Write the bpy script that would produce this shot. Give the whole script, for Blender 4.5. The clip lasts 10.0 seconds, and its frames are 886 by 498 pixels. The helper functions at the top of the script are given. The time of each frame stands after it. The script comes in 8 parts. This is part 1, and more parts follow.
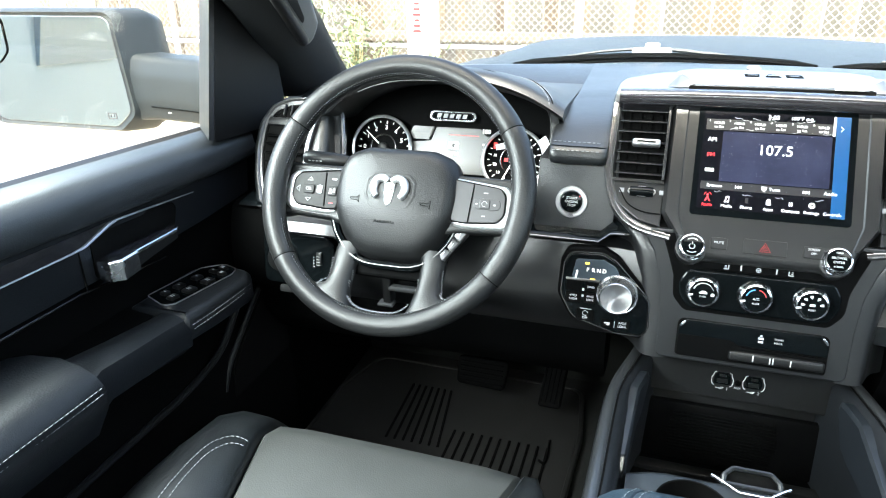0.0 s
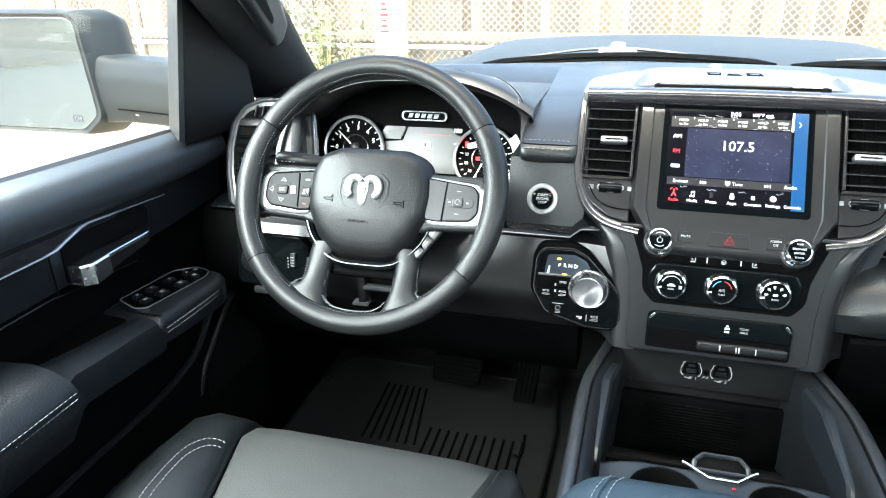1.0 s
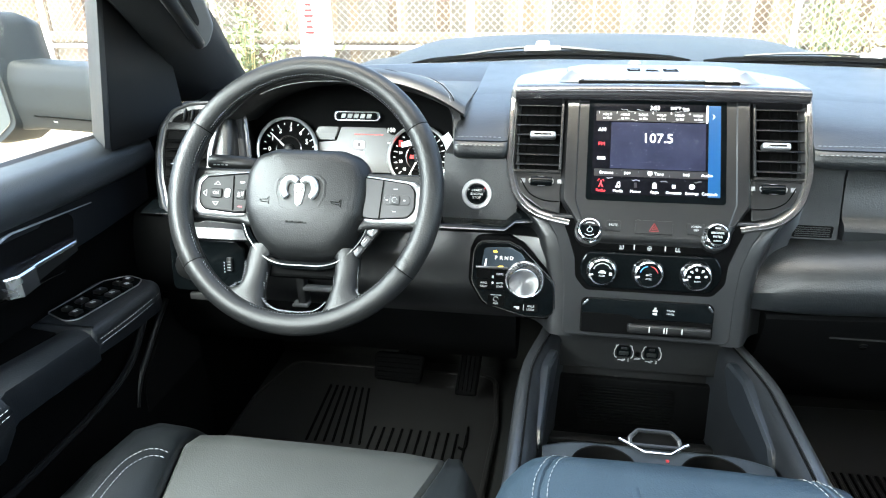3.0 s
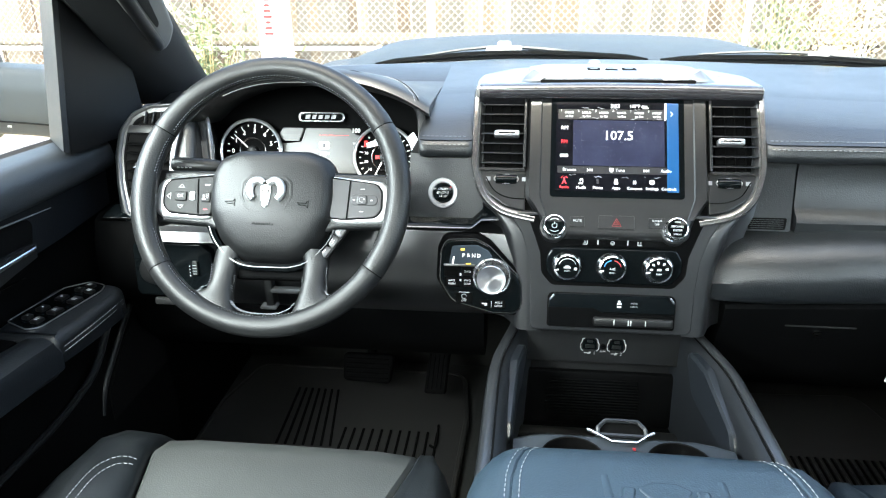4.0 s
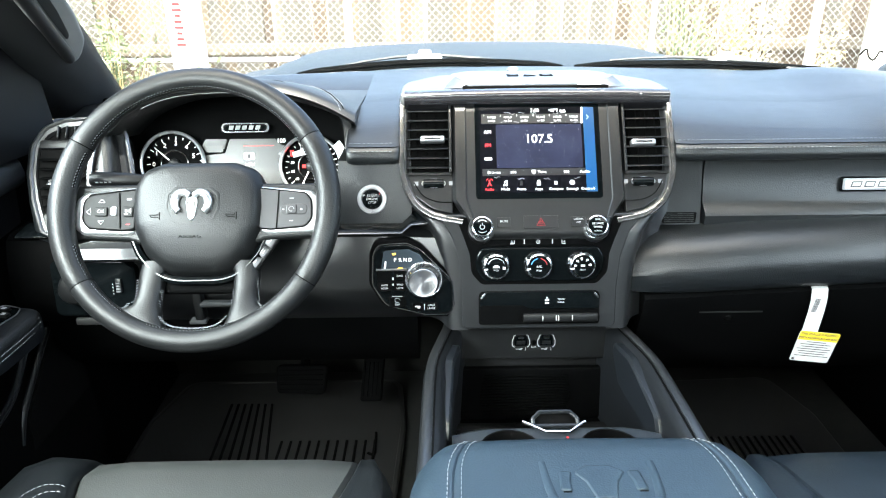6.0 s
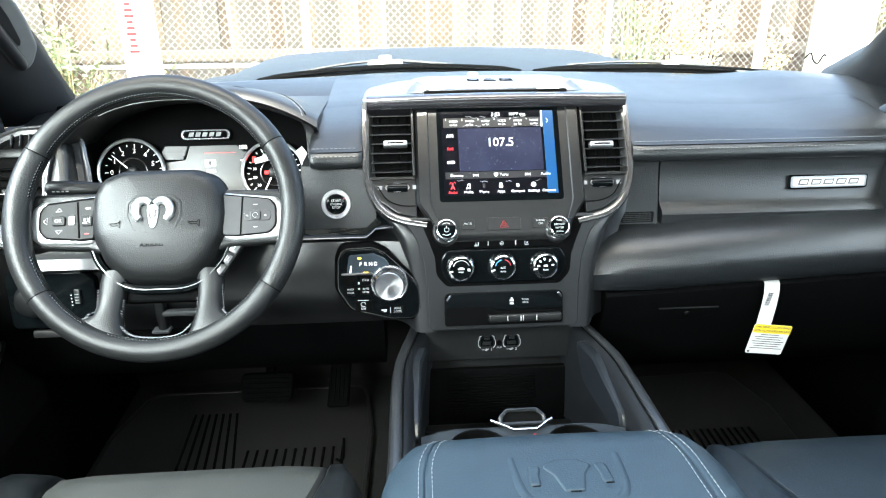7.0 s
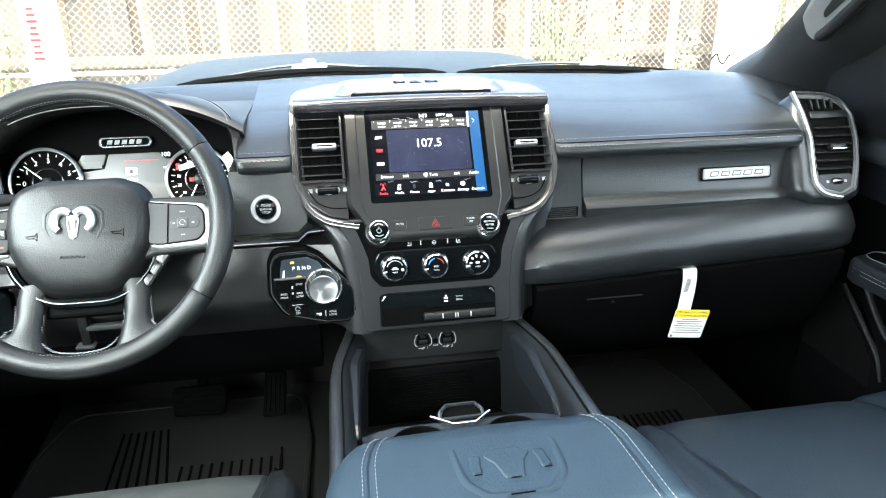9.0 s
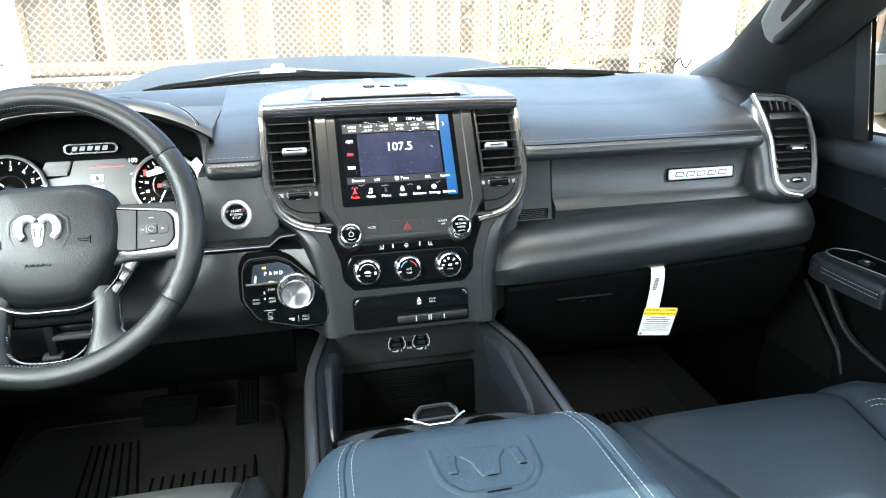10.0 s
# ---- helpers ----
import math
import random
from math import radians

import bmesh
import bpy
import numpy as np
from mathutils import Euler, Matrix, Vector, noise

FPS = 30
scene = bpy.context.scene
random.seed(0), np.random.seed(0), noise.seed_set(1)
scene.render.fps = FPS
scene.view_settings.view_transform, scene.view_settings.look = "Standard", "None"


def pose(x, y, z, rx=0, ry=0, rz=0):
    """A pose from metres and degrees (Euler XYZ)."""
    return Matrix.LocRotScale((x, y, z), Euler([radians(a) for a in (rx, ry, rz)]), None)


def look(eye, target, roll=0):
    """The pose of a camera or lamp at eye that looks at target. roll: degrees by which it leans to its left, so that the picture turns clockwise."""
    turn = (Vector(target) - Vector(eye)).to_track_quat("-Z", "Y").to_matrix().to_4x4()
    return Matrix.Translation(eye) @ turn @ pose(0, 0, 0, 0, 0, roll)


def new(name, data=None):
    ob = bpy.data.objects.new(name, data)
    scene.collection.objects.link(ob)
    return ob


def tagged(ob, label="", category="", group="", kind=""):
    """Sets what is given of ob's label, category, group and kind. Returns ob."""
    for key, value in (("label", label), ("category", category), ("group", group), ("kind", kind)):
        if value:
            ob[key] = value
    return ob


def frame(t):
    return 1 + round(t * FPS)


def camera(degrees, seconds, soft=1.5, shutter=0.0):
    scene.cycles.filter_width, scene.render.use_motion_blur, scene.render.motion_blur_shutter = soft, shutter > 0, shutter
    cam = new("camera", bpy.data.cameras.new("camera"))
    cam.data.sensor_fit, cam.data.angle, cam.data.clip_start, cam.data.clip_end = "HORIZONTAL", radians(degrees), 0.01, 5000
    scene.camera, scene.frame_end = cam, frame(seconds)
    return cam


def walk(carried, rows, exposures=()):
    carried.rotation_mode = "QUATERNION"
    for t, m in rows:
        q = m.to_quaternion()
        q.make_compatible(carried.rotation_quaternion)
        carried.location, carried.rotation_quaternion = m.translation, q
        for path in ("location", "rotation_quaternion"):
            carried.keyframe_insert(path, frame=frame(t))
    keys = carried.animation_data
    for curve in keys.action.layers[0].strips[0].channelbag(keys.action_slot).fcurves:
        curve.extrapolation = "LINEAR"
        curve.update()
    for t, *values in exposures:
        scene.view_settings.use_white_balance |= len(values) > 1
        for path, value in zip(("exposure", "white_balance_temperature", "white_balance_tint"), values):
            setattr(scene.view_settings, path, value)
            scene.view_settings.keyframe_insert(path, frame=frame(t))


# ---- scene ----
cam = camera(67.13, 10.0, soft=1.1)
# seconds, eye, yaw, pitch, roll
PATH = [
    (0.0, -0.1389, -0.2498, 1.0690, 18.569, -23.482, -1.027),
    (0.5, -0.1389, -0.2575, 1.0704, 17.226, -23.465, -0.984),
    (1.0, -0.1398, -0.2615, 1.0709, 15.860, -23.525, -0.948),
    (1.5, -0.1401, -0.2664, 1.0712, 14.352, -23.525, -0.912),
    (2.0, -0.1405, -0.2696, 1.0709, 12.754, -23.524, -0.873),
    (2.5, -0.1408, -0.2742, 1.0716, 11.261, -23.548, -0.861),
    (4.0, -0.1439, -0.2891, 1.0737, 6.466, -23.601, -0.730),
    (4.5, -0.1458, -0.2938, 1.0743, 4.741, -23.514, -0.651),
    (5.0, -0.1472, -0.2989, 1.0753, 3.090, -23.427, -0.620),
    (5.5, -0.1477, -0.3026, 1.0744, 1.383, -23.224, -0.599),
    (7.0, -0.1526, -0.3174, 1.0755, -3.833, -22.525, -0.387),
    (7.5, -0.1537, -0.3202, 1.0743, -5.495, -22.503, -0.352),
    (8.0, -0.1554, -0.3256, 1.0751, -7.121, -22.422, -0.289),
    (8.5, -0.1569, -0.3278, 1.0746, -8.808, -22.230, -0.232),
    (9.0, -0.1579, -0.3301, 1.0743, -10.282, -22.228, -0.202),
    (9.5, -0.1589, -0.3334, 1.0739, -11.629, -22.101, -0.160),
    (10.0, -0.1610, -0.3363, 1.0733, -12.961, -21.817, -0.099),
]
walk(cam, [(t, pose(x, y, z, 0, 0, yaw) @ pose(0, 0, 0, 90 + pitch, 0, 0) @ pose(0, 0, 0, 0, 0, roll)) for t, x, y, z, yaw, pitch, roll in PATH])

# ---- world, sun and exposure ----
SUN_ELEV, SUN_TURN = 64.0, 188.0
world = bpy.data.worlds.new("sky")
scene.world = world
world.use_nodes = True
wn = world.node_tree
sky = wn.nodes.new("ShaderNodeTexSky")
sky.sky_type, sky.sun_disc = "NISHITA", False
sky.dust_density, sky.air_density, sky.ozone_density = 4.5, 0.8, 0.3
sky.sun_elevation, sky.sun_rotation = radians(SUN_ELEV), radians(SUN_TURN)
wn.links.new(sky.outputs[0], wn.nodes["Background"].inputs[0])
wn.nodes["Background"].inputs[1].default_value = 0.15
sun = new("sun", bpy.data.lights.new("sun", "SUN"))
sun.data.energy, sun.data.angle, sun.data.color = 1.5, radians(0.53), (1.0, 0.97, 0.93)
az, el = radians(SUN_TURN), radians(SUN_ELEV)
sun.matrix_world = look((0, 0, 0), (-math.sin(az) * math.cos(el), -math.cos(az) * math.cos(el), -math.sin(el)))
scene.view_settings.exposure = 3.40
scene.view_settings.use_white_balance = True
scene.view_settings.white_balance_temperature = 6720
scene.view_settings.white_balance_tint = 4


def sky_lamp(name, eye, target, wide, high, watts, color):
    """Sky light that comes in through an opening."""
    lamp = new(name, bpy.data.lights.new(name, "AREA"))
    lamp.data.shape, lamp.data.size, lamp.data.size_y = "RECTANGLE", wide, high
    lamp.data.energy, lamp.data.color = watts, color
    lamp.matrix_world = look(eye, target)
    return lamp


sky_lamp("left_window_light", (-0.855, -0.30, 1.16), (-0.30, -0.20, 0.30), 1.75, 0.19, 6.4, (0.88, 0.96, 1.0))
sky_lamp("right_window_light", (0.855, -0.30, 1.16), (0.30, -0.20, 0.30), 1.75, 0.19, 0.7, (0.84, 0.95, 1.0))
sky_lamp("sunroof_light", (0, -0.55, 1.380), (0, -0.55, 0), 0.80, 0.52, 0.9, (0.86, 0.96, 1.0))


# ---- materials ----
def material(name, color, rough=0.5, metal=0.0, bump=0.0, scale=400.0, vary=0.12, kind="noise", coat=0.0, spec=0.5, color2=None, glow=0.0, mottle=30.0):
    m = bpy.data.materials.new(name)
    m.use_nodes = True
    nt = m.node_tree
    b = nt.nodes["Principled BSDF"]
    b.inputs["Metallic"].default_value = metal
    b.inputs["Specular IOR Level"].default_value = spec
    b.inputs["Coat Weight"].default_value = coat
    b.inputs["Coat Roughness"].default_value = 0.05
    tc = nt.nodes.new("ShaderNodeTexCoord")
    big = nt.nodes.new("ShaderNodeTexNoise")
    big.inputs["Scale"].default_value, big.inputs["Detail"].default_value = mottle, 5
    nt.links.new(tc.outputs["Object"], big.inputs["Vector"])
    ramp = nt.nodes.new("ShaderNodeMix")
    ramp.data_type = "RGBA"
    c2 = color2 or tuple(min(1, c * (1 + 2.2 * vary)) for c in color)
    ramp.inputs["A"].default_value = (*[c * (1 - vary) for c in color], 1)
    ramp.inputs["B"].default_value = (*c2, 1)
    nt.links.new(big.outputs["Fac"], ramp.inputs["Factor"])
    nt.links.new(ramp.outputs["Result"], b.inputs["Base Color"])
    mr = nt.nodes.new("ShaderNodeMapRange")
    mr.inputs["To Min"].default_value, mr.inputs["To Max"].default_value = max(0.02, rough * (1 - vary * 0.8)), min(1, rough * (1 + vary * 0.8))
    nt.links.new(big.outputs["Fac"], mr.inputs["Value"])
    nt.links.new(mr.outputs["Result"], b.inputs["Roughness"])
    if bump:
        if kind == "leather":
            tex = nt.nodes.new("ShaderNodeTexVoronoi")
            tex.feature = "SMOOTH_F1"
            out = tex.outputs["Distance"]
        elif kind == "weave":
            tex = nt.nodes.new("ShaderNodeTexChecker")
            out = tex.outputs["Fac"]
        else:
            tex = nt.nodes.new("ShaderNodeTexNoise")
            tex.inputs["Detail"].default_value = 4
            out = tex.outputs["Fac"]
        tex.inputs["Scale"].default_value = scale
        nt.links.new(tc.outputs["Object"], tex.inputs["Vector"])
        bp = nt.nodes.new("ShaderNodeBump")
        bp.inputs["Strength"].default_value, bp.inputs["Distance"].default_value = bump, 0.0006
        nt.links.new(out, bp.inputs["Height"])
        nt.links.new(bp.outputs["Normal"], b.inputs["Normal"])
    if glow:
        b.inputs["Emission Color"].default_value = (*color, 1)
        b.inputs["Emission Strength"].default_value = glow
    return m


def glass_material(name, tint, rough=0.0, veil=0.04):
    """A thin pane: clear, with the gloss of glass."""
    m = bpy.data.materials.new(name)
    m.use_nodes = True
    nt = m.node_tree
    nt.nodes.remove(nt.nodes["Principled BSDF"])
    clear = nt.nodes.new("ShaderNodeBsdfTransparent")
    clear.inputs[0].default_value = (*tint, 1)
    shine = nt.nodes.new("ShaderNodeBsdfGlossy")
    shine.inputs["Roughness"].default_value = rough
    mix = nt.nodes.new("ShaderNodeMixShader")
    mix.inputs[0].default_value = veil
    nt.links.new(clear.outputs[0], mix.inputs[1])
    nt.links.new(shine.outputs[0], mix.inputs[2])
    nt.links.new(mix.outputs[0], nt.nodes["Material Output"].inputs[0])
    return m


SOFT = material("soft_touch_black", (0.0060, 0.0076, 0.0088), 0.37, bump=0.55, scale=560, kind="leather", vary=0.15)
DOORSOFT = material("door_vinyl", (0.0062, 0.0074, 0.0090), 0.42, bump=0.4, scale=520, kind="leather", vary=0.12, spec=0.24)
SOFT.node_tree.nodes["Principled BSDF"].inputs["Coat Weight"].default_value = 0.34
SOFT.node_tree.nodes["Principled BSDF"].inputs["Coat Roughness"].default_value = 0.45
LEATHER = material("black_leather", (0.0100, 0.0108, 0.0112), 0.42, bump=0.4, scale=600, kind="leather", vary=0.15)
WHEEL_LEATHER = material("wheel_leather", (0.0064, 0.0070, 0.0073), 0.44, bump=0.38, scale=700, kind="leather", vary=0.12)
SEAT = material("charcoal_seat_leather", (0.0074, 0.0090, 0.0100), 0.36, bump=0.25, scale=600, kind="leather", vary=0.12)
# Belt vinyl coloured paler and bluer for sky light from the window.
BELT = material("sky_lit_belt_vinyl", (0.0170, 0.0200, 0.0230), 0.46, bump=0.5, scale=620, kind="leather", vary=0.15)
CHANNEL = material("grey_window_channel", (0.014, 0.0147, 0.015), 0.5, bump=0.15, scale=900, vary=0.1)
PEWTER = material("pewter_satin", (0.11, 0.11, 0.112), 0.32, metal=0.85, vary=0.06)
# Seat centre paler than its bolsters: window light put into the colour.
LIT_CENTRE = material("lit_seat_centre", (0.042, 0.0445, 0.0425), 0.44, bump=0.3, scale=600, kind="leather", vary=0.1)
PLASTIC = material("black_plastic", (0.0055, 0.0058, 0.0061), 0.42, bump=0.25, scale=900, vary=0.12, spec=0.4)
# Blacker than such plastic is; shade of the lower cab is in it.
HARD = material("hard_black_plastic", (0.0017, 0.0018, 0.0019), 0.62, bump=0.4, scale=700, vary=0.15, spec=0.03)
GREY = material("charcoal_satin_plastic", (0.0060, 0.0064, 0.0069), 0.31, bump=0.12, scale=1200, vary=0.08, spec=0.7)
SHELL = material("charcoal_shell_plastic", (0.0115, 0.0124, 0.0134), 0.34, bump=0.12, scale=1200, vary=0.08, spec=0.7)
PIANO = material("gloss_black", (0.0025, 0.0035, 0.004), 0.09, vary=0.1, coat=0.03, spec=0.14)
CARBON = material("gloss_weave_trim", (0.015, 0.015, 0.017), 0.10, bump=0.25, scale=520, kind="weave", coat=1.0)
CHROME = material("chrome", (0.80, 0.81, 0.83), 0.14, metal=1.0, vary=0.05)
HORSESHOE = material("grey_chrome_trim", (0.30, 0.30, 0.305), 0.22, metal=0.95, vary=0.06)
PODBLACK = material("satin_black_switch", (0.0035, 0.0035, 0.0037), 0.45, vary=0.1, spec=0.22)
PODGREY = material("satin_pewter_switch", (0.085, 0.085, 0.087), 0.36, metal=0.7, vary=0.06)
TRIM = material("bright_satin_trim", (0.70, 0.71, 0.72), 0.28, metal=0.84, vary=0.05)
SATIN = material("satin_silver", (0.44, 0.44, 0.45), 0.34, metal=0.88, vary=0.06, bump=0.05, scale=900)
PILLAR_TRIM = material("grained_pillar_plastic", (0.0125, 0.0138, 0.0146), 0.48, bump=0.3, scale=700, vary=0.12)
HANDLE = material("handle_satin_metal", (0.62, 0.65, 0.69), 0.27, metal=1.0, vary=0.06)
DARKCHROME = material("dark_chrome", (0.22, 0.215, 0.21), 0.22, metal=1.0, vary=0.08)
STITCH = material("grey_thread", (0.25, 0.26, 0.27), 0.8, bump=0.3, scale=1500)
RUBBER = material("floor_rubber", (0.0175, 0.0172, 0.0168), 0.44, bump=0.3, scale=400, vary=0.25)
GROOVE = material("groove_rubber", (0.0025, 0.0025, 0.0025), 0.8, spec=0.05)
CARPET = material("black_carpet", (0.0090, 0.0095, 0.0085), 0.95, bump=1.0, scale=900, vary=0.3)
PAPER = material("white_paper_tag", (0.60, 0.60, 0.59), 0.7, vary=0.04)
YELLOW = material("yellow_tag", (0.85, 0.62, 0.03), 0.6, vary=0.05)
INK = material("dark_ink", (0.06, 0.06, 0.065), 0.7)
WHITE_MARK = material("white_marking", (0.48, 0.48, 0.48), 0.6)
RED_MARK = material("red_marking", (0.36, 0.02, 0.025), 0.5)
BLUE_MARK = material("blue_marking", (0.05, 0.25, 0.6), 0.5)
SCREEN = material("screen_glass", (0.004, 0.004, 0.006), 0.12, coat=0.5)
TINTED = glass_material("privacy_glass", (0.10, 0.11, 0.11), veil=0.02)
GLASS = glass_material("clear_glass", (0.93, 0.96, 0.95))
MIRROR = material("mirror_glass", (0.58, 0.63, 0.65), 0.01, metal=1.0, vary=0.01)
PAINT = material("grey_blue_car_paint", (0.0150, 0.0185, 0.0205), 0.48, coat=0.0, vary=0.12, spec=0.4)
HEADLINER = material("dark_headliner", (0.045, 0.045, 0.048), 0.9, bump=0.5, scale=900)


# ---- mesh helpers ----
def thing(name, at, label, category, group="", kind=""):
    e = new(name)
    e.location = at
    e.empty_display_size = 0.05
    return tagged(e, label, category, group, kind)


def root_place(ob):
    v = Vector((0, 0, 0))
    while ob is not None:
        v += ob.location
        ob = ob.parent
    return v


def finish(bm, smooth=True, angle=38):
    bmesh.ops.recalc_face_normals(bm, faces=bm.faces)
    if smooth:
        lim = radians(angle)
        for f in bm.faces:
            f.smooth = len(f.verts) < 9
        for e in bm.edges:
            e.smooth = len(e.link_faces) == 2 and e.calc_face_angle(0) < lim


def part(name, bm, mat, parent=None, label="", smooth=True, angle=38):
    """Links a bmesh, drawn in world coordinates, as one mesh object under a thing or a part."""
    finish(bm, smooth, angle)
    me = bpy.data.meshes.new(name)
    bm.to_mesh(me)
    bm.free()
    me.materials.append(mat)
    ob = new(name, me)
    if parent is not None:
        ob.parent = parent
        ob.matrix_parent_inverse = Matrix.Translation(-root_place(parent)) if parent.type == "EMPTY" else Matrix()
    return tagged(ob, label)


def frame_at(o, ex=(1, 0, 0), ey=(0, 0, 1)):
    ex, ey = Vector(ex).normalized(), Vector(ey)
    ey = (ey - ex * ey.dot(ex)).normalized()
    ez = ex.cross(ey)
    m = Matrix((ex, ey, ez)).transposed().to_4x4()
    m.translation = Vector(o)
    return m


def tilted(o, degrees, turn=0.0):
    """A frame whose x runs to the right and y up a face that leans back by so many degrees; z points to the cabin."""
    a, b = radians(degrees), radians(turn)
    return frame_at(o, (math.cos(b), math.sin(b), 0), (-math.sin(a) * math.sin(b), math.sin(a) * math.cos(b), math.cos(a)))


def rpoly(pts, r=0.005, n=5):
    """The outline of a polygon with rounded corners; r is one radius or one a corner."""
    out, k = [], len(pts)
    rs = r if isinstance(r, (list, tuple)) else [r] * k
    for i in range(k):
        p, a, b = Vector(pts[i]), Vector(pts[i - 1]), Vector(pts[(i + 1) % k])
        u, v = (a - p), (b - p)
        lu, lv = u.length, v.length
        u, v = u / lu, v / lv
        ang = math.acos(max(-1, min(1, u.dot(v))))
        if rs[i] <= 0 or ang > 3.1:
            out.append(p)
            continue
        d = min(rs[i] / math.tan(ang / 2), lu * 0.49, lv * 0.49)
        rr = d * math.tan(ang / 2)
        c = p + (u + v).normalized() * (rr / math.sin(ang / 2))
        s, e = p + u * d - c, p + v * d - c
        tot = s.angle(e)
        for j in range(n + 1):
            f = j / n
            if tot < 1e-4:
                q = s
            else:
                q = (math.sin((1 - f) * tot) * s + math.sin(f * tot) * e) / math.sin(tot)
            out.append(c + q)
    return out


def circle(r, n=32, cx=0.0, cy=0.0):
    return [Vector((cx + r * math.cos(2 * math.pi * i / n), cy + r * math.sin(2 * math.pi * i / n))) for i in range(n)]


def plate(outline, depth, m, edge=0.0015, seg=2, lift=0.0, bm=None):
    """An outline with thickness: its face at lift along the frame's z, its back at lift - depth, its front rim rounded."""
    bm = bm or bmesh.new()
    k = len(outline)
    c = sum((Vector((p[0], p[1])) for p in outline), Vector((0, 0))) / k
    rings = []
    steps = [(0.0, -depth), (0.0, -edge)] + [(edge * (1 - math.cos(a)), -edge + edge * math.sin(a)) for a in (math.pi / 2 * (j + 1) / seg for j in range(seg))] if edge else [(0.0, -depth), (0.0, 0.0)]
    # offset inwards along the corner bisectors
    norm = []
    for i in range(k):
        a, b = Vector(outline[i - 1][:2]), Vector(outline[(i + 1) % k][:2])
        t = b - a
        norm.append(Vector((-t.y, t.x)).normalized() if t.length else Vector((0, 0)))
    area = sum(outline[i - 1][0] * outline[i][1] - outline[i][0] * outline[i - 1][1] for i in range(k))
    s = 1 if area > 0 else -1
    for inset, z in steps:
        rings.append([bm.verts.new(m @ Vector((outline[i][0] + s * norm[i].x * inset, outline[i][1] + s * norm[i].y * inset, z + lift))) for i in range(k)])
    for a, b in zip(rings, rings[1:]):
        for i in range(k):
            bm.faces.new((a[i - 1], a[i], b[i], b[i - 1]))
    bm.faces.new(rings[0])
    bm.faces.new(rings[-1])
    return bm


def box(sx, sy, sz, m, bevel=0.002, seg=2, bm=None):
    one = bmesh.new()
    bmesh.ops.create_cube(one, size=1)
    bmesh.ops.scale(one, vec=(sx, sy, sz), verts=one.verts)
    if bevel:
        bmesh.ops.bevel(one, geom=one.edges[:], offset=min(bevel, 0.45 * min(sx, sy, sz)), segments=seg, affect="EDGES", profile=0.5)
    bmesh.ops.transform(one, matrix=m, verts=one.verts)
    if bm is None:
        return one
    me = bpy.data.meshes.new("tmp")
    one.to_mesh(me)
    one.free()
    bm.from_mesh(me)
    bpy.data.meshes.remove(me)
    return bm


def loft(rings, closed=True, caps=True, bm=None):
    """Skins rings of points, one after another."""
    bm = bm or bmesh.new()
    vs = [[bm.verts.new(Vector(p)) for p in r] for r in rings]
    k = len(vs[0])
    for a, b in zip(vs, vs[1:]):
        for i in range(k if closed else k - 1):
            j = (i + 1) % k
            bm.faces.new((a[i], a[j], b[j], b[i]))
    if caps:
        bm.faces.new(vs[0])
        bm.faces.new(vs[-1])
    return bm


def tube(path, r, n=10, closed=False, bm=None, up=(0, 0, 1), flat=1.0):
    """A round bar along a path; r is one radius or one a point."""
    pts = [Vector(p) for p in path]
    k = len(pts)
    rings = []
    for i, p in enumerate(pts):
        a = pts[i - 1] if (i or closed) else p
        b = pts[(i + 1) % k] if (i < k - 1 or closed) else p
        t = (b - a).normalized()
        u = Vector(up) - t * t.dot(Vector(up))
        u = u.normalized() if u.length > 1e-4 else t.orthogonal().normalized()
        v = t.cross(u)
        rr = r[i] if isinstance(r, (list, tuple)) else r
        rings.append([p + (u * math.cos(2 * math.pi * j / n) * flat + v * math.sin(2 * math.pi * j / n)) * rr for j in range(n)])
    if closed:
        rings.append(rings[0])
        b2 = loft(rings, caps=False, bm=bm)
        bmesh.ops.remove_doubles(b2, verts=b2.verts, dist=1e-6)
        return b2
    return loft(rings, bm=bm)


def sweep(path, profile, m, closed=True, bm=None):
    """A profile of (out, z) points carried along a flat outline in the frame m; out is to the right of the way along it."""
    pts = [Vector((p[0], p[1])) for p in path]
    k, rings = len(pts), []
    for i, p in enumerate(pts):
        a = pts[i - 1] if (i or closed) else p
        b = pts[(i + 1) % k] if (i < k - 1 or closed) else p
        t = (b - a).normalized()
        nn = Vector((t.y, -t.x))
        rings.append([m @ Vector((p.x + nn.x * o, p.y + nn.y * o, z)) for o, z in profile])
    if closed:
        b2 = loft(rings + [rings[0]], caps=False, bm=bm)
        bmesh.ops.remove_doubles(b2, verts=b2.verts, dist=1e-6)
        return b2
    return loft(rings, bm=bm)


def lathe(profile, m, n=36, bm=None):
    """A profile of (radius, z) turned about the frame's z."""
    rings = [[m @ Vector((r * math.cos(2 * math.pi * j / n), r * math.sin(2 * math.pi * j / n), z)) for j in range(n)] for r, z in profile]
    bm = loft(rings, caps=False, bm=bm)
    bm.verts.ensure_lookup_table()
    for (r, z), ring in ((profile[0], bm.verts[-n * len(profile):][:n]), (profile[-1], bm.verts[-n:])):
        if r < 0.0025:
            bm.faces.new(ring)
    return bm


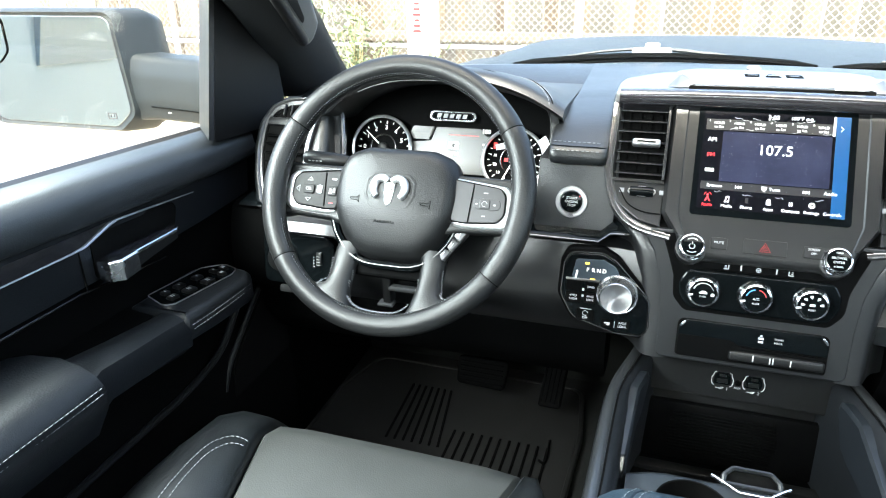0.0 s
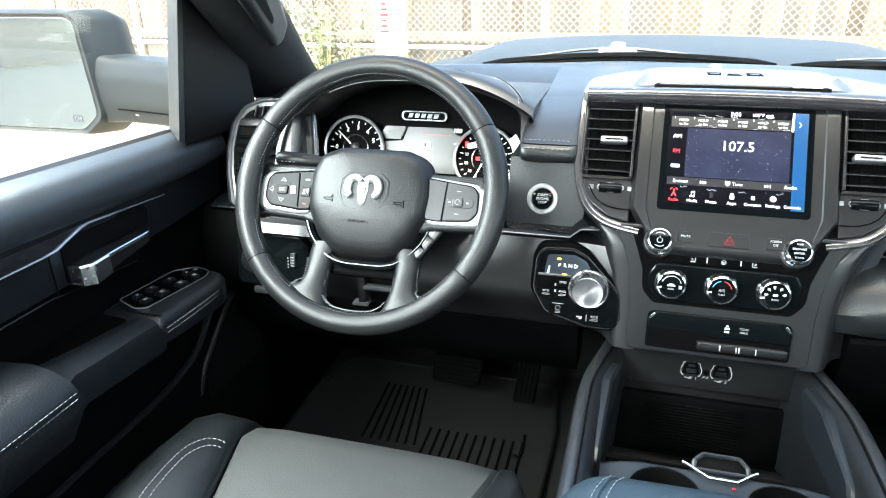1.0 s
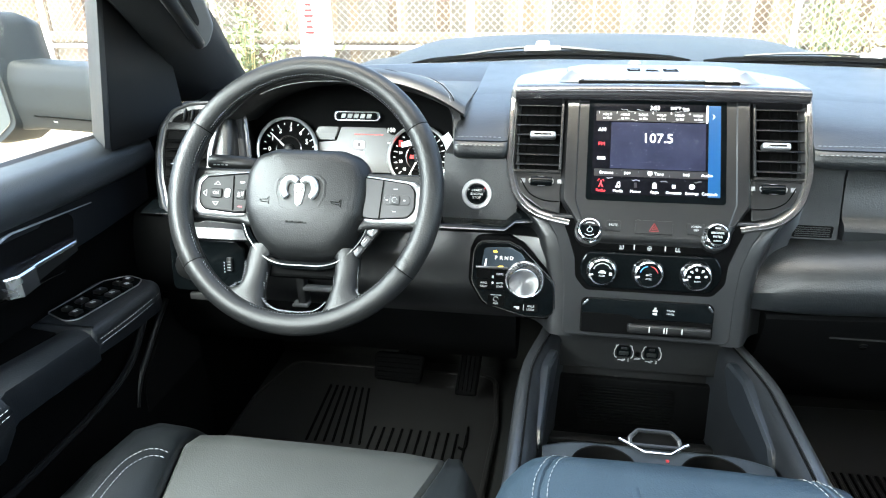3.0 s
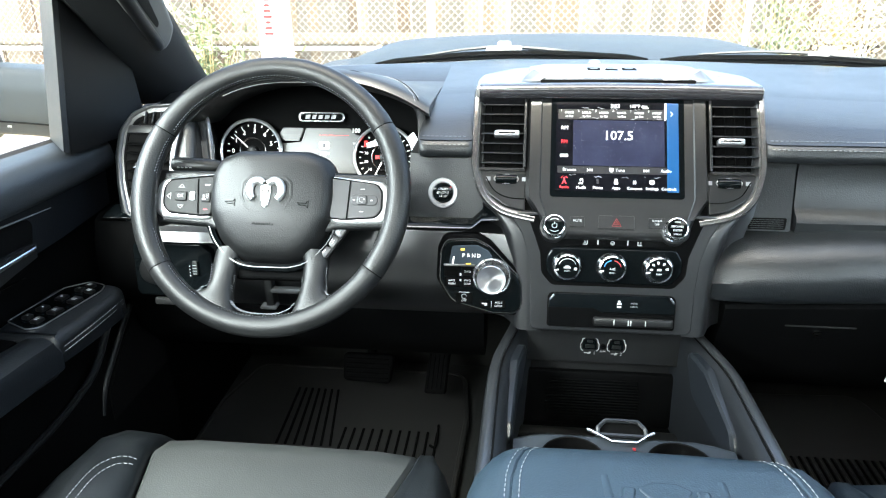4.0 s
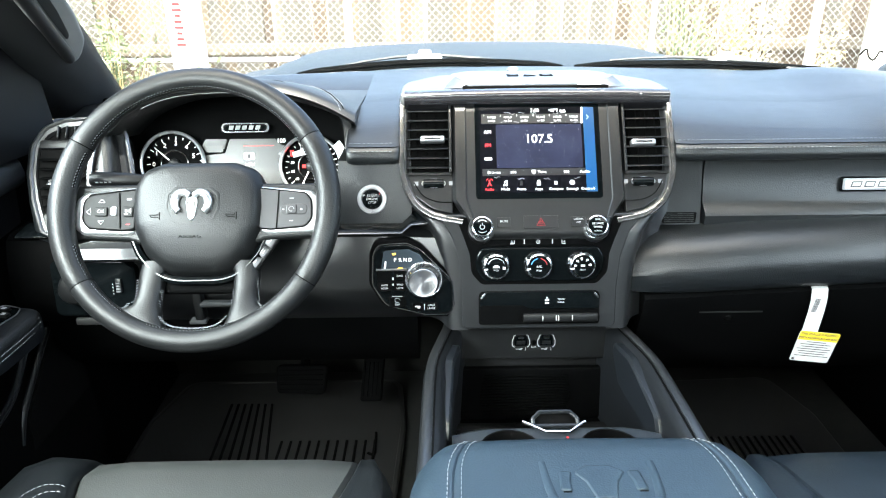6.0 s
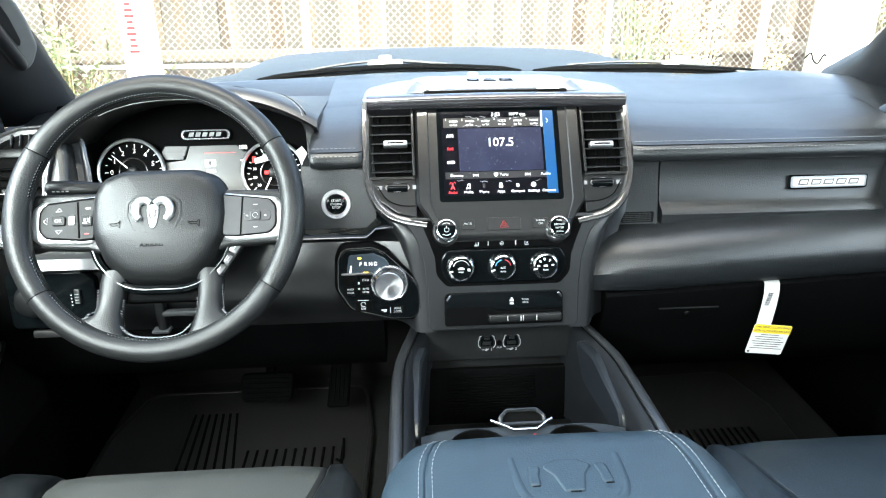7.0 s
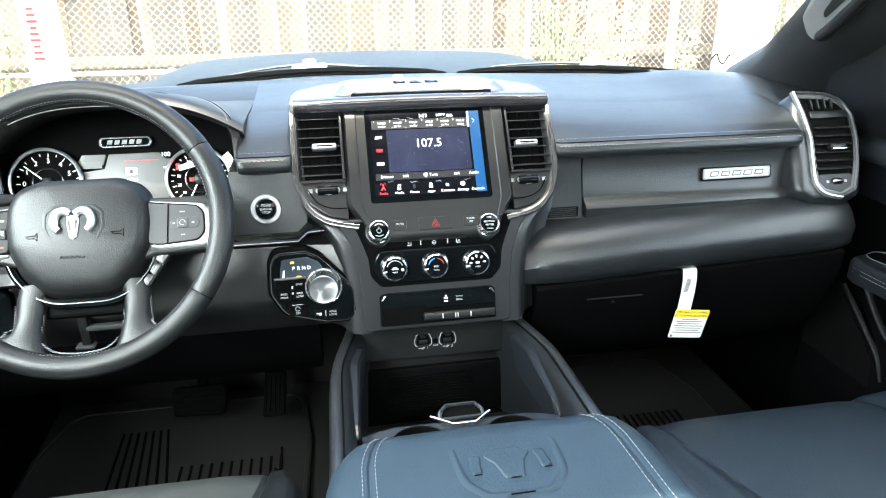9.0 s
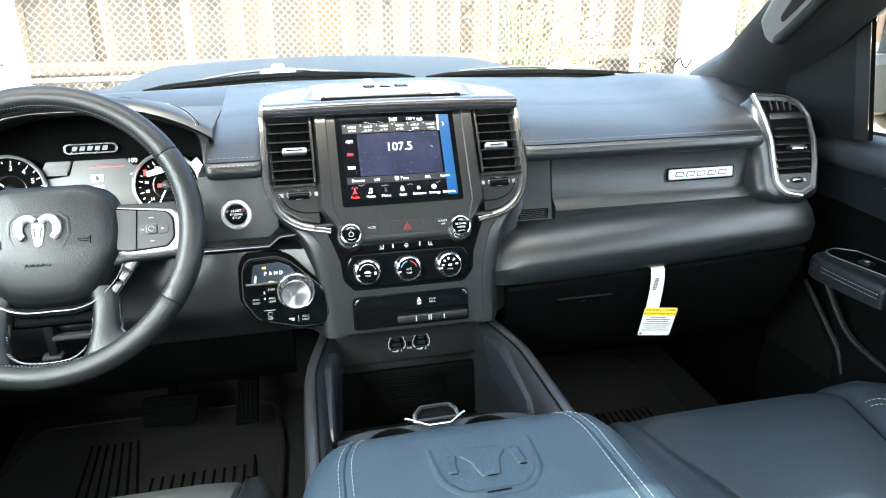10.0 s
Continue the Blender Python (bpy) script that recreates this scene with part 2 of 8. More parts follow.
def smooth_path(pts, n=8, closed=False):
    """A Catmull-Rom curve through the points."""
    p = [Vector(q) for q in pts]
    k, out = len(p), []
    for i in range(k if closed else k - 1):
        p0 = p[(i - 1) % k] if (closed or i) else p[0]
        p1, p2 = p[i], p[(i + 1) % k]
        p3 = p[(i + 2) % k] if (closed or i + 2 < k) else p[-1]
        for j in range(n):
            t = j / n
            out.append(0.5 * ((2 * p1) + (p2 - p0) * t + (2 * p0 - 5 * p1 + 4 * p2 - p3) * t * t + (3 * p1 - p0 - 3 * p2 + p3) * t ** 3))
    if not closed:
        out.append(p[-1])
    return out


def lettering(body, size, m, mat, parent, name="lettering", align="CENTER", thick=0.0002, wide=1.0):
    """Flat raised letters, as a mesh part."""
    cu = bpy.data.curves.new("tmp_text", "FONT")
    cu.body, cu.size, cu.align_x, cu.align_y, cu.extrude, cu.resolution_u = body, size, align, "CENTER", thick, 3
    tmp = bpy.data.objects.new("tmp_text", cu)
    me = bpy.data.meshes.new_from_object(tmp)
    bpy.data.objects.remove(tmp)
    bm = bmesh.new()
    bm.from_mesh(me)
    bpy.data.meshes.remove(me)
    bmesh.ops.transform(bm, matrix=m @ Matrix.Diagonal((wide, 1, 1, 1)) @ Matrix.Translation((0, 0, thick)), verts=bm.verts)
    return part(name, bm, mat, parent, smooth=False)


def bars(rects, m, mat, parent, name="marking", thick=0.0003):
    """Small raised bars (centre x, y, width, height) in the frame m, one mesh."""
    bm = bmesh.new()
    for x, y, w, h in rects:
        plate([(x - w / 2, y - h / 2), (x + w / 2, y - h / 2), (x + w / 2, y + h / 2), (x - w / 2, y + h / 2)], thick, m, 0, lift=thick, bm=bm)
    return part(name, bm, mat, parent, smooth=False)


def stitches(path, mat, parent, name="stitching", length=0.0045, gap=0.0022, r=0.0006, up=(0, 0, 1)):
    """A seam of single threads along a path."""
    bm, pts = bmesh.new(), [Vector(p) for p in path]
    s, cur, seg = 0.0, 0.0, []
    lens = [0.0]
    for a, b in zip(pts, pts[1:]):
        lens.append(lens[-1] + (b - a).length)

    def at(d):
        for i in range(1, len(pts)):
            if lens[i] >= d:
                f = (d - lens[i - 1]) / max(1e-9, lens[i] - lens[i - 1])
                return pts[i - 1].lerp(pts[i], f)
        return pts[-1]
    d = 0.0
    while d + length < lens[-1]:
        tube([at(d), at(d + length * 0.5), at(d + length)], [r * 0.6, r, r * 0.6], 5, bm=bm, up=up)
        d += length + gap
    return part(name, bm, mat, parent)


# ---- the setting outside ----
EARTH = material("dry_dirt", (0.30, 0.25, 0.18), 0.95, bump=0.8, scale=60, vary=0.35, mottle=1.5)
GALV = material("galvanised_steel", (0.56, 0.57, 0.58), 0.5, metal=0.15, vary=0.12)
LEAF = material("leaves", (0.125, 0.155, 0.085), 0.6, vary=0.4, mottle=8.0)
STRAW = material("dry_grass", (0.40, 0.33, 0.18), 0.9, vary=0.3, mottle=8.0)
WHITE_BOARD = material("white_painted_board", (0.72, 0.72, 0.70), 0.6, vary=0.06)
GROUND_Z, FENCE_Y = -0.65, 5.7

bm = bmesh.new()
N = 40
grid = [[bm.verts.new((0, 0, 0)) for j in range(N + 1)] for i in range(N + 1)]
for i in range(N + 1):
    for j in range(N + 1):
        u, v = 2 * i / N - 1, 2 * j / N - 1
        x, y = 2200 * u * abs(u) ** 2.2, 2200 * v * abs(v) ** 2.2
        d = min(1, max(0, (math.hypot(x, y - 1) - 4) / 10))
        grid[i][j].co = (x, y, GROUND_Z + d * 0.05 * noise.noise((x * 0.2, y * 0.2, 0)))
for i in range(N):
    for j in range(N):
        bm.faces.new((grid[i][j], grid[i + 1][j], grid[i + 1][j + 1], grid[i][j + 1]))
tagged(part("ground", bm, EARTH), "pale dry dirt and gravel lot in full sun", "ground", kind="structure")




# ---- cab shell ----
def wall(name, bm, mat, label, category):
    return tagged(part(name, bm, mat), label, category, kind="structure")


wall("floor", box(1.78, 2.80, 0.05, pose(0, -0.05, 0.040), 0.01), CARPET, "black carpeted cab floor in deep shade", "floor")
wall("wall_front", loft([[(s * 0.90, 1.24, 0.03), (s * 0.90, 1.45, 0.03), (s * 0.90, 1.30, 0.80), (s * 0.90, 1.17, 0.80), (s * 0.90, 1.13, 0.50)] for s in (-1, 1)]), CARPET, "black carpet-lined toe board", "wall")
for s, n_ in ((-1, "wall_left"), (1, "wall_right")):
    wall(n_, loft([[(s * x, y, z) for y, z in ((0.68, 0.0), (1.42, 0.0), (1.42, 0.70), (1.14, 0.72), (1.12, 0.80), (0.68, 0.80))] for x in (0.855, 0.915)]), HARD, "black kick panel beside the foot well", "wall")


def roof_ring(x, y0, y1):
    cr = 0.045 * (1 - (x / 0.88) ** 2)
    dn = 0.05 * (abs(x) / 0.88) ** 6
    zz = lambda y: 1.35 + cr - dn - 0.05 * max(0, -y - 0.5) - 0.02 * max(0, y + 0.2) * 1.5
    n = 6
    ys = [y0 + (y1 - y0) * i / n for i in range(n + 1)]
    return [(x, y + (cr if y1 > 0.2 and i == n else 0), zz(y)) for i, y in enumerate(ys)] + [(x, y + (cr if y1 > 0.2 and i == n else 0), zz(y) + 0.05) for i, y in reversed(list(enumerate(ys)))]


bm = bmesh.new()
# Front strip overhangs the windscreen head, out of view, to shade the dash front.
for xs, y0, y1 in ((np.linspace(-0.88, 0.88, 15), -0.25, 0.39), (np.linspace(-0.88, 0.88, 15), -1.50, -0.85), (np.linspace(-0.88, -0.42, 5), -0.85, -0.25), (np.linspace(0.42, 0.88, 5), -0.85, -0.25)):
    loft([roof_ring(x, y0, y1) for x in xs], bm=bm)
wall("ceiling", bm, HEADLINER, "dark fabric headliner with a glazed sunroof opening", "ceiling")
pane = tagged(part("window_roof", box(0.90, 0.66, 0.006, pose(0, -0.55, 1.452), 0.001), GLASS), "clear glass sunroof pane", "window", kind="structure")
pane.visible_shadow = False
bm = bmesh.new()
for x0, x1, z0, z1 in ((-0.90, 0.90, 0.02, 0.86), (-0.90, -0.64, 0.86, 1.36), (0.64, 0.90, 0.86, 1.36), (-0.64, 0.64, 1.24, 1.36)):
    box(x1 - x0, 0.06, z1 - z0, pose((x0 + x1) / 2, -1.45, (z0 + z1) / 2), 0.008, bm=bm)
wall("wall_rear", bm, HEADLINER, "dark rear cab wall with a window opening", "wall")
rear = tagged(part("window_rear", box(1.28, 0.006, 0.38, pose(0, -1.45, 1.05), 0.001), TINTED), "dark privacy-tinted rear cab window", "window", kind="structure")


def shield_point(u, v):
    """The windscreen: u from side to side, v from its foot to its head."""
    w = 0.86 + (0.70 - 0.86) * v
    bow = 1 - u * u
    foot = Vector((0, 0.97 + 0.17 * bow, 0.858 + 0.016 * bow))
    head = Vector((0, 0.30 + 0.06 * bow, 1.345 + 0.04 * bow))
    p = foot.lerp(head, v)
    return Vector((u * w, p.y, p.z))


rings = [[shield_point(u, v) for u in np.linspace(-1, 1, 25)] for v in np.linspace(0, 1, 9)]
back = [[p + Vector((0, 0.004, 0.004)) for p in r] for r in rings]
shield = tagged(part("windscreen", loft([a + b[::-1] for a, b in zip(rings, back)]), GLASS), "wide clear curved windscreen", "windscreen", kind="structure")
shield.visible_shadow = False

HANDLE_FOOT = material("lit_handle_foot", (0.20, 0.207, 0.21), 0.40, vary=0.1)
# windscreen pillars with grab handles
for s, side in ((-1, "driver"), (1, "passenger")):
    p = [(0.775, 1.03, 0.845), (0.752, 0.935, 0.905), (0.735, 0.86, 0.962), (0.722, 0.78, 1.02), (0.700, 0.62, 1.135), (0.675, 0.44, 1.26), (0.655, 0.28, 1.365)]
    pil = thing("pillar", (s * 0.80, 0.95, 0.85), "black moulded windscreen pillar trim with a grab handle", "pillar", group="windscreen pillars")
    if s > 0:
        p = [(0.712, 1.03, 0.850), (0.738, 0.945, 0.908)] + [(x - 0.045 + d_, y, z) for (x, y, z), d_ in zip(p[2:], (0.026, 0.024, 0.02, 0.01, 0))]
    ow, od = (1.0, 1.0) if s < 0 else (1.35, 1.30)
    rings = []
    for i, (x, y, z) in enumerate(p):
        k = 1.0 + (0.35 if i == 0 else 0.12 if i == 1 else 0)
        rings.append([(s * (x + 0.004), y + 0.020, z + 0.012), (s * x, y, z), (s * (x + 0.010 * k), y - 0.045 * k, z - 0.012), (s * (x + 0.040 * k), y - 0.080 * k, z - 0.020), (s * (x + 0.065 * k * ow), y - 0.098 * k * od, z - 0.018), (s * (x + 0.090 * ow), y - 0.095 * k * od, z + 0.0), (s * (x + 0.11 * ow), y - 0.04, z + 0.03), (s * (x + 0.05), y + 0.06, z + 0.03)])
    part("trim", loft(rings), PILLAR_TRIM, pil)
    # grab handle: foot coloured pale for windscreen light, and a dark bar that bridges it
    HG = frame_at(*(((-0.7452, 0.8306, 0.9313), (0.714, 0.501, 0.489), (0.03, -0.155, 0.115)) if s < 0 else ((0.7216, 0.7816, 0.9619), (0.721, -0.488, -0.492), (-0.03, -0.16, 0.115))))
    wide = -s * (1.0 if s < 0 else 1.25)
    foot_line = rpoly([(wide * x, y) for x, y in ((0.0, -0.001), (0.017, 0.007), (0.0365, 0.034), (0.045, 0.100), (0.048, 0.30), (-0.016, 0.30), (-0.014, 0.156), (-0.008, 0.026))], [0.012, 0.03, 0.04, 0.08, 0.01, 0.01, 0.08, 0.03], 5)
    part("handle_foot", plate(foot_line, 0.050, HG, 0.006, 4, lift=0.0), HANDLE_FOOT, pil, "handle foot coloured pale for windscreen light")
    part("handle_well", plate(rpoly([(wide * x, y) for x, y in ((0.012, 0.060), (0.020, 0.074), (0.025, 0.13), (0.026, 0.28), (0.010, 0.28), (0.010, 0.12))], [0.006, 0.02, 0.03, 0.01, 0.01, 0.03], 4), 0.004, HG, 0.001, 2, lift=0.002), PILLAR_TRIM, pil)
    path = smooth_path([HG @ Vector((wide * x, y, z)) for x, y, z in ((0.0, 0.014, -0.008), (-0.001, 0.030, 0.002), (-0.002, 0.060, 0.009), (-0.003, 0.12, 0.010), (-0.003, 0.22, 0.010), (0.0, 0.30, -0.004))], 6)
    part("grab_handle", tube(path, 0.0095, 12, flat=1.15), PLASTIC, pil)


# ---- dashboard ----
dash = thing("dashboard", (0, 0.7, 0.5), "black soft-touch dashboard with grey double stitching", "dashboard")


def crown(x):
    return 0.020 * math.exp(-(x / 0.27) ** 2)


def shoulder(x):
    w = min(1.0, max(0.0, (abs(x) - 0.48) / 0.16))
    return 0.020 * w * w * (3 - 2 * w) if x > 0 else 0.0


def base_y(x):
    return 1.135 - 0.17 * (x / 0.80) ** 2


# deep top, from the windscreen's foot to the padded front
rings = []
for x in sorted([*np.linspace(-0.80, 0.80, 49), -0.6685, -0.6675, -0.2745, -0.2735]):
    e = max(0.0, (abs(x) - 0.58) / 0.22)
    drop = 0.015 * e * e + (0.020 * min(1.0, max(0.0, (-x - 0.60) / 0.07)) if x < 0 else 0.0)
    f = 0.92 if -0.668 < x < -0.274 else 0.790 if x < 0.64 else 0.722 + 0.03 * e
    yb = base_y(x)
    z0 = 0.846 + crown(x) - drop + 0.6 * shoulder(x)
    rings.append([(x, f, z0 - 0.05), (x, f, z0 + (0.005 if 0.78 < f < 0.80 else -0.004)), (x, f + 0.02, z0 + (0.0115 if 0.78 < f < 0.80 else 0.003)), (x, f + 0.3 * (yb - f), z0 + 0.0155), (x, f + 0.65 * (yb - f), z0 + 0.026 - crown(x) * 0.35), (x, yb - 0.03, z0 + 0.032 - crown(x) * 0.7), (x, yb + 0.01, z0 + 0.028 - crown(x) * 0.8), (x, yb + 0.012, z0 - 0.06), (x, (f + yb) / 2, z0 - 0.09)])
part("top_panel", loft(rings), SOFT, dash, "black grained top of the dash under the windscreen")

PAD = [(0.815, 0.8612), (0.785, 0.8574), (0.755, 0.8528), (0.728, 0.8475), (0.705, 0.8418), (0.686, 0.8358), (0.6725, 0.8310), (0.6655, 0.8286), (0.6662, 0.8270), (0.6635, 0.8255), (0.6595, 0.8215), (0.6570, 0.8155), (0.6570, 0.8090), (0.6605, 0.8040), (0.670, 0.801), (0.745, 0.800)]


def run(x0, x1, prof, n=14, end=0.02):
    """A long moulding along x with softly drawn-in ends."""
    cy, cz = sum(p[0] for p in prof) / len(prof), sum(p[1] for p in prof) / len(prof)
    xs = [(x0, 0.86), (x0 + end * 0.3, 0.95), (x0 + end, 1.0)] + [(x0 + end + (x1 - x0 - 2 * end) * i / n, 1.0) for i in range(1, n)] + [(x1 - end, 1.0), (x1 - end * 0.3, 0.95), (x1, 0.86)]
    return loft([[(x, cy + (y - cy) * s, cz + (z - cz) * s) for y, z in prof] for x, s in xs])


def pad_lift(x, y):
    """The pad's back rises with the crown of the dash top that it runs out of."""
    e = max(0.0, (abs(x) - 0.58) / 0.22)
    w = min(1.0, max(0.0, (y - 0.664) / 0.055))
    return (crown(x) - 0.0022 - 0.015 * e * e + 0.8 * shoulder(x)) * w * w * (3 - 2 * w) if abs(x) > 0.2 else 0.0


for x0, x1 in ((0.207, 0.645), (-0.286, -0.207)):
    bm = run(x0, x1, PAD, 16, min(0.02, (x1 - x0) * 0.1))
    for v in bm.verts:
        if v.co.z > 0.83:
            v.co.z += pad_lift(v.co.x, v.co.y)
    roll = part("padded_roll", bm, SOFT, dash)
    for y, z in ((0.6738, 0.8318), (0.6602, 0.8228)):
        stitches([(x0 + 0.004, y - 0.0006, z + 0.0004), (x1 - 0.004, y - 0.0006, z + 0.0004)], STITCH, roll, r=0.00055)
SP = tilted((-0.6515, 0.706, 0.772), 24, 22)
pad_ = part("side_pad", plate(rpoly([(-0.016, -0.090), (0.017, -0.090), (0.020, 0.074), (0.012, 0.092), (-0.016, 0.092)], [0.006, 0.006, 0.02, 0.014, 0.01], 4), 0.09, SP, 0.004, 3), DOORSOFT, dash, "padded strip beside the cluster")
part("pad_rim", sweep(smooth_path([Vector(q) for q in ((0.0205, -0.088), (0.0215, -0.02), (0.0225, 0.05), (0.020, 0.076), (0.008, 0.094))], 5), [(-0.0035, -0.010), (-0.0035, 0.001), (-0.001, 0.0025), (0.0025, 0.001), (0.0035, -0.010)], SP, closed=False), HORSESHOE, pad_, "narrow silver rim")
for v_ in (0.031, 0.043):
    stitches([SP @ Vector((-0.010, v_, 0.0004)), SP @ Vector((0.010, v_, 0.0004))], STITCH, pad_, r=0.00055, up=SP.col[2].to_3d())
part("badge_panel", loft([[(x, 0.688, 0.806), (x, 0.689, 0.780), (x, 0.679, 0.734), (x, 0.672, 0.728), (x, 0.662, 0.722), (x, 0.658, 0.716), (x, 0.660, 0.69), (x, 0.75, 0.69), (x, 0.75, 0.806)] for x in np.linspace(0.263, 0.672, 8)]), SOFT, dash)
part("end_panel", loft([[(x, 0.686, 0.806), (x, 0.687, 0.785), (x, 0.665, 0.700), (x, 0.75, 0.70), (x, 0.75, 0.806)] for x in (0.196, 0.259)]), SOFT, dash)
tray = part("end_vent", plate(rpoly([(-0.026, -0.0085), (0.026, -0.0085), (0.028, 0.0085), (-0.026, 0.0085)], 0.002, 2), 0.006, tilted((0.225, 0.6655, 0.711), 14), 0.0008, lift=0.0), HARD, dash)
bars([(0, -0.006 + 0.003 * i, 0.046, 0.0014) for i in range(5)], tilted((0.225, 0.6655, 0.711), 14), PLASTIC, tray, "rib", 0.0008)

# badge plate on the passenger side: white-and-chrome plaque with a plain dark mark
BF = tilted((0.541, 0.6815, 0.758), 10)
plaque = part("badge", plate(rpoly([(-0.066, -0.0115), (0.066, -0.0115), (0.066, 0.0115), (-0.066, 0.0115)], 0.004, 4), 0.004, BF, 0.001, lift=0.003), PIANO, dash, "silver plaque with dark bars")
part("badge_plate", plate(rpoly([(-0.0635, -0.0092), (0.0635, -0.0092), (0.0635, 0.0092), (-0.0635, 0.0092)], 0.003, 3), 0.003, BF, 0.0006, lift=0.0042), SATIN, plaque)
part("badge_field", plate(rpoly([(-0.060, -0.0068), (0.060, -0.0068), (0.060, 0.0068), (-0.060, 0.0068)], 0.002, 3), 0.002, BF, 0.0003, lift=0.0046), WHITE_BOARD, plaque)
bm = bmesh.new()
inner = bmesh.new()
for i, x in enumerate((-0.043, -0.022, -0.001, 0.020, 0.041)):
    plate([(x - 0.009, -0.0045), (x + 0.007, -0.0045), (x + 0.0095, 0.0045), (x - 0.0065, 0.0045)], 0.0003, BF, 0, lift=0.0050, bm=bm)
    plate([(x - 0.0066, -0.0028), (x + 0.0056, -0.0028), (x + 0.0072, 0.0028), (x - 0.0050, 0.0028)], 0.0003, BF, 0, lift=0.0054, bm=inner)
mark_ = part("badge_mark", bm, PEWTER, plaque, smooth=False)
part("mark_face", inner, WHITE_BOARD, mark_, smooth=False)

# lower roll, which swings out over the glovebox and runs into the stack's flank
def roll_top(x):
    return float(np.interp(x, [0.118, 0.19, 0.32, 0.65, 0.74], [0.672, 0.694, 0.706, 0.716, 0.716]))


def roll_foot(x):
    return 0.622 + 0.046 * (x - 0.43)


rings = []
for x in np.linspace(0.118, 0.738, 36):
    e = max(0.0, (x - 0.66) / 0.078) ** 1.5
    k = max(0.0, min(1.0, (0.26 - x) / 0.14))
    o, zt, zs = 0.022 * e * e + 0.026 * k * k, roll_top(x), roll_foot(x)
    rings.append([(x, 0.72, zt + 0.001), (x, 0.656 + o * 0.3, zt), (x, 0.634 + o, zt - 0.003), (x, 0.615 + o, zt - 0.010), (x, 0.600 + o, zt - 0.022), (x, 0.590 + o, zt - 0.037), (x, 0.586 + o, (zt + zs) / 2 - 0.004), (x, 0.588 + o, zs + 0.016), (x, 0.593 + o * 0.8, zs + 0.005), (x, 0.599 + o * 0.8, zs + 0.001), (x, 0.620, zs), (x, 0.72, zs)])
part("lower_roll", loft(rings), SOFT, dash)
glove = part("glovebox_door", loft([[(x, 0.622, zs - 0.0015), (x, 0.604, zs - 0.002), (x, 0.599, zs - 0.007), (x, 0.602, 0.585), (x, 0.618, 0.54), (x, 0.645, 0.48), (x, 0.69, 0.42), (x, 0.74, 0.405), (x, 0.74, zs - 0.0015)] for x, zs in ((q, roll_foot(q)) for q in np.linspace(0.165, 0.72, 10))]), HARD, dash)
GF = tilted((0.300, 0.6100, 0.566), -18)
latch = part("latch_recess", plate(rpoly([(-0.048, -0.016), (0.020, -0.016), (0.052, -0.004), (0.052, 0.0125), (-0.044, 0.0125)], 0.004, 3), 0.004, GF, 0.001, lift=0.0012), HARD, glove)
part("latch_lip", sweep([(-0.046, 0.0125), (0.052, 0.0125)], [(-0.001, 0), (-0.001, 0.003), (0.001, 0.003), (0.001, 0)], GF, closed=False), PEWTER, latch)
part("lock", lathe([(0.0062, 0.0), (0.0062, 0.003), (0.0052, 0.0036), (0.001, 0.0036)], GF @ pose(0.002, -0.001, 0), 20), DARKCHROME, latch)
part("lock_slot", box(0.008, 0.0014, 0.001, GF @ pose(0.002, -0.001, 0.0038, 0, 0, 15), 0), GROOVE, latch)

# paper tag hanging from the glovebox lid
tag = thing("airbag_tag", (0.432, 0.596, 0.62), "white and yellow paper tag hanging from the glovebox lid", "tag")
path = [(0.4290, 0.6020, 0.6215), (0.4290, 0.5965, 0.619), (0.4285, 0.5925, 0.602), (0.4265, 0.590, 0.582), (0.4235, 0.588, 0.562), (0.4210, 0.5865, 0.545)]
bm = bmesh.new()
loft([[(x - 0.0125, y, z), (x + 0.0125, y, z), (x + 0.0125, y - 0.0004, z), (x - 0.0125, y - 0.0004, z)] for x, y, z in path], bm=bm)
part("strip", bm, PAPER, tag, "white paper strip with a bar code")
TF = tilted((0.4315, 0.583, 0.5250), -2, 0) @ pose(0, 0, 0, 0, 0, -7)
part("card", plate(rpoly([(-0.031, -0.027), (0.031, -0.027), (0.034, 0.027), (-0.030, 0.027)], 0.003, 4), 0.0006, TF, 0, lift=0.0), PAPER, tag)
part("yellow_band", plate(rpoly([(-0.030, 0.0115), (0.0333, 0.0115), (0.034, 0.027), (-0.0298, 0.027)], [0.0005, 0.0005, 0.003, 0.003], 3), 0.0003, TF, 0, lift=0.0004), YELLOW, tag)
lettering("THIS VEHICLE IS EQUIPPED", 0.0050, TF @ pose(0.002, 0.0225, 0.0004), INK, tag, "line_of_print")
lettering("WITH ADVANCED AIR BAGS", 0.0050, TF @ pose(0.002, 0.0160, 0.0004), INK, tag, "line_of_print")
bars([(0.001, 0.0085 - 0.0042 * i, 0.030 if i == 0 else 0.054 - 0.006 * (i % 3), 0.0011) for i in range(7)] + [(-0.026, -0.0235, 0.004, 0.004)], TF, INK, tag, "small_print", 0.0002)
bars([(0.006 * (i % 2) * 0 - 0.004, -0.0015 * i, 0.008, 0.0007 if i % 3 else 0.0011) for i in range(22)], tilted((0.4285, 0.5900, 0.606), -6) @ pose(0, 0, 0.0024, 0, 0, -6), INK, tag, "bar_code", 0.0002)

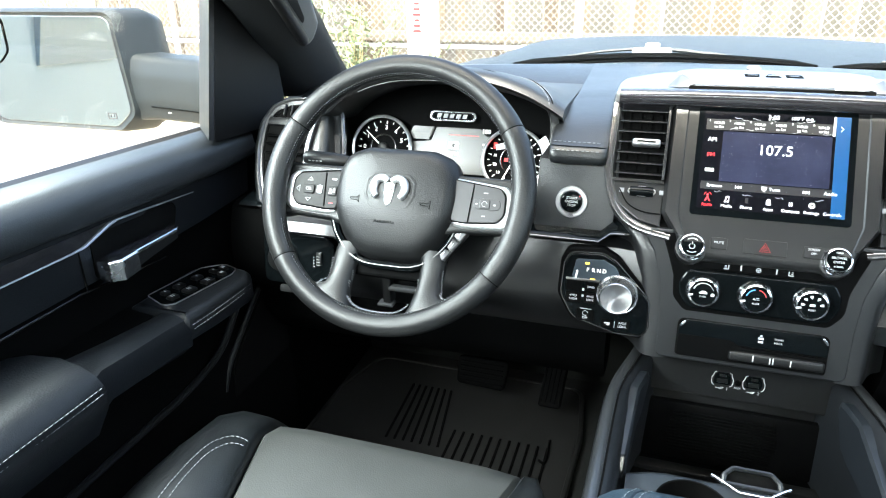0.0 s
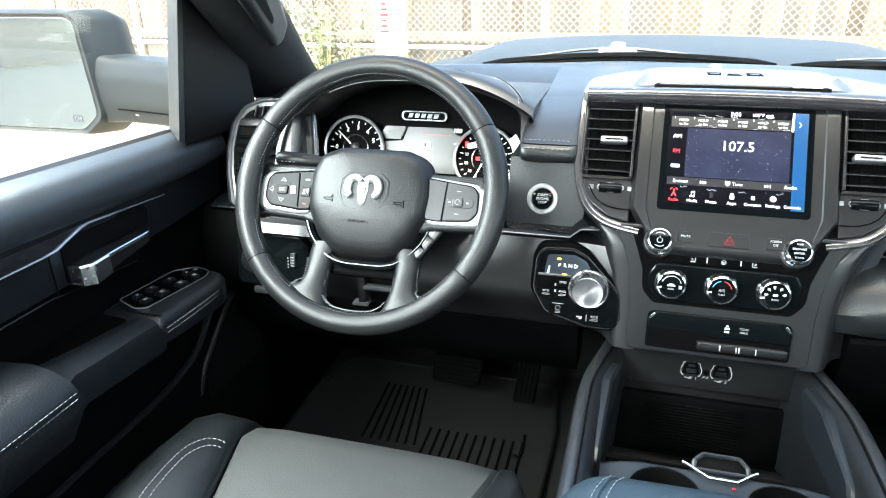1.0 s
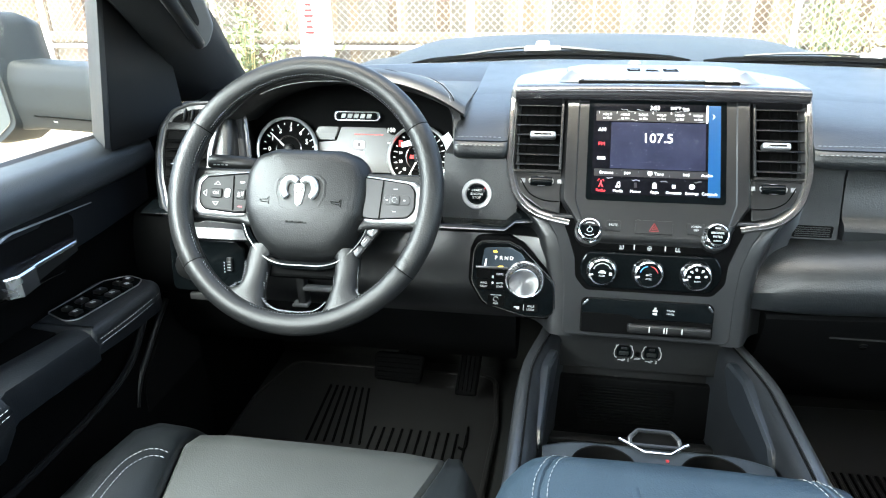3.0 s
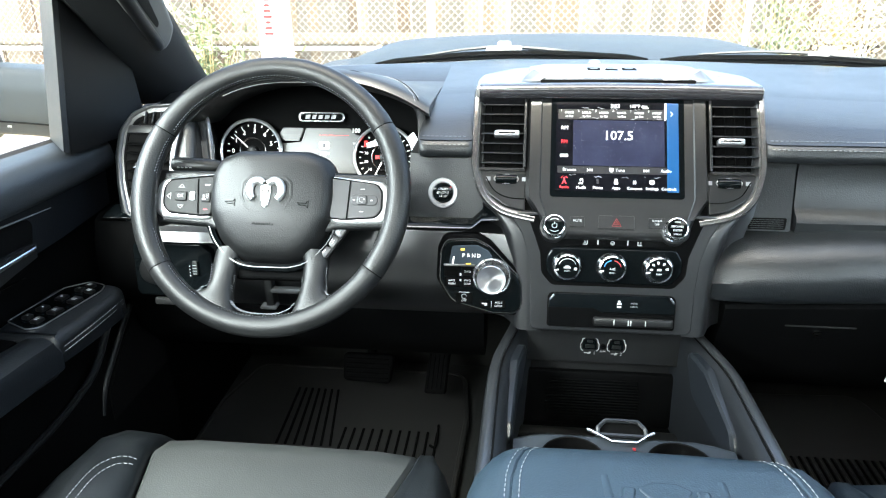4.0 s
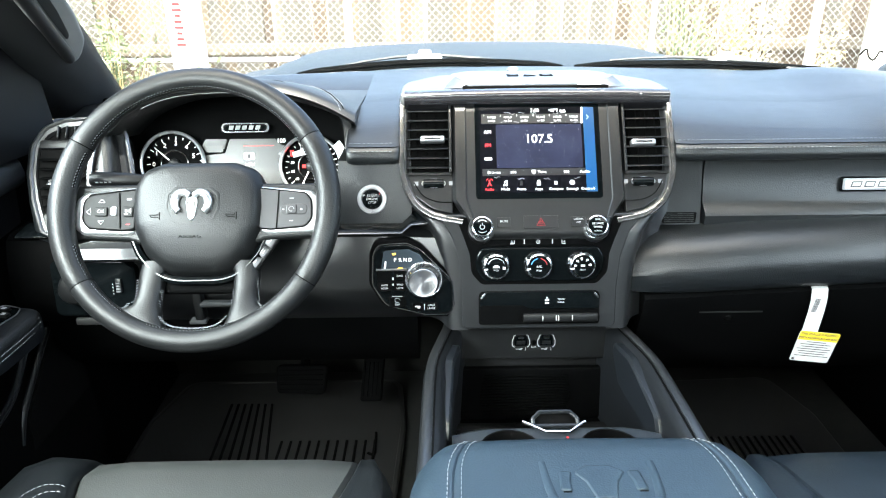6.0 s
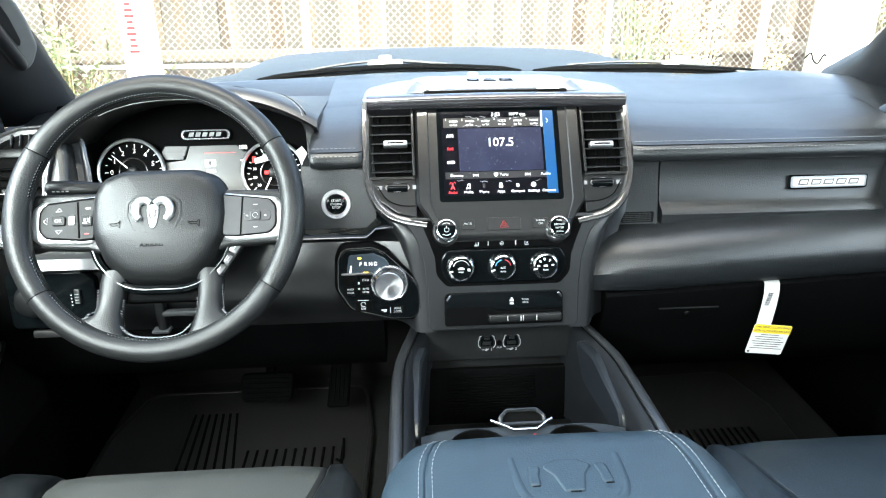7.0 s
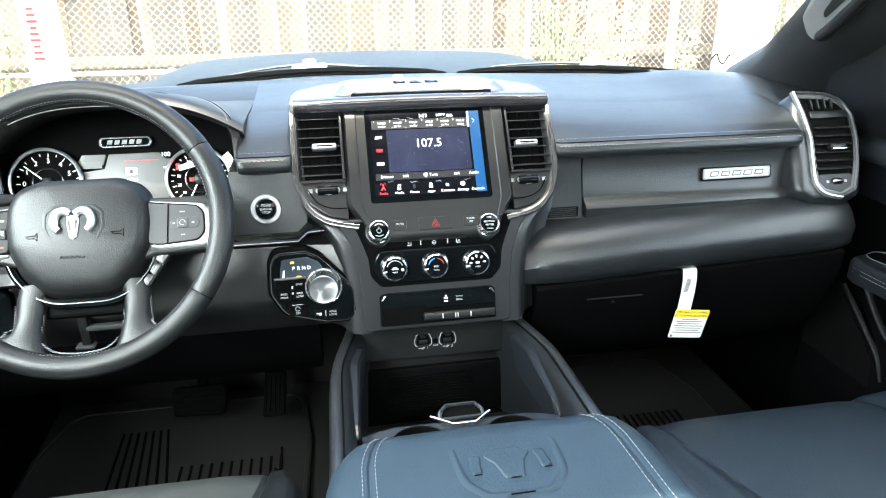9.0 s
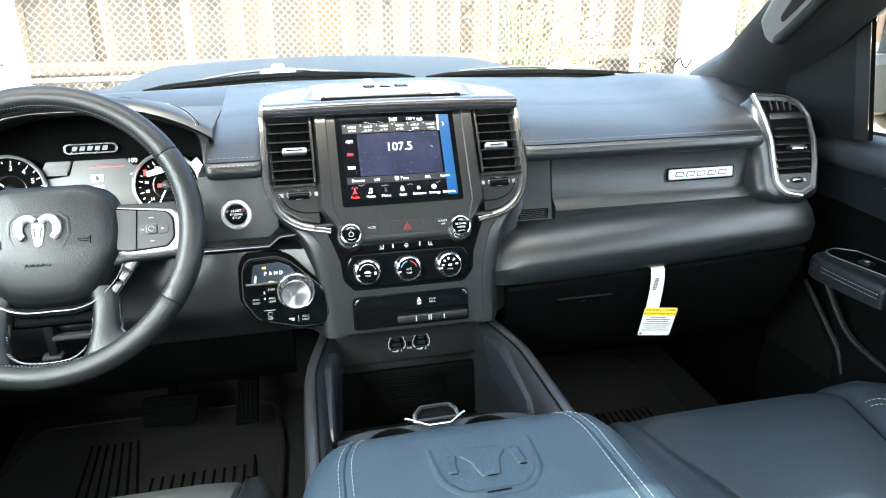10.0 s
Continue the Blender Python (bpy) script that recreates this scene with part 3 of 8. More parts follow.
# driver's side below the wheel
rings = []
for x in np.linspace(-0.80, -0.118, 26):
    k = max(0.0, min(1.0, (x + 0.24) / 0.12))
    o = 0.016 * k * k
    rings.append([(x, 0.72, 0.708), (x, 0.640 - o, 0.7065), (x, 0.628 - o, 0.700), (x, 0.616 - o, 0.668), (x, 0.610 - o, 0.630), (x, 0.612 - o, 0.592), (x, 0.640, 0.556), (x, 0.72, 0.545)])
# Left end of the same panel, blackened in colour for its shade.
part("shaded_panel_end", loft(rings[:8]), HARD, dash, "lower dash end coloured black for the shade there")
part("lower_panel", loft(rings[7:]), GREY, dash, "charcoal satin lower dash panel")
part("trim_shelf", loft([[(x, 0.632, 0.7135 + d), (x, 0.622, 0.7105 + d), (x, 0.620, 0.7085 + d), (x, 0.622, 0.7055 + d), (x, 0.66, 0.7055 + d), (x, 0.66, 0.717 + d)] for x, d in ((-0.78, 0), (-0.30, 0), (-0.205, 0), (-0.190, 0.013), (-0.165, 0.015))]), PIANO, dash)
part("trim_line", tube([(x, 0.6195, 0.7085 + d) for x, d in ((-0.78, 0), (-0.30, 0), (-0.205, 0), (-0.190, 0.013), (-0.165, 0.015))], 0.0013, 6), DARKCHROME, dash)
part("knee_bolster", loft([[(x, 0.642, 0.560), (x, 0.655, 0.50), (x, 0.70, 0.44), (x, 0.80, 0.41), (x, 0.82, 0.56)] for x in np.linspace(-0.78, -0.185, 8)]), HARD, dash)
part("switch_panel", loft([[(x, 0.672, 0.806), (x, 0.668, 0.795), (x, 0.650, 0.735), (x, 0.645, 0.714), (x, 0.72, 0.714), (x, 0.75, 0.806)] for x in (-0.300, -0.24, -0.190)]), SOFT, dash)

# starter button
SF = tilted((-0.2495, 0.6555, 0.7505), 17)
start = part("starter_button", lathe([(0.0225, -0.004), (0.0225, 0.0015), (0.0215, 0.003), (0.0165, 0.003), (0.0155, 0.0015), (0.0155, -0.002), (0.001, -0.002)], SF, 40), SATIN, dash, "round starter button with a satin ring")
part("button", lathe([(0.0148, -0.002), (0.0148, 0.0018), (0.0135, 0.0026), (0.001, 0.0022)], SF, 36), PIANO, start)
for txt, y in (("START", 0.0052), ("ENGINE", 0.0), ("STOP", -0.0052)):
    lettering(txt, 0.0052, SF @ pose(0, y, 0.0028), WHITE_MARK, start, "word")
lettering("ON", 0.0038, SF @ pose(0.001, -0.0192, 0.0032), INK, start, "word")
part("lamp", lathe([(0.0013, 0.0), (0.0012, 0.0005), (0.0003, 0.0005)], SF @ pose(0.0115, 0.0085, 0.0022), 10), RED_MARK, start)

# head-lamp switches behind the wheel
part("switch_shelf", loft([[(x, 0.628, 0.706), (x, 0.598, 0.698), (x, 0.590, 0.684), (x, 0.606, 0.674), (x, 0.64, 0.672)] for x in (-0.685, -0.675, -0.60, -0.585)]), PEWTER, dash, "satin ledge above the lamp switches")
LF = tilted((-0.655, 0.604, 0.634), 8)
lamp_sw = part("switch_block", plate(rpoly([(-0.075, -0.045), (0.040, -0.045), (0.052, -0.025), (0.052, 0.030), (0.035, 0.042), (-0.075, 0.042)], 0.01, 4), 0.03, LF, 0.003, lift=0.006), PIANO, dash)
part("rotary_switch", lathe([(0.026, 0.0), (0.026, 0.004), (0.021, 0.010), (0.020, 0.016), (0.017, 0.018), (0.001, 0.018)], LF @ pose(-0.038, 0.0, 0.006), 32), PLASTIC, lamp_sw)
part("thumb_roller", box(0.009, 0.022, 0.006, LF @ pose(0.026, 0.004, 0.008), 0.002), GREY, lamp_sw)
bars([(0.0185, -0.008 + 0.005 * i, 0.0016, 0.0016) for i in range(4)] + [(0.026, -0.005 + 0.0045 * i, 0.006, 0.0007) for i in range(4)], LF @ pose(0, 0, 0.0114), WHITE_MARK, lamp_sw, "scale_mark")
bars([(-0.038 + 0.0225 * math.cos(a), 0.0225 * math.sin(a), 0.004, 0.002) for a in (0.4, 0.8, 1.2, 1.6)], LF @ pose(0, 0, 0.0114), WHITE_MARK, lamp_sw, "dial_mark")
part("lower_lip", box(0.10, 0.012, 0.008, LF @ pose(0.005, -0.052, 0.008), 0.003), PEWTER, dash)


# side air vents
def side_vent(s):
    F = tilted((0.700, 0.676, 0.800) if s > 0 else (-0.706, 0.676, 0.781), 34)
    line = rpoly([(s * x, y) for x, y in ((-0.0430, 0.0985), (0.018, 0.0940), (0.048, 0.081), (0.0625, 0.052), (0.0620, 0.008), (0.0530, -0.035), (0.0360, -0.0835), (0.006, -0.0960), (-0.0240, -0.087), (-0.0370, -0.068), (-0.0345, -0.034), (-0.0300, 0.014), (-0.0350, 0.062))], [0.004, 0.03, 0.03, 0.03, 0.05, 0.06, 0.016, 0.03, 0.016, 0.016, 0.06, 0.08, 0.08], 4)
    if s > 0:
        line = line[::-1]
    cheek = rpoly([(s * x, y) for x, y in ((-0.052, 0.070), (-0.041, 0.101), (0.020, 0.104), (0.058, 0.090), (0.077, 0.055), (0.077, 0.012), (0.067, -0.035), (0.050, -0.092), (0.010, -0.106), (-0.046, -0.099), (-0.070, -0.080), (-0.062, 0.0))], [0.02, 0.016, 0.03, 0.03, 0.03, 0.04, 0.05, 0.02, 0.03, 0.02, 0.02, 0.08], 4)
    part("end_pod", plate(cheek, 0.12, F, 0.014, 5, lift=0.001), SOFT, dash, "moulded end of the dash round the vent")
    vent = thing("air_vent", F.translation, "dashboard end air vent with black slats and a silver surround", "air vent", group="side air vents")
    part("backing", plate(line, 0.002, F, 0, lift=0.0030), GROOVE, vent)
    part("surround", sweep(line, [(-0.0040, -0.003), (-0.0040, 0.0055), (-0.002, 0.0075), (0.0008, 0.0072), (0.002, 0.004), (0.002, -0.003)], F), PEWTER if s < 0 else PODGREY, vent)
    mid = Vector((s * 0.012, 0.0))
    part("frame_band", sweep([mid + (p - mid) * 0.93 for p in line], [(-0.0050, 0.002), (-0.0045, 0.0046), (0.0045, 0.0046), (0.0050, 0.002)], F), PODGREY, vent, "grey inner frame")
    part("inner_frame", sweep([mid + (p - mid) * 0.85 for p in line], [(-0.004, 0.001), (-0.004, 0.0040), (0.004, 0.0040), (0.004, 0.001)], F), HARD, vent)
    strip = [Vector((s * p.x, p.y)) for p in smooth_path([Vector(q) for q in ((-0.0440, 0.0985), (-0.0365, 0.064), (-0.0310, 0.014), (-0.0355, -0.034), (-0.0375, -0.066), (-0.0260, -0.087), (0.0060, -0.0965))], 6)]
    part("bright_strip", sweep(strip, [(-0.0020, 0.0), (-0.0020, 0.0078), (-0.0008, 0.0090), (0.0010, 0.0090), (0.0020, 0.0078), (0.0020, 0.0)], F, closed=False), PEWTER if s < 0 else TRIM, vent, "bright chrome strip")
    for i in range(6):
        v = 0.031 - 0.0148 * i
        part("slat", box(0.066, 0.0022, 0.018, F @ pose(s * (0.0110 + 0.19 * v), v, 0.004, 30), 0.0008, 1), HARD if s < 0 else PLASTIC, vent)
    for i in range(4):
        part("upper_fin", box(0.0030, 0.020, 0.010, F @ pose(s * (-0.014 + 0.013 * i), 0.0735, 0.004), 0.0012, 1), PLASTIC, vent)
    part("divider", box(0.074, 0.014, 0.010, F @ pose(s * 0.0145, 0.0535, 0.004), 0.003), PLASTIC, vent)
    part("tab", box(0.030, 0.009, 0.014, F @ pose(s * 0.0110, -0.0095, 0.013), 0.0025, 3), PLASTIC, vent)
    part("tab_lip", box(0.030, 0.0036, 0.004, F @ pose(s * 0.0110, -0.0135, 0.0205), 0.001, 2), CHROME, vent, "chrome tab lip")
    low = part("lower_plate", plate(rpoly([(s * x, y) for x, y in ((-0.029, -0.054), (0.038, -0.054), (0.029, -0.078), (0.006, -0.087), (-0.020, -0.079), (-0.030, -0.066))], 0.006, 3), 0.006, F, 0.001, lift=0.0052), PLASTIC, vent)
    part("thumb_wheel", lathe([(0.002, -0.0105), (0.0048, -0.0098), (0.0056, -0.006), (0.0056, 0.006), (0.0048, 0.0098), (0.002, 0.0105)], F @ pose(s * 0.003, -0.0675, 0.004) @ pose(0, 0, 0, 0, 90), 18), DARKCHROME, low)
    for q in (-0.017, 0.017):
        bars([(s * 0.003 + q, -0.0675, 0.005, 0.0045)], F @ pose(0, 0, 0.0052), STITCH, low, "mark")


for s in (-1, 1):
    side_vent(s)

# ---- instrument cluster ----
C = tilted((-0.47, 0.79, 0.80), 20)
cluster = thing("instrument_cluster", (-0.47, 0.79, 0.75), "instrument cluster with two ringed dials and a dark display", "instrument cluster")
hood_line = rpoly([(-0.196, -0.115), (-0.196, 0.050), (-0.120, 0.090), (0.075, 0.088), (0.176, 0.048), (0.184, -0.05), (0.160, -0.115)], [0.02, 0.06, 0.07, 0.07, 0.05, 0.05, 0.03], 8)


def deep(p, z):
    """The binnacle's mouth opens towards the driver."""
    k = 1 + 0.02 * z / 0.1
    return C @ Vector((p.x * k, p.y * k, z))


part("binnacle", loft([[deep(p, z) for p in hood_line] for z in (-0.012, 0.0, 0.04, 0.085)] + [[deep(p * 1.035, z) for p in hood_line] for z in (0.085, 0.0, -0.012)] + [[deep(p, -0.012) for p in hood_line]], caps=False), HARD, cluster)
part("face_panel", plate(hood_line, 0.02, C, 0, lift=-0.004), HARD, cluster, "matt black instrument face")
for s in (-1, 1):
    part("mouth_trim", sweep([p * 1.022 for p in hood_line if p.x * s > 0 and p.y < 0.055], [(-0.004, 0.080), (-0.004, 0.088), (0.003, 0.088), (0.004, 0.080)] if s < 0 else [(-0.006, 0.082), (-0.006, 0.090), (0.006, 0.089), (0.008, 0.080)], C, closed=False), HORSESHOE if s < 0 else GREY, cluster, "edge of the binnacle")
# Faint grey glow stands in for haze reflected on the display.
DISPLAY = material("hazy_display", (0.040, 0.042, 0.042), 0.25, glow=0.22, vary=0.25, mottle=9)
part("display", plate(rpoly([(-0.070, -0.062), (-0.070, -0.014), (-0.034, -0.010), (-0.026, 0.013), (0.050, 0.013), (0.060, 0.002), (0.080, 0.002), (0.080, -0.062)], 0.003, 3), 0.006, C, 0.0005, lift=0.002), DISPLAY, cluster, "digital display, its grey glow standing in for reflected haze")
part("display_corner", plate(rpoly([(-0.072, 0.002), (-0.066, 0.013), (-0.030, 0.013), (-0.036, -0.004), (-0.068, -0.006)], 0.002, 3), 0.006, C, 0.0005, lift=0.0026), DISPLAY, cluster)
LIT = material("lit_white", (0.9, 0.9, 0.88), 0.5, glow=0.12, vary=0.02)
LIT_RED = material("lit_red", (0.9, 0.03, 0.03), 0.5, glow=0.12, vary=0.02)
LIT_AMBER = material("lit_amber", (0.95, 0.55, 0.05), 0.5, glow=0.35, vary=0.02)
part("speed_box", plate(rpoly([(-0.009, -0.006), (0.009, -0.006), (0.009, 0.006), (-0.009, 0.006)], 0.002, 3), 0.0006, C @ pose(0.006, -0.016, 0), 0, lift=0.003), LIT, cluster)
bars([(0, 0, 0.005, 0.007)], C @ pose(0.006, -0.016, 0.003), INK, cluster, "digit")
lettering("MPH", 0.008, C @ pose(0.007, -0.030, 0.0024), LIT, cluster, "word")
lettering("100", 0.010, C @ pose(0.060, 0.009, 0.0026), LIT, cluster, "reading")
bars([(0.022, 0.001, 0.050, 0.0007)], C @ pose(0, 0, 0.0022), LIT_RED, cluster, "red_line")
bars([(0.062, -0.012, 0.014, 0.003), (0.058, -0.026, 0.002, 0.016), (0.068, -0.026, 0.002, 0.016), (0.063, -0.033, 0.009, 0.006)], C @ pose(0, 0, 0.0024), WHITE_MARK, cluster, "fuel_mark")
bars([(0.0775, -0.012, 0.006, 0.010)], C @ pose(0, 0, 0.0034), LIT_RED, cluster, "warning_mark")
bars([(-0.060, -0.004 + 0.0005, 0.030, 0.011)], C @ pose(0.008, 0.0, 0.0028), GREY, cluster, "grey_field")
# silver plate with a dark field above the display
pl = part("cluster_badge", plate(rpoly([(-0.040, -0.0085), (0.040, -0.0085), (0.040, 0.0085), (-0.040, 0.0085)], 0.0075, 5), 0.006, C @ pose(0.001, 0.031, 0), 0.001, lift=0.005), CHROME, cluster, "chrome-edged plaque")
part("badge_field", plate(rpoly([(-0.036, -0.0058), (0.036, -0.0058), (0.036, 0.0058), (-0.036, 0.0058)], 0.005, 5), 0.002, C @ pose(0.001, 0.031, 0), 0.0004, lift=0.0056), PIANO, pl)
bm = bmesh.new()
for x in (-0.023, -0.012, -0.001, 0.010, 0.021):
    plate([(x - 0.0045, -0.0035), (x + 0.0030, -0.0035), (x + 0.005, 0.0035), (x - 0.0025, 0.0035)], 0.0003, C @ pose(0.001, 0.031, 0), 0, lift=0.0061, bm=bm)
part("badge_mark", bm, PEWTER, pl, smooth=False)


def dial(cx, cy, r, words, start_a, end_a, needle):
    F = C @ pose(cx, cy, 0.002)
    d = part("dial", lathe([(r, -0.004), (r, 0.010), (r - 0.002, 0.0125), (r - 0.0045, 0.011), (r - 0.006, 0.004), (r - 0.006, 0.001), (0.001, 0.001)], F, 56), HARD, cluster, "round black dial with a bright ring")
    part("ring", lathe([(r + 0.0005, 0.006), (r + 0.0005, 0.0115), (r - 0.0018, 0.0135), (r - 0.0042, 0.0125), (r - 0.0048, 0.010), (r + 0.0005, 0.006)], F, 56), TRIM, d)
    part("inner_ring", lathe([(r * 0.44, 0.001), (r * 0.44, 0.003), (r * 0.41, 0.0035), (r * 0.39, 0.0025), (r * 0.39, 0.001)], F, 40), DARKCHROME, d)
    bm = bmesh.new()
    n = (len(words) - 1) * 2
    for i in range(n + 1):
        a = start_a + (end_a - start_a) * i / n
        m = F @ pose(0, 0, 0.0013, 0, 0, a)
        ln = 0.006 if i % 2 == 0 else 0.0035
        plate([(r - 0.008 - ln, -0.0006), (r - 0.008, -0.0006), (r - 0.008, 0.0006), (r - 0.008 - ln, 0.0006)], 0.0003, m, 0, lift=0.0003, bm=bm)
    part("tick_marks", bm, LIT, d, smooth=False).name = "scale"
    for i, w in enumerate(words):
        a = radians(start_a + (end_a - start_a) * i / (len(words) - 1))
        lettering(w, 0.0108 if len(words) < 9 else 0.0064, F @ pose((r - 0.0195) * math.cos(a), (r - 0.0195) * math.sin(a), 0.0013), LIT, d, "numeral")
    a = radians(needle)
    v = Vector((math.cos(a), math.sin(a)))
    q = Vector((-v.y, v.x))
    part("needle", plate([v * 0.010 + q * 0.0011, v * 0.010 - q * 0.0011, v * (r - 0.012) - q * 0.0005, v * (r - 0.012) + q * 0.0005], 0.001, F, 0, lift=0.006), LIT, d)
    part("hub_cap", lathe([(0.009, 0.001), (0.009, 0.006), (0.007, 0.0075), (0.001, 0.008)], F, 24), PLASTIC, d)
    return d, F


dial(-0.118, -0.028, 0.054, ("0", "1", "2", "3", "4", "5", "6", "7"), 180, -40, 139)
sd, SFm = dial(0.110, -0.034, 0.052, ("0", "10", "20", "30", "40", "50", "60", "70", "80", "90", "100", "110", "120"), 245, -60, 243)
bars([(-0.012, 0.000, 0.007, 0.006)], SFm @ pose(0, 0, 0.0042), LIT_RED, sd, "warning_mark")
PLAIN_WHITE = material("plain_white", (0.86, 0.87, 0.88), 0.35, vary=0.03)
# White pieces stand in for glare round the speed dial's bezel.
for a0, a1, r0, r1, z in ((18, 40, 0.050, 0.064, 0.016), (-62, -10, 0.052, 0.066, 0.014)):
    arc = [Vector((r1 * math.cos(radians(a)), r1 * math.sin(radians(a)))) for a in np.linspace(a0, a1, 9)] + [Vector((r0 * math.cos(radians(a)), r0 * math.sin(radians(a)))) for a in np.linspace(a1, a0, 9)]
    part("white_glare", plate(arc, 0.0008, SFm, 0, lift=z), PLAIN_WHITE, sd, "white arc standing in for glare on the dial bezel")
part("white_glare", plate([(-0.030, 0.022), (-0.006, 0.030), (-0.002, 0.020), (-0.028, 0.014)], 0.0006, SFm, 0, lift=0.012), PLAIN_WHITE, sd)

# padded lid over the cluster with a double seam
def lid_top(x):
    u = max(-1.0, min(1.0, (x + 0.475) / 0.200))
    arch = 1 - abs(u) ** 2.6 if u > 0 else max(0.0, 1 - abs(u / 0.86) ** 2.6)
    return 0.868 + 0.052 * arch - 0.014 * max(0.0, (-u - 0.7) / 0.3), 0.702 + 0.004 * arch, arch


def lid_z(x, y):
    """The hood's top surface: a soft front edge, then a slow fall to the windscreen."""
    zt, yf, arch = lid_top(x)
    d = max(0.0, y - yf)
    w = min(1.0, max(0.0, (d - 0.03) / 0.20))
    return zt - 0.010 * max(0.0, 1 - d / 0.016) ** 2 - (zt - 0.866) * w * w * (3 - 2 * w)


rings = []
for x in [-0.668, *np.linspace(-0.662, -0.290, 30), -0.283, -0.278, -0.275]:
    zt, yf, arch = lid_top(x)
    r = [(x, yf + 0.05, zt - 0.030), (x, yf + 0.010, zt - 0.017), (x, yf + 0.002, zt - 0.014)]
    r += [(x, yf + d, lid_z(x, yf + d)) for d in (0.0, 0.004, 0.009, 0.016, 0.04, 0.08, 0.13, 0.18, 0.24)]
    rings.append(r + [(x, yf + 0.26, zt - 0.06), (x, yf + 0.10, zt - 0.040)])
lid = part("padded_lid", loft(rings), LEATHER, cluster, "black leather hood with double stitching")
part("visor_line", tube([(r[1][0], r[1][1] - 0.0015, r[1][2] - 0.001) for r in rings[6:20]], 0.0009, 6), SATIN, cluster)
edge = smooth_path([Vector(q) for q in ((-0.640, 0.730), (-0.610, 0.790), (-0.54, 0.838), (-0.43, 0.842), (-0.365, 0.815), (-0.325, 0.775), (-0.302, 0.738), (-0.292, 0.716))], 8)
inner_edge = [q + Vector((0.0, -0.010)) + Vector((-0.004 if q.x > -0.4 else 0.004 if q.x < -0.58 else 0.0, 0)) for q in edge]
part("seam", tube([(q.x, q.y - 0.005, lid_z(q.x, q.y - 0.005)) for q in edge], 0.0010, 5), GROOVE, lid)
for row in (edge, inner_edge):
    stitches([(q.x, q.y, lid_z(q.x, q.y) + 0.0004) for q in row], STITCH, lid, r=0.00045)
# column shroud and stalk
EDGE_GREY = material("grey_lever", (0.075, 0.077, 0.08), 0.4, metal=0.4, vary=0.08)
shroud = thing("steering_column", (-0.472, 0.62, 0.70), "black steering column shroud with an indicator stalk", "steering column")
part("cover", loft([[W_ for W_ in ring] for ring in [[(-0.472 + 0.055 * k * math.cos(a), y + 0.03 * math.sin(a) * 0.5, zc + 0.05 * k * math.sin(a)) for a in (2 * math.pi * j / 20 for j in range(20))] for y, zc, k in ((0.57, 0.765, 0.9), (0.62, 0.735, 1.1), (0.70, 0.69, 1.2), (0.78, 0.645, 1.2))]]), PLASTIC, shroud)
stalk = part("indicator_stalk", tube([(-0.520, 0.645, 0.780), (-0.562, 0.612, 0.796), (-0.590, 0.602, 0.801), (-0.630, 0.600, 0.803), (-0.636, 0.600, 0.803)], [0.008, 0.0090, 0.0105, 0.0108, 0.0090], 16, flat=1.0), PLASTIC, shroud)
part("tilt_lever", box(0.056, 0.012, 0.009, pose(-0.488, 0.602, 0.604), 0.003), EDGE_GREY, shroud)
part("column_stub", box(0.014, 0.024, 0.056, pose(-0.517, 0.608, 0.602), 0.004), PLASTIC, shroud)
part("stub_foot", box(0.026, 0.018, 0.005, pose(-0.519, 0.600, 0.576), 0.002), EDGE_GREY, shroud)
bars([(-0.012 + 0.006 * i, 0, 0.0036, 0.0016) for i in range(4)], frame_at((-0.612, 0.5890, 0.8020), (1, 0.02, 0), (0, -0.2, 1)), WHITE_MARK, stalk, "mark")


# ---- centre stack ----
PLATE = material("brushed_plate", (0.33, 0.33, 0.335), 0.33, metal=0.9, vary=0.06, bump=0.1, scale=900)
BROWGREY = material("pale_satin_brow", (0.20, 0.205, 0.21), 0.28, metal=0.8, vary=0.06, bump=0.05, scale=1200)
SPUN = material("spun_aluminium", (0.50, 0.50, 0.51), 0.30, metal=1.0, vary=0.04)
nodes = SPUN.node_tree
tangent = nodes.nodes.new("ShaderNodeTangent")
tangent.direction_type, tangent.axis = "RADIAL", "Z"
nodes.nodes["Principled BSDF"].inputs["Anisotropic"].default_value = 0.85
nodes.links.new(tangent.outputs[0], nodes.nodes["Principled BSDF"].inputs["Tangent"])
stack = thing("centre_stack", (0, 0.66, 0.55), "charcoal centre stack with touchscreen, knobs and chrome trim", "centre stack")
A = tilted((0, 0.671, 0.8175), 33.5)
B = tilted((0, 0.592, 0.662), 13)


def both(pts):
    """An outline from its right half, listed from the top down."""
    r = [Vector(p) for p in pts]
    return [Vector((-p.x, p.y)) for p in r] + r[::-1]


def rounded(half, radii, n=6):
    return rpoly(both(half), list(radii) + list(radii)[::-1], n)


# flank: a charcoal shell that stands round the vents and runs down into the face
shell = rounded([(0.204, 0.086), (0.2075, 0.0), (0.2055, -0.034), (0.190, -0.074), (0.161, -0.099), (0.116, -0.110)], [0.012, 0.06, 0.04, 0.04, 0.04, 0.01])
part("flank", plate(shell, 0.085, A, 0.012, 4, lift=-0.010), SHELL, stack, "charcoal satin flank")
part("vent_floor", plate(rounded([(0.199, 0.094), (0.203, -0.030), (0.188, -0.076), (0.150, -0.104), (0.115, -0.110)], [0.004, 0.03, 0.03, 0.03, 0.004]), 0.01, A, 0, lift=-0.0085), GROOVE, stack)
face = rounded([(0.150, 0.080), (0.132, 0.050), (0.121, 0.015), (0.1165, -0.030), (0.1155, -0.094)], [0.01, 0.03, 0.03, 0.03, 0.010])
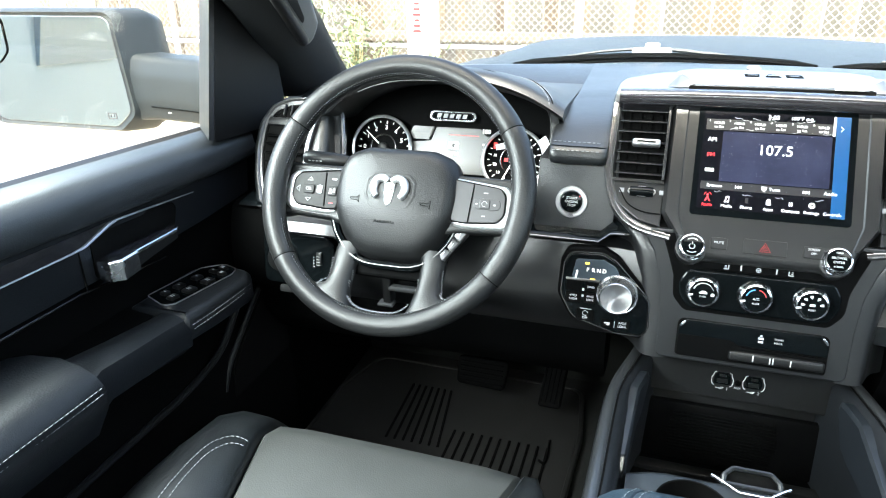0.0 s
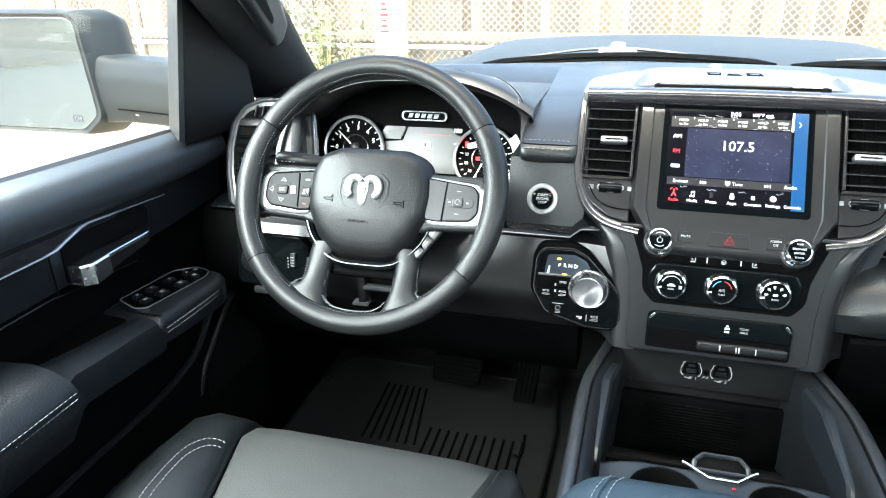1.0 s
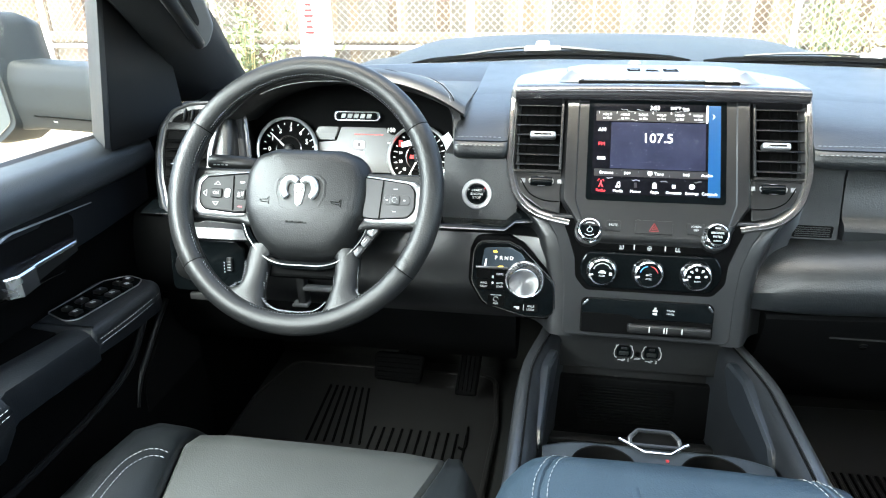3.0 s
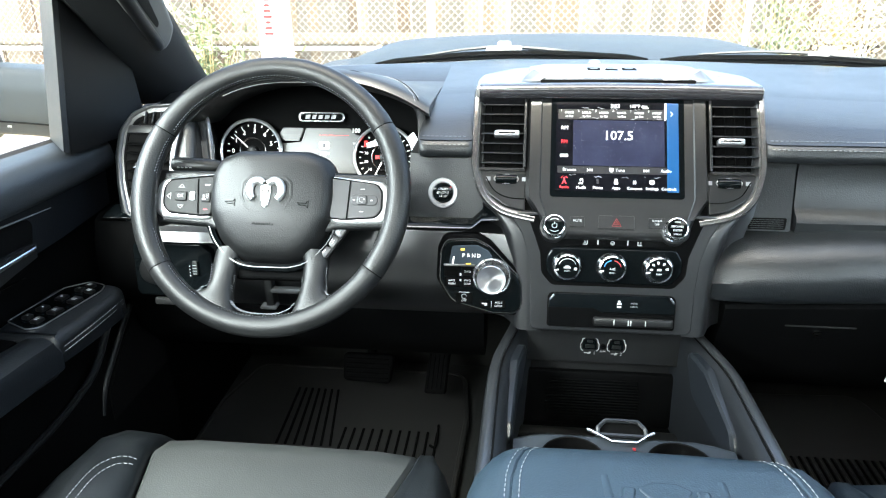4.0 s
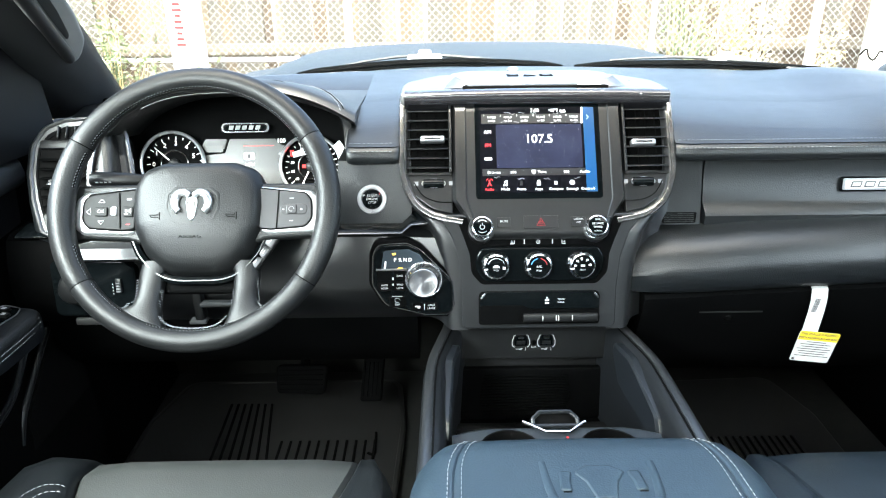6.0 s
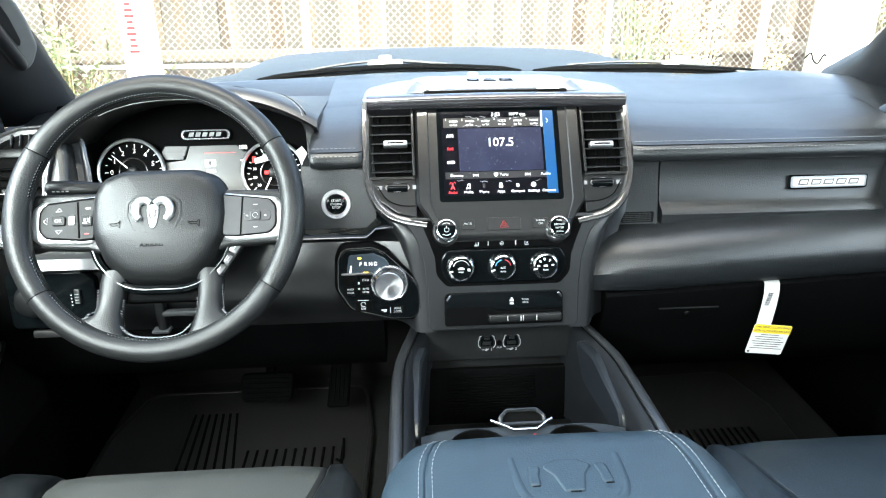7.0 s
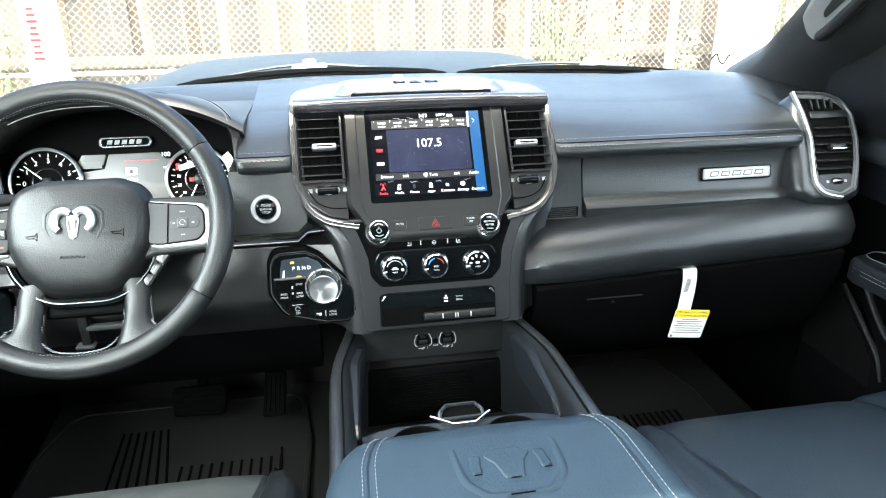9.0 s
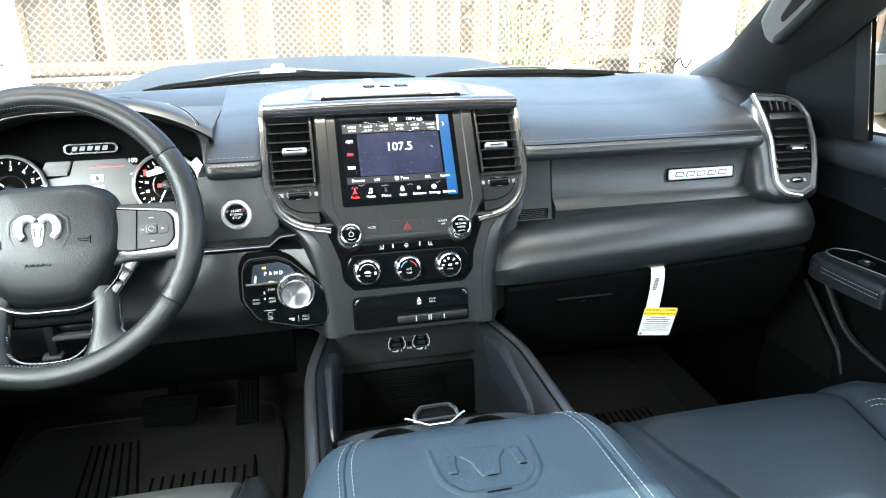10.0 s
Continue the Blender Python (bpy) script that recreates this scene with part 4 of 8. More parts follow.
part("face", plate(face, 0.11, B, 0.002, 3, lift=-0.004), SHELL, stack, "charcoal satin lower face")
part("dark_inset", plate(rounded([(0.124, 0.076), (0.112, 0.045), (0.1035, 0.020), (0.1015, -0.008), (0.086, -0.0255)], [0.004, 0.03, 0.02, 0.02, 0.012], 5), 0.004, B, 0.0006, 2, lift=-0.0032), HARD, stack, "black inset round the controls")
# necks that join the flank to the face on either side
for s in (-1, 1):
    rings = []
    for z, xf, yf in ((0.835, 0.2025, 0.6880), (0.815, 0.2030, 0.6745), (0.787, 0.2005, 0.6560), (0.772, 0.1960, 0.6460), (0.757, 0.1880, 0.6360), (0.746, 0.1760, 0.6285), (0.735, 0.1620, 0.6215), (0.722, 0.1465, 0.6130), (0.708, 0.1345, 0.6070), (0.690, 0.1265, 0.6026), (0.668, 0.1205, 0.5976), (0.631, 0.1170, 0.5896), (0.567, 0.1155, 0.5751)):
        flat = float(np.interp(z, [0.60, 0.69, 0.75], [0.012, 0.014, 0.003]))
        reach = float(np.interp(z, [0.66, 0.72, 0.75, 0.79], [1.0, 1.0, 0.60, 0.34]))
        arc = [(xf - 0.012, yf + 0.001), (xf, yf), (xf + flat, yf + 0.001)] + [(xf + flat + u * reach, yf + v) for u, v in ((0.004, 0.0028), (0.008, 0.007), (0.0115, 0.013), (0.0145, 0.020), (0.019, 0.029), (0.026, 0.038), (0.036, 0.045), (0.050, 0.050))]
        rings.append([(s * x, y, z) for x, y in arc] + [(s * arc[-1][0], 0.76, z), (s * (xf - 0.012), 0.76, z)])
    part("neck", loft(rings), SHELL, stack, angle=60)
# chrome horseshoe, one side each: a bright line with a broad satin bevel inside it
for s in (-1, 1):
    half = [(0.2005, 0.090), (0.2025, 0.070), (0.2035, 0.0), (0.2015, -0.034), (0.188, -0.072), (0.160, -0.096), (0.114, -0.107)]
    line = [Vector((s * p.x, p.y)) for p in smooth_path([Vector((x, y)) for x, y in half], 7)]
    part("chrome_trim", sweep(line, [(s * -0.0050, -0.010), (s * -0.0050, 0.000), (s * -0.0030, 0.0030), (s * 0.0010, 0.0036), (s * 0.0036, 0.0026), (s * 0.0044, -0.010)], A, closed=False), HORSESHOE, stack)
    part("inner_trim", sweep(line[4:], [(s * 0.0044, -0.010), (s * 0.0040, 0.0014), (s * 0.0062, 0.0008), (s * 0.0120, -0.0070), (s * 0.0120, -0.010)], A, closed=False), PEWTER, stack, "satin grey inner bevel")

# dash-top brow: a silver deck with a gloss lip in front, a raised plate and a plain mark
brow = thing("dash_brow", (0, 0.75, 0.88), "raised silver dash brow with gloss weave lip and centre plate", "dash trim")
rings = []
for x in np.linspace(-0.1985, 0.1985, 33):
    u = abs(x) / 0.1985
    d = 0.003 * u * u
    rings.append([(x, 0.712, 0.872), (x, 0.703, 0.8840 - d * 0.4), (x, 0.6985, 0.8845 - d * 0.4), (x, 0.6972, 0.8862 - d * 0.4), (x, 0.6958, 0.8960 - d), (x, 0.6965, 0.9000 - d), (x, 0.6995, 0.9032 - d), (x, 0.7050, 0.9050 - d), (x, 0.720, 0.9050 - d), (x, 0.76, 0.862), (x, 0.74, 0.858)])
part("gloss_lip", loft(rings), CARBON, brow, "glossy black weave lip")
HF = frame_at((0, 0.790, 0.9080), (1, 0, 0), (0, 1, 0.020))
deck = rpoly([(-0.2050, -0.082), (0.2050, -0.082), (0.2040, -0.020), (0.1985, 0.006), (0.150, 0.052), (0.09, 0.060), (-0.09, 0.060), (-0.150, 0.052), (-0.1985, 0.006), (-0.2040, -0.020)], [0.004, 0.004, 0.02, 0.02, 0.04, 0.05, 0.05, 0.04, 0.02, 0.02], 5)
bm = plate(deck, 0.018, HF, 0.006, 4, lift=0.0)
for v in bm.verts:
    v.co.z -= 0.006 * (v.co.x / 0.205) ** 2
part("hump", bm, BROWGREY, brow, "pale satin silver deck")
part("bright_plate", plate(rpoly([(-0.106, -0.058), (0.106, -0.058), (0.1175, -0.046), (0.124, -0.020), (0.128, 0.022), (0.10, 0.048), (-0.10, 0.048), (-0.128, 0.022), (-0.124, -0.020), (-0.1175, -0.046)], [0.003, 0.003, 0.004, 0.02, 0.02, 0.03, 0.03, 0.02, 0.02, 0.004], 4), 0.008, HF, 0.003, 3, lift=0.0042), PLATE, brow, "brushed silver plate")
part("front_slot", plate(rpoly([(-0.112, -0.0735), (0.112, -0.0735), (0.105, -0.0590), (-0.105, -0.0590)], 0.002, 2), 0.004, HF, 0.0005, lift=0.0008), GROOVE, brow)
part("slot_insert", plate(rpoly([(-0.106, -0.0700), (0.106, -0.0700), (0.101, -0.0640), (-0.101, -0.0640)], 0.002, 2), 0.003, HF, 0.0008, lift=0.0020), PEWTER, brow)
for s in (-1, 1):
    part("wedge", loft([[HF @ Vector(v) for v in ((s * 0.104, -0.064, -0.002), (s * 0.104, -0.058, 0.0036), (s * 0.108, -0.030, 0.0046), (s * 0.108, -0.020, 0))], [HF @ Vector(v) for v in ((s * 0.1220, -0.070, -0.002), (s * 0.1200, -0.052, 0.0120), (s * 0.1215, -0.030, 0.0090), (s * 0.1215, -0.018, 0))], [HF @ Vector(v) for v in ((s * 0.139, -0.068, -0.003), (s * 0.133, -0.054, 0.002), (s * 0.131, -0.026, 0.002), (s * 0.129, -0.014, -0.002))]]), BROWGREY, brow)
    part("side_facet", plate(rpoly([(s * x, y) for x, y in ((0.146, -0.060), (0.180, -0.048), (0.172, -0.006), (0.142, 0.012))], 0.006, 3), 0.010, HF @ pose(0, 0, -0.0035, 0, s * 1.6, 0), 0.001, 2, lift=0.0014), GREY, brow)
for x, pts in ((-0.027, ((-0.010, -0.009), (0.008, -0.009), (0.010, 0.009), (-0.010, 0.009))), (-0.001, ((-0.011, -0.009), (0.010, -0.009), (0.004, 0.009), (-0.005, 0.009))), (0.026, ((-0.011, -0.009), (0.011, -0.009), (0.010, 0.009), (-0.010, 0.009)))):
    part("plain_mark", plate([(x + a, 0.000 + b * 1.15) for a, b in pts], 0.0006, HF @ pose(0, 0, 0.0042), 0, lift=0.0006), HARD, brow, smooth=False)
    part("mark_bar", plate([(x - 0.006, -0.0015), (x + 0.006, -0.0015), (x + 0.006, 0.0020), (x - 0.006, 0.0020)], 0.0004, HF @ pose(0, 0, 0.0048), 0, lift=0.0004), PLATE, brow, smooth=False)
part("light_sensor", lathe([(0.012, 0), (0.012, 0.003), (0.008, 0.007), (0.001, 0.008)], frame_at((0.0, 1.04, 0.884), (1, 0, 0), (0, 1, 0)), 20), SATIN, brow)
part("loose_wrap", plate(rpoly([(0.062, -0.076), (0.098, -0.074), (0.102, -0.068), (0.066, -0.066)], 0.003, 2), 0.002, HF, 0.0005, lift=0.004), PLAIN_WHITE, brow, "scrap of clear wrap")


# air vents beside the screen
def stack_vent(s):
    v = thing("air_vent", A @ Vector((s * 0.16, 0.02, 0)), "air vent beside the screen with black slats and silver tab", "air vent", group="centre air vents")
    for i in range(8):
        y = 0.0808 - 0.0148 * i
        part("slat", box(0.064, 0.0017, 0.016, A @ pose(s * 0.1625, y, -0.001, 24), 0.0006, 1), PLASTIC, v)
    for i in range(4):
        part("fin", box(0.0015, 0.118, 0.006, A @ pose(s * (0.140 + 0.014 * i), 0.030, -0.0085), 0), GROOVE, v)
    tab = part("tab", box(0.037, 0.0100, 0.014, A @ pose(s * 0.157, 0.0175 - (0.008 if s > 0 else 0), 0.008), 0.0035, 3), SATIN, v, "silver tab")
    part("tab_slot", box(0.024, 0.0025, 0.001, A @ pose(s * 0.157, 0.0175 - (0.008 if s > 0 else 0), 0.0152), 0.0004, 1), DARKCHROME, tab)
    part("inner_jamb", box(0.004, 0.122, 0.016, A @ pose(s * 0.1305, 0.029, -0.001), 0.001), PLASTIC, v)
    low = part("lower_plate", plate(rpoly([(s * 0.128, -0.0325), (s * 0.197, -0.0325), (s * 0.186, -0.066), (s * 0.155, -0.088), (s * 0.128, -0.094)], [0.002, 0.004, 0.03, 0.02, 0.002], 5), 0.012, A, 0.0015, lift=-0.001), GREY, v)
    part("plate_lip", sweep([(s * 0.130, -0.0335), (s * 0.195, -0.0335)], [(-0.003, -0.004), (-0.002, 0.002), (0.002, 0.002), (0.003, -0.004)], A, closed=False), GREY, low)
    part("arc", sweep([Vector((s * p.x, p.y)) for p in smooth_path([Vector((0.185, -0.046)), Vector((0.172, -0.066)), Vector((0.152, -0.0755)), Vector((0.129, -0.077))], 6)], [(-0.0008, -0.003), (-0.0008, 0.0002), (0.0008, 0.0002), (0.0008, -0.003)], A, closed=False), HARD, low)
    part("thumb_wheel", lathe([(0.002, -0.0160), (0.0066, -0.0150), (0.0072, -0.006), (0.0072, 0.006), (0.0066, 0.0150), (0.002, 0.0160)], A @ pose(s * 0.156, -0.048, -0.001) @ pose(0, 0, 0, 0, 90), 18), PIANO, low)
    part("thumb_ring", tube([A @ Vector((s * 0.156 + 0.0175 * math.cos(a), -0.048 + 0.0062 * math.sin(a), 0.001)) for a in (2 * math.pi * j / 24 for j in range(24))], 0.0010, 6, closed=True), SATIN, low)
    for q in (-0.026, 0.026):
        bars([(s * 0.156 + q, -0.0475, 0.0065, 0.006)], A @ pose(0, 0, -0.001), STITCH, low, "mark")


for s in (-1, 1):
    stack_vent(s)

# touchscreen
screen = thing("touchscreen", A @ Vector((0, -0.07, 0)), "lit touchscreen radio showing 107.5 under clear film", "screen")
surround = rounded([(0.1285, 0.079), (0.1255, -0.078), (0.104, -0.112), (0.100, -0.133)], [0.012, 0.02, 0.02, 0.012])
part("surround", plate(surround, 0.05, A, 0.010, 4, lift=0.007), PLASTIC, screen, "black satin bezel")
for s in (-1, 1):
    part("side_bevel", loft([[A @ Vector((s * x, y, z)) for x, z in ((0.1285, -0.002), (0.123, 0.0085), (0.108, 0.0085), (0.103, 0.004))] for y in (0.078, 0.0, -0.074)] + [[A @ Vector((s * x, -0.104, z)) for x, z in ((0.108, -0.002), (0.104, 0.0085), (0.098, 0.0085), (0.094, 0.004))]]), GREY, screen)
part("glass_frame", plate(rounded([(0.0935, 0.0755), (0.0935, -0.0745)], [0.005, 0.005]), 0.01, A, 0, lift=0.0078), PIANO, screen)
SCREEN_LIT = material("lit_screen", (0.008, 0.009, 0.019), 0.2, glow=0.11, vary=0.35, mottle=25, color2=(0.026, 0.030, 0.060))
SCREEN_BLUE = material("lit_blue", (0.002, 0.046, 0.135), 0.3, glow=0.055, vary=0.08)
SCREEN_BAR = material("lit_grey_bar", (0.012, 0.012, 0.014), 0.3, glow=0.10, vary=0.1)
SCREEN_WHITE = material("lit_screen_white", (0.85, 0.85, 0.86), 0.5, glow=0.13, vary=0.02)
SCREEN_RED = material("lit_screen_red", (0.75, 0.03, 0.04), 0.5, glow=0.14, vary=0.02)
part("display", plate(rounded([(0.0865, 0.067), (0.0865, -0.0655)], [0.002, 0.002]), 0.004, A, 0, lift=0.0086), SCREEN, screen)
part("picture", plate([(-0.062, -0.028), (0.066, -0.028), (0.066, 0.040), (-0.062, 0.040)], 0.001, A, 0, lift=0.0088), SCREEN_LIT, screen, "dark blue lit picture")
part("blue_band", plate([(0.0695, -0.0650), (0.0855, -0.0650), (0.0855, 0.0665), (0.0695, 0.0665)], 0.001, A, 0, lift=0.0089), SCREEN_BLUE, screen, "bright blue side band")
part("preset_bar", plate([(-0.0835, 0.0415), (0.066, 0.0415), (0.066, 0.0565), (-0.0835, 0.0565)], 0.001, A, 0, lift=0.0088), SCREEN_BAR, screen)
part("tune_bar", plate([(-0.0835, -0.0395), (0.069, -0.0395), (0.069, -0.0290), (-0.0835, -0.0290)], 0.001, A, 0, lift=0.0088), SCREEN_BAR, screen)
T_ = lambda x, y: A @ pose(x, y, 0.0090)
for txt, size, x, y, mt in (("3:03", 0.0080, -0.003, 0.0615, SCREEN_WHITE), ("100°F out", 0.0064, 0.030, 0.0615, SCREEN_WHITE), ("107.5", 0.0190, 0.002, 0.0165, SCREEN_WHITE), ("AM", 0.0078, -0.0745, 0.0280, SCREEN_WHITE), ("FM", 0.0078, -0.0745, 0.0070, SCREEN_RED), ("Browse", 0.0062, -0.0665, -0.0345, SCREEN_WHITE), ("Tune", 0.0062, 0.0045, -0.0345, SCREEN_WHITE), ("Audio", 0.0062, 0.068, -0.0345, SCREEN_WHITE), ("Radio", 0.0056, -0.0735, -0.0605, SCREEN_RED), ("Media", 0.0056, -0.0500, -0.0605, SCREEN_WHITE), ("Phone", 0.0056, -0.0265, -0.0605, SCREEN_WHITE), ("Apps", 0.0056, -0.0010, -0.0605, SCREEN_WHITE), ("Compass", 0.0056, 0.0245, -0.0605, SCREEN_WHITE), ("Settings", 0.0056, 0.0485, -0.0605, SCREEN_WHITE), ("Controls", 0.0056, 0.0715, -0.0605, SCREEN_WHITE)):
    lettering(txt, size, T_(x, y), mt, screen, "lit_word")
for i in range(6):
    x = -0.071 + 0.0247 * i
    lettering("HOLD", 0.0046, T_(x + 0.003, 0.0512), SCREEN_WHITE, screen, "lit_word")
    lettering("to Set", 0.0046, T_(x + 0.003, 0.0458), SCREEN_WHITE, screen, "lit_word")
    lettering(str(i + 1), 0.0040, T_(x - 0.0085, 0.0540), SCREEN_WHITE, screen, "lit_word")
bars([(-0.0745, -0.0135, 0.011, 0.0042)], A @ pose(0, 0, 0.0089), SCREEN_WHITE, screen, "lit_mark")
for x, d in ((-0.034, -1), (0.037, 1)):
    bm = bmesh.new()
    for k in (0, 1):
        xx = x + 0.0032 * k * d
        plate([(xx, -0.0368), (xx + 0.003 * d, -0.0345), (xx, -0.0322)], 0.0002, A, 0, lift=0.0090, bm=bm)
    plate([(x + d * 0.0068, -0.0368), (x + d * 0.0076, -0.0368), (x + d * 0.0076, -0.0322), (x + d * 0.0068, -0.0322)], 0.0002, A, 0, lift=0.0090, bm=bm)
    part("skip_icon", bm, SCREEN_WHITE, screen, smooth=False)
bars([(-0.0075, -0.0335, 0.006, 0.0042), (-0.0075, -0.0365, 0.003, 0.0012)], A @ pose(0, 0, 0.0090), SCREEN_WHITE, screen, "tune_icon")
# row of icons along the foot
bm = bmesh.new()
plate([(-0.0770, -0.0555), (-0.0735, -0.0480), (-0.0700, -0.0555), (-0.0716, -0.0555), (-0.0735, -0.0515), (-0.0754, -0.0555)], 0.0002, A, 0, lift=0.0092, bm=bm)
plate(circle(0.0014, 10, -0.0735, -0.0472), 0.0002, A, 0, lift=0.0092, bm=bm)
for a in (0.5, 2.64):
    tube([A @ Vector((-0.0735 + 0.0042 * math.cos(a + t), -0.0472 + 0.0034 * math.sin(a + t), 0.0092)) for t in (-0.6, -0.3, 0, 0.3, 0.6)], 0.0004, 5, bm=bm)
part("radio_icon", bm, SCREEN_RED, screen, smooth=False)
bm = bmesh.new()
for x in (-0.0515, -0.0480):
    plate(circle(0.0013, 10, x - 0.0006, -0.0545), 0.0002, A, 0, lift=0.0092, bm=bm)
    plate([(x, -0.0545), (x + 0.0008, -0.0545), (x + 0.0008, -0.0485), (x, -0.0485)], 0.0002, A, 0, lift=0.0092, bm=bm)
plate([(-0.0515, -0.0495), (-0.0472, -0.0485), (-0.0472, -0.0470), (-0.0515, -0.0480)], 0.0002, A, 0, lift=0.0092, bm=bm)
part("media_icon", bm, SCREEN_WHITE, screen, smooth=False)
bars([(-0.0265, -0.0512, 0.0036, 0.0072)], A @ pose(0, 0, 0.0090), SCREEN_BAR, screen, "phone_icon")
bars([(-0.0010, -0.0525, 0.0054, 0.0048), (-0.0024, -0.0490, 0.0010, 0.0024), (0.0004, -0.0490, 0.0010, 0.0024), (-0.0010, -0.0476, 0.0036, 0.0008)], A @ pose(0, 0, 0.0090), SCREEN_WHITE, screen, "apps_icon")
bars([(0.0232, -0.0515, 0.0014, 0.0050), (0.0258, -0.0515, 0.0014, 0.0050)], A @ pose(0, 0, 0.0090), SCREEN_WHITE, screen, "compass_icon")
gear = [Vector((0.0485 + (0.0042 if k % 2 else 0.0031) * math.cos(k * math.pi / 8), -0.0510 + (0.0042 if k % 2 else 0.0031) * math.sin(k * math.pi / 8))) for k in range(16)]
part("settings_icon", plate(gear, 0.0002, A, 0, lift=0.0092), SCREEN_WHITE, screen, smooth=False)
part("settings_hole", plate(circle(0.0014, 12, 0.0485, -0.0510), 0.0002, A, 0, lift=0.0094), SCREEN, screen, smooth=False)
part("chevron", tube([A @ Vector((0.0745, 0.054, 0.0092)), A @ Vector((0.0775, 0.0505, 0.0092)), A @ Vector((0.0745, 0.047, 0.0092))], 0.0005, 5), SCREEN_WHITE, screen)
part("film_tab", plate(rpoly([(0.0655, 0.0405), (0.0685, 0.0405), (0.0690, 0.0665), (0.0665, 0.0665)], 0.001, 2), 0.0003, A, 0, lift=0.0094), PLAIN_WHITE, screen, "white edge of a peeling film")
# dust and bubbles under the film
rng = random.Random(11)
bm = bmesh.new()
for k in range(260):
    x, y = rng.uniform(-0.062, 0.064), rng.gauss(0.002, 0.024)
    if abs(y) > 0.045:
        continue
    q = rng.choice((0.00012, 0.00016, 0.0002, 0.00028))
    plate(circle(q, 6, x, y), 0.0001, A, 0, lift=0.0093, bm=bm)
for k in range(16):
    x, y = rng.uniform(-0.08, 0.06), rng.choice((0.057, 0.0585, 0.043, -0.042, -0.0445))
    tube([A @ Vector((x + 0.003 * j, y + rng.uniform(-0.0015, 0.0015), 0.0092)) for j in range(4)], 0.00022, 4, bm=bm)
tagged(part("film_dust", bm, GALV, screen, "dust and wrinkles in the film", smooth=False), kind="stuff")


# rotary knobs
def knob(name, F, r, h, words, parent, mark=None):
    k = part(name, lathe([(r * 1.10, -0.004), (r * 1.10, 0.001), (r * 1.04, 0.003), (r, 0.004), (r * 0.97, h * 0.75), (r * 0.93, h), (r * 0.84, h + 0.0006), (r * 0.80, h - 0.0008)] + [(r * 0.79, h - 0.001), (0.001, h - 0.001)], F, 48), CHROME, parent, "chrome-rimmed black rotary knob")
    part("cap", lathe([(r * 0.80, h - 0.001), (r * 0.78, h + 0.0002), (r * 0.74, h), (0.001, h)], F, 40), PIANO, k)
    part("grip", lathe([(r * 1.005, 0.0042), (r * 1.015, 0.0055), (r * 0.995, h * 0.72), (r * 0.985, h * 0.70)], F, 48), CHROME, k)
    for t, s_, x, y in words:
        lettering(t, s_, F @ pose(x, y, h + 0.0002), WHITE_MARK, k, "word")
    return k


VF, TF2 = A @ pose(-0.0865, -0.1185, 0.006), A @ pose(0.0800, -0.1185, 0.006)
part("knob_seat", plate(circle(0.0200, 40, -0.0865, -0.1185), 0.02, A, 0.003, 2, lift=0.0073), PLASTIC, stack)
part("knob_seat", plate(circle(0.0200, 40, 0.0800, -0.1185), 0.02, A, 0.003, 2, lift=0.0073), PLASTIC, stack)
vk = knob("volume_knob", VF, 0.0158, 0.0150, (), stack)
part("power_mark", tube([VF @ Vector((0.0034 * math.sin(a), -0.001 + 0.0034 * math.cos(a), 0.0152)) for a in np.linspace(0.6, 5.68, 16)], 0.0004, 5), WHITE_MARK, vk)
bars([(0, 0.0028, 0.0008, 0.0036)], VF @ pose(0, 0, 0.0150), WHITE_MARK, vk, "power_stroke")
for a0, a1 in ((0.9, 2.24), (4.04, 5.38)):
    part("arc_mark", tube([VF @ Vector((0.0092 * math.cos(a), 0.0092 * math.sin(a), 0.0152)) for a in np.linspace(a0, a1, 12)], 0.0004, 5), GALV, vk)
knob("tune_knob", TF2, 0.0158, 0.0150, (("TUNE", 0.0030, 0, 0.0085), ("BROWSE", 0.0042, 0, 0.0022), ("ENTER", 0.0042, 0, -0.0030), ("SCROLL", 0.0030, 0, -0.0085)), stack)
BT = A @ pose(0, 0, 0.0074)
for x, w, h in ((-0.054, 0.020, 0.015), (0.0, 0.050, 0.019), (0.055, 0.022, 0.015)):
    part("button", plate(rpoly([(x - w / 2, -0.110 - h / 2), (x + w / 2, -0.110 - h / 2), (x + w / 2, -0.110 + h / 2), (x - w / 2, -0.110 + h / 2)], 0.0015, 3), 0.003, A, 0.0006, lift=0.0086), PLASTIC, stack)
lettering("MUTE", 0.0046, A @ pose(-0.054, -0.109, 0.0088), GALV, stack, "word")
lettering("SCREEN", 0.0038, A @ pose(0.055, -0.1065, 0.0088), GALV, stack, "word")
lettering("OFF", 0.0038, A @ pose(0.055, -0.1115, 0.0088), GALV, stack, "word")
tri = [Vector((0, -0.1045)), Vector((-0.0062, -0.1155)), Vector((0.0062, -0.1155))]
part("hazard_mark", tube([A @ Vector((p.x, p.y, 0.0092)) for p in (tri[0], tri[0].lerp(tri[1], 0.5), tri[1], tri[1].lerp(tri[2], 0.5), tri[2], tri[2].lerp(tri[0], 0.5))], 0.0005, 5, closed=True), RED_MARK, stack)
part("hazard_inner", tube([A @ Vector((p.x * 0.45, p.y * 0.45 - 0.0612, 0.0091)) for p in (tri[0], tri[0].lerp(tri[1], 0.5), tri[1], tri[1].lerp(tri[2], 0.5), tri[2], tri[2].lerp(tri[0], 0.5))], 0.0004, 5, closed=True), RED_MARK, stack)

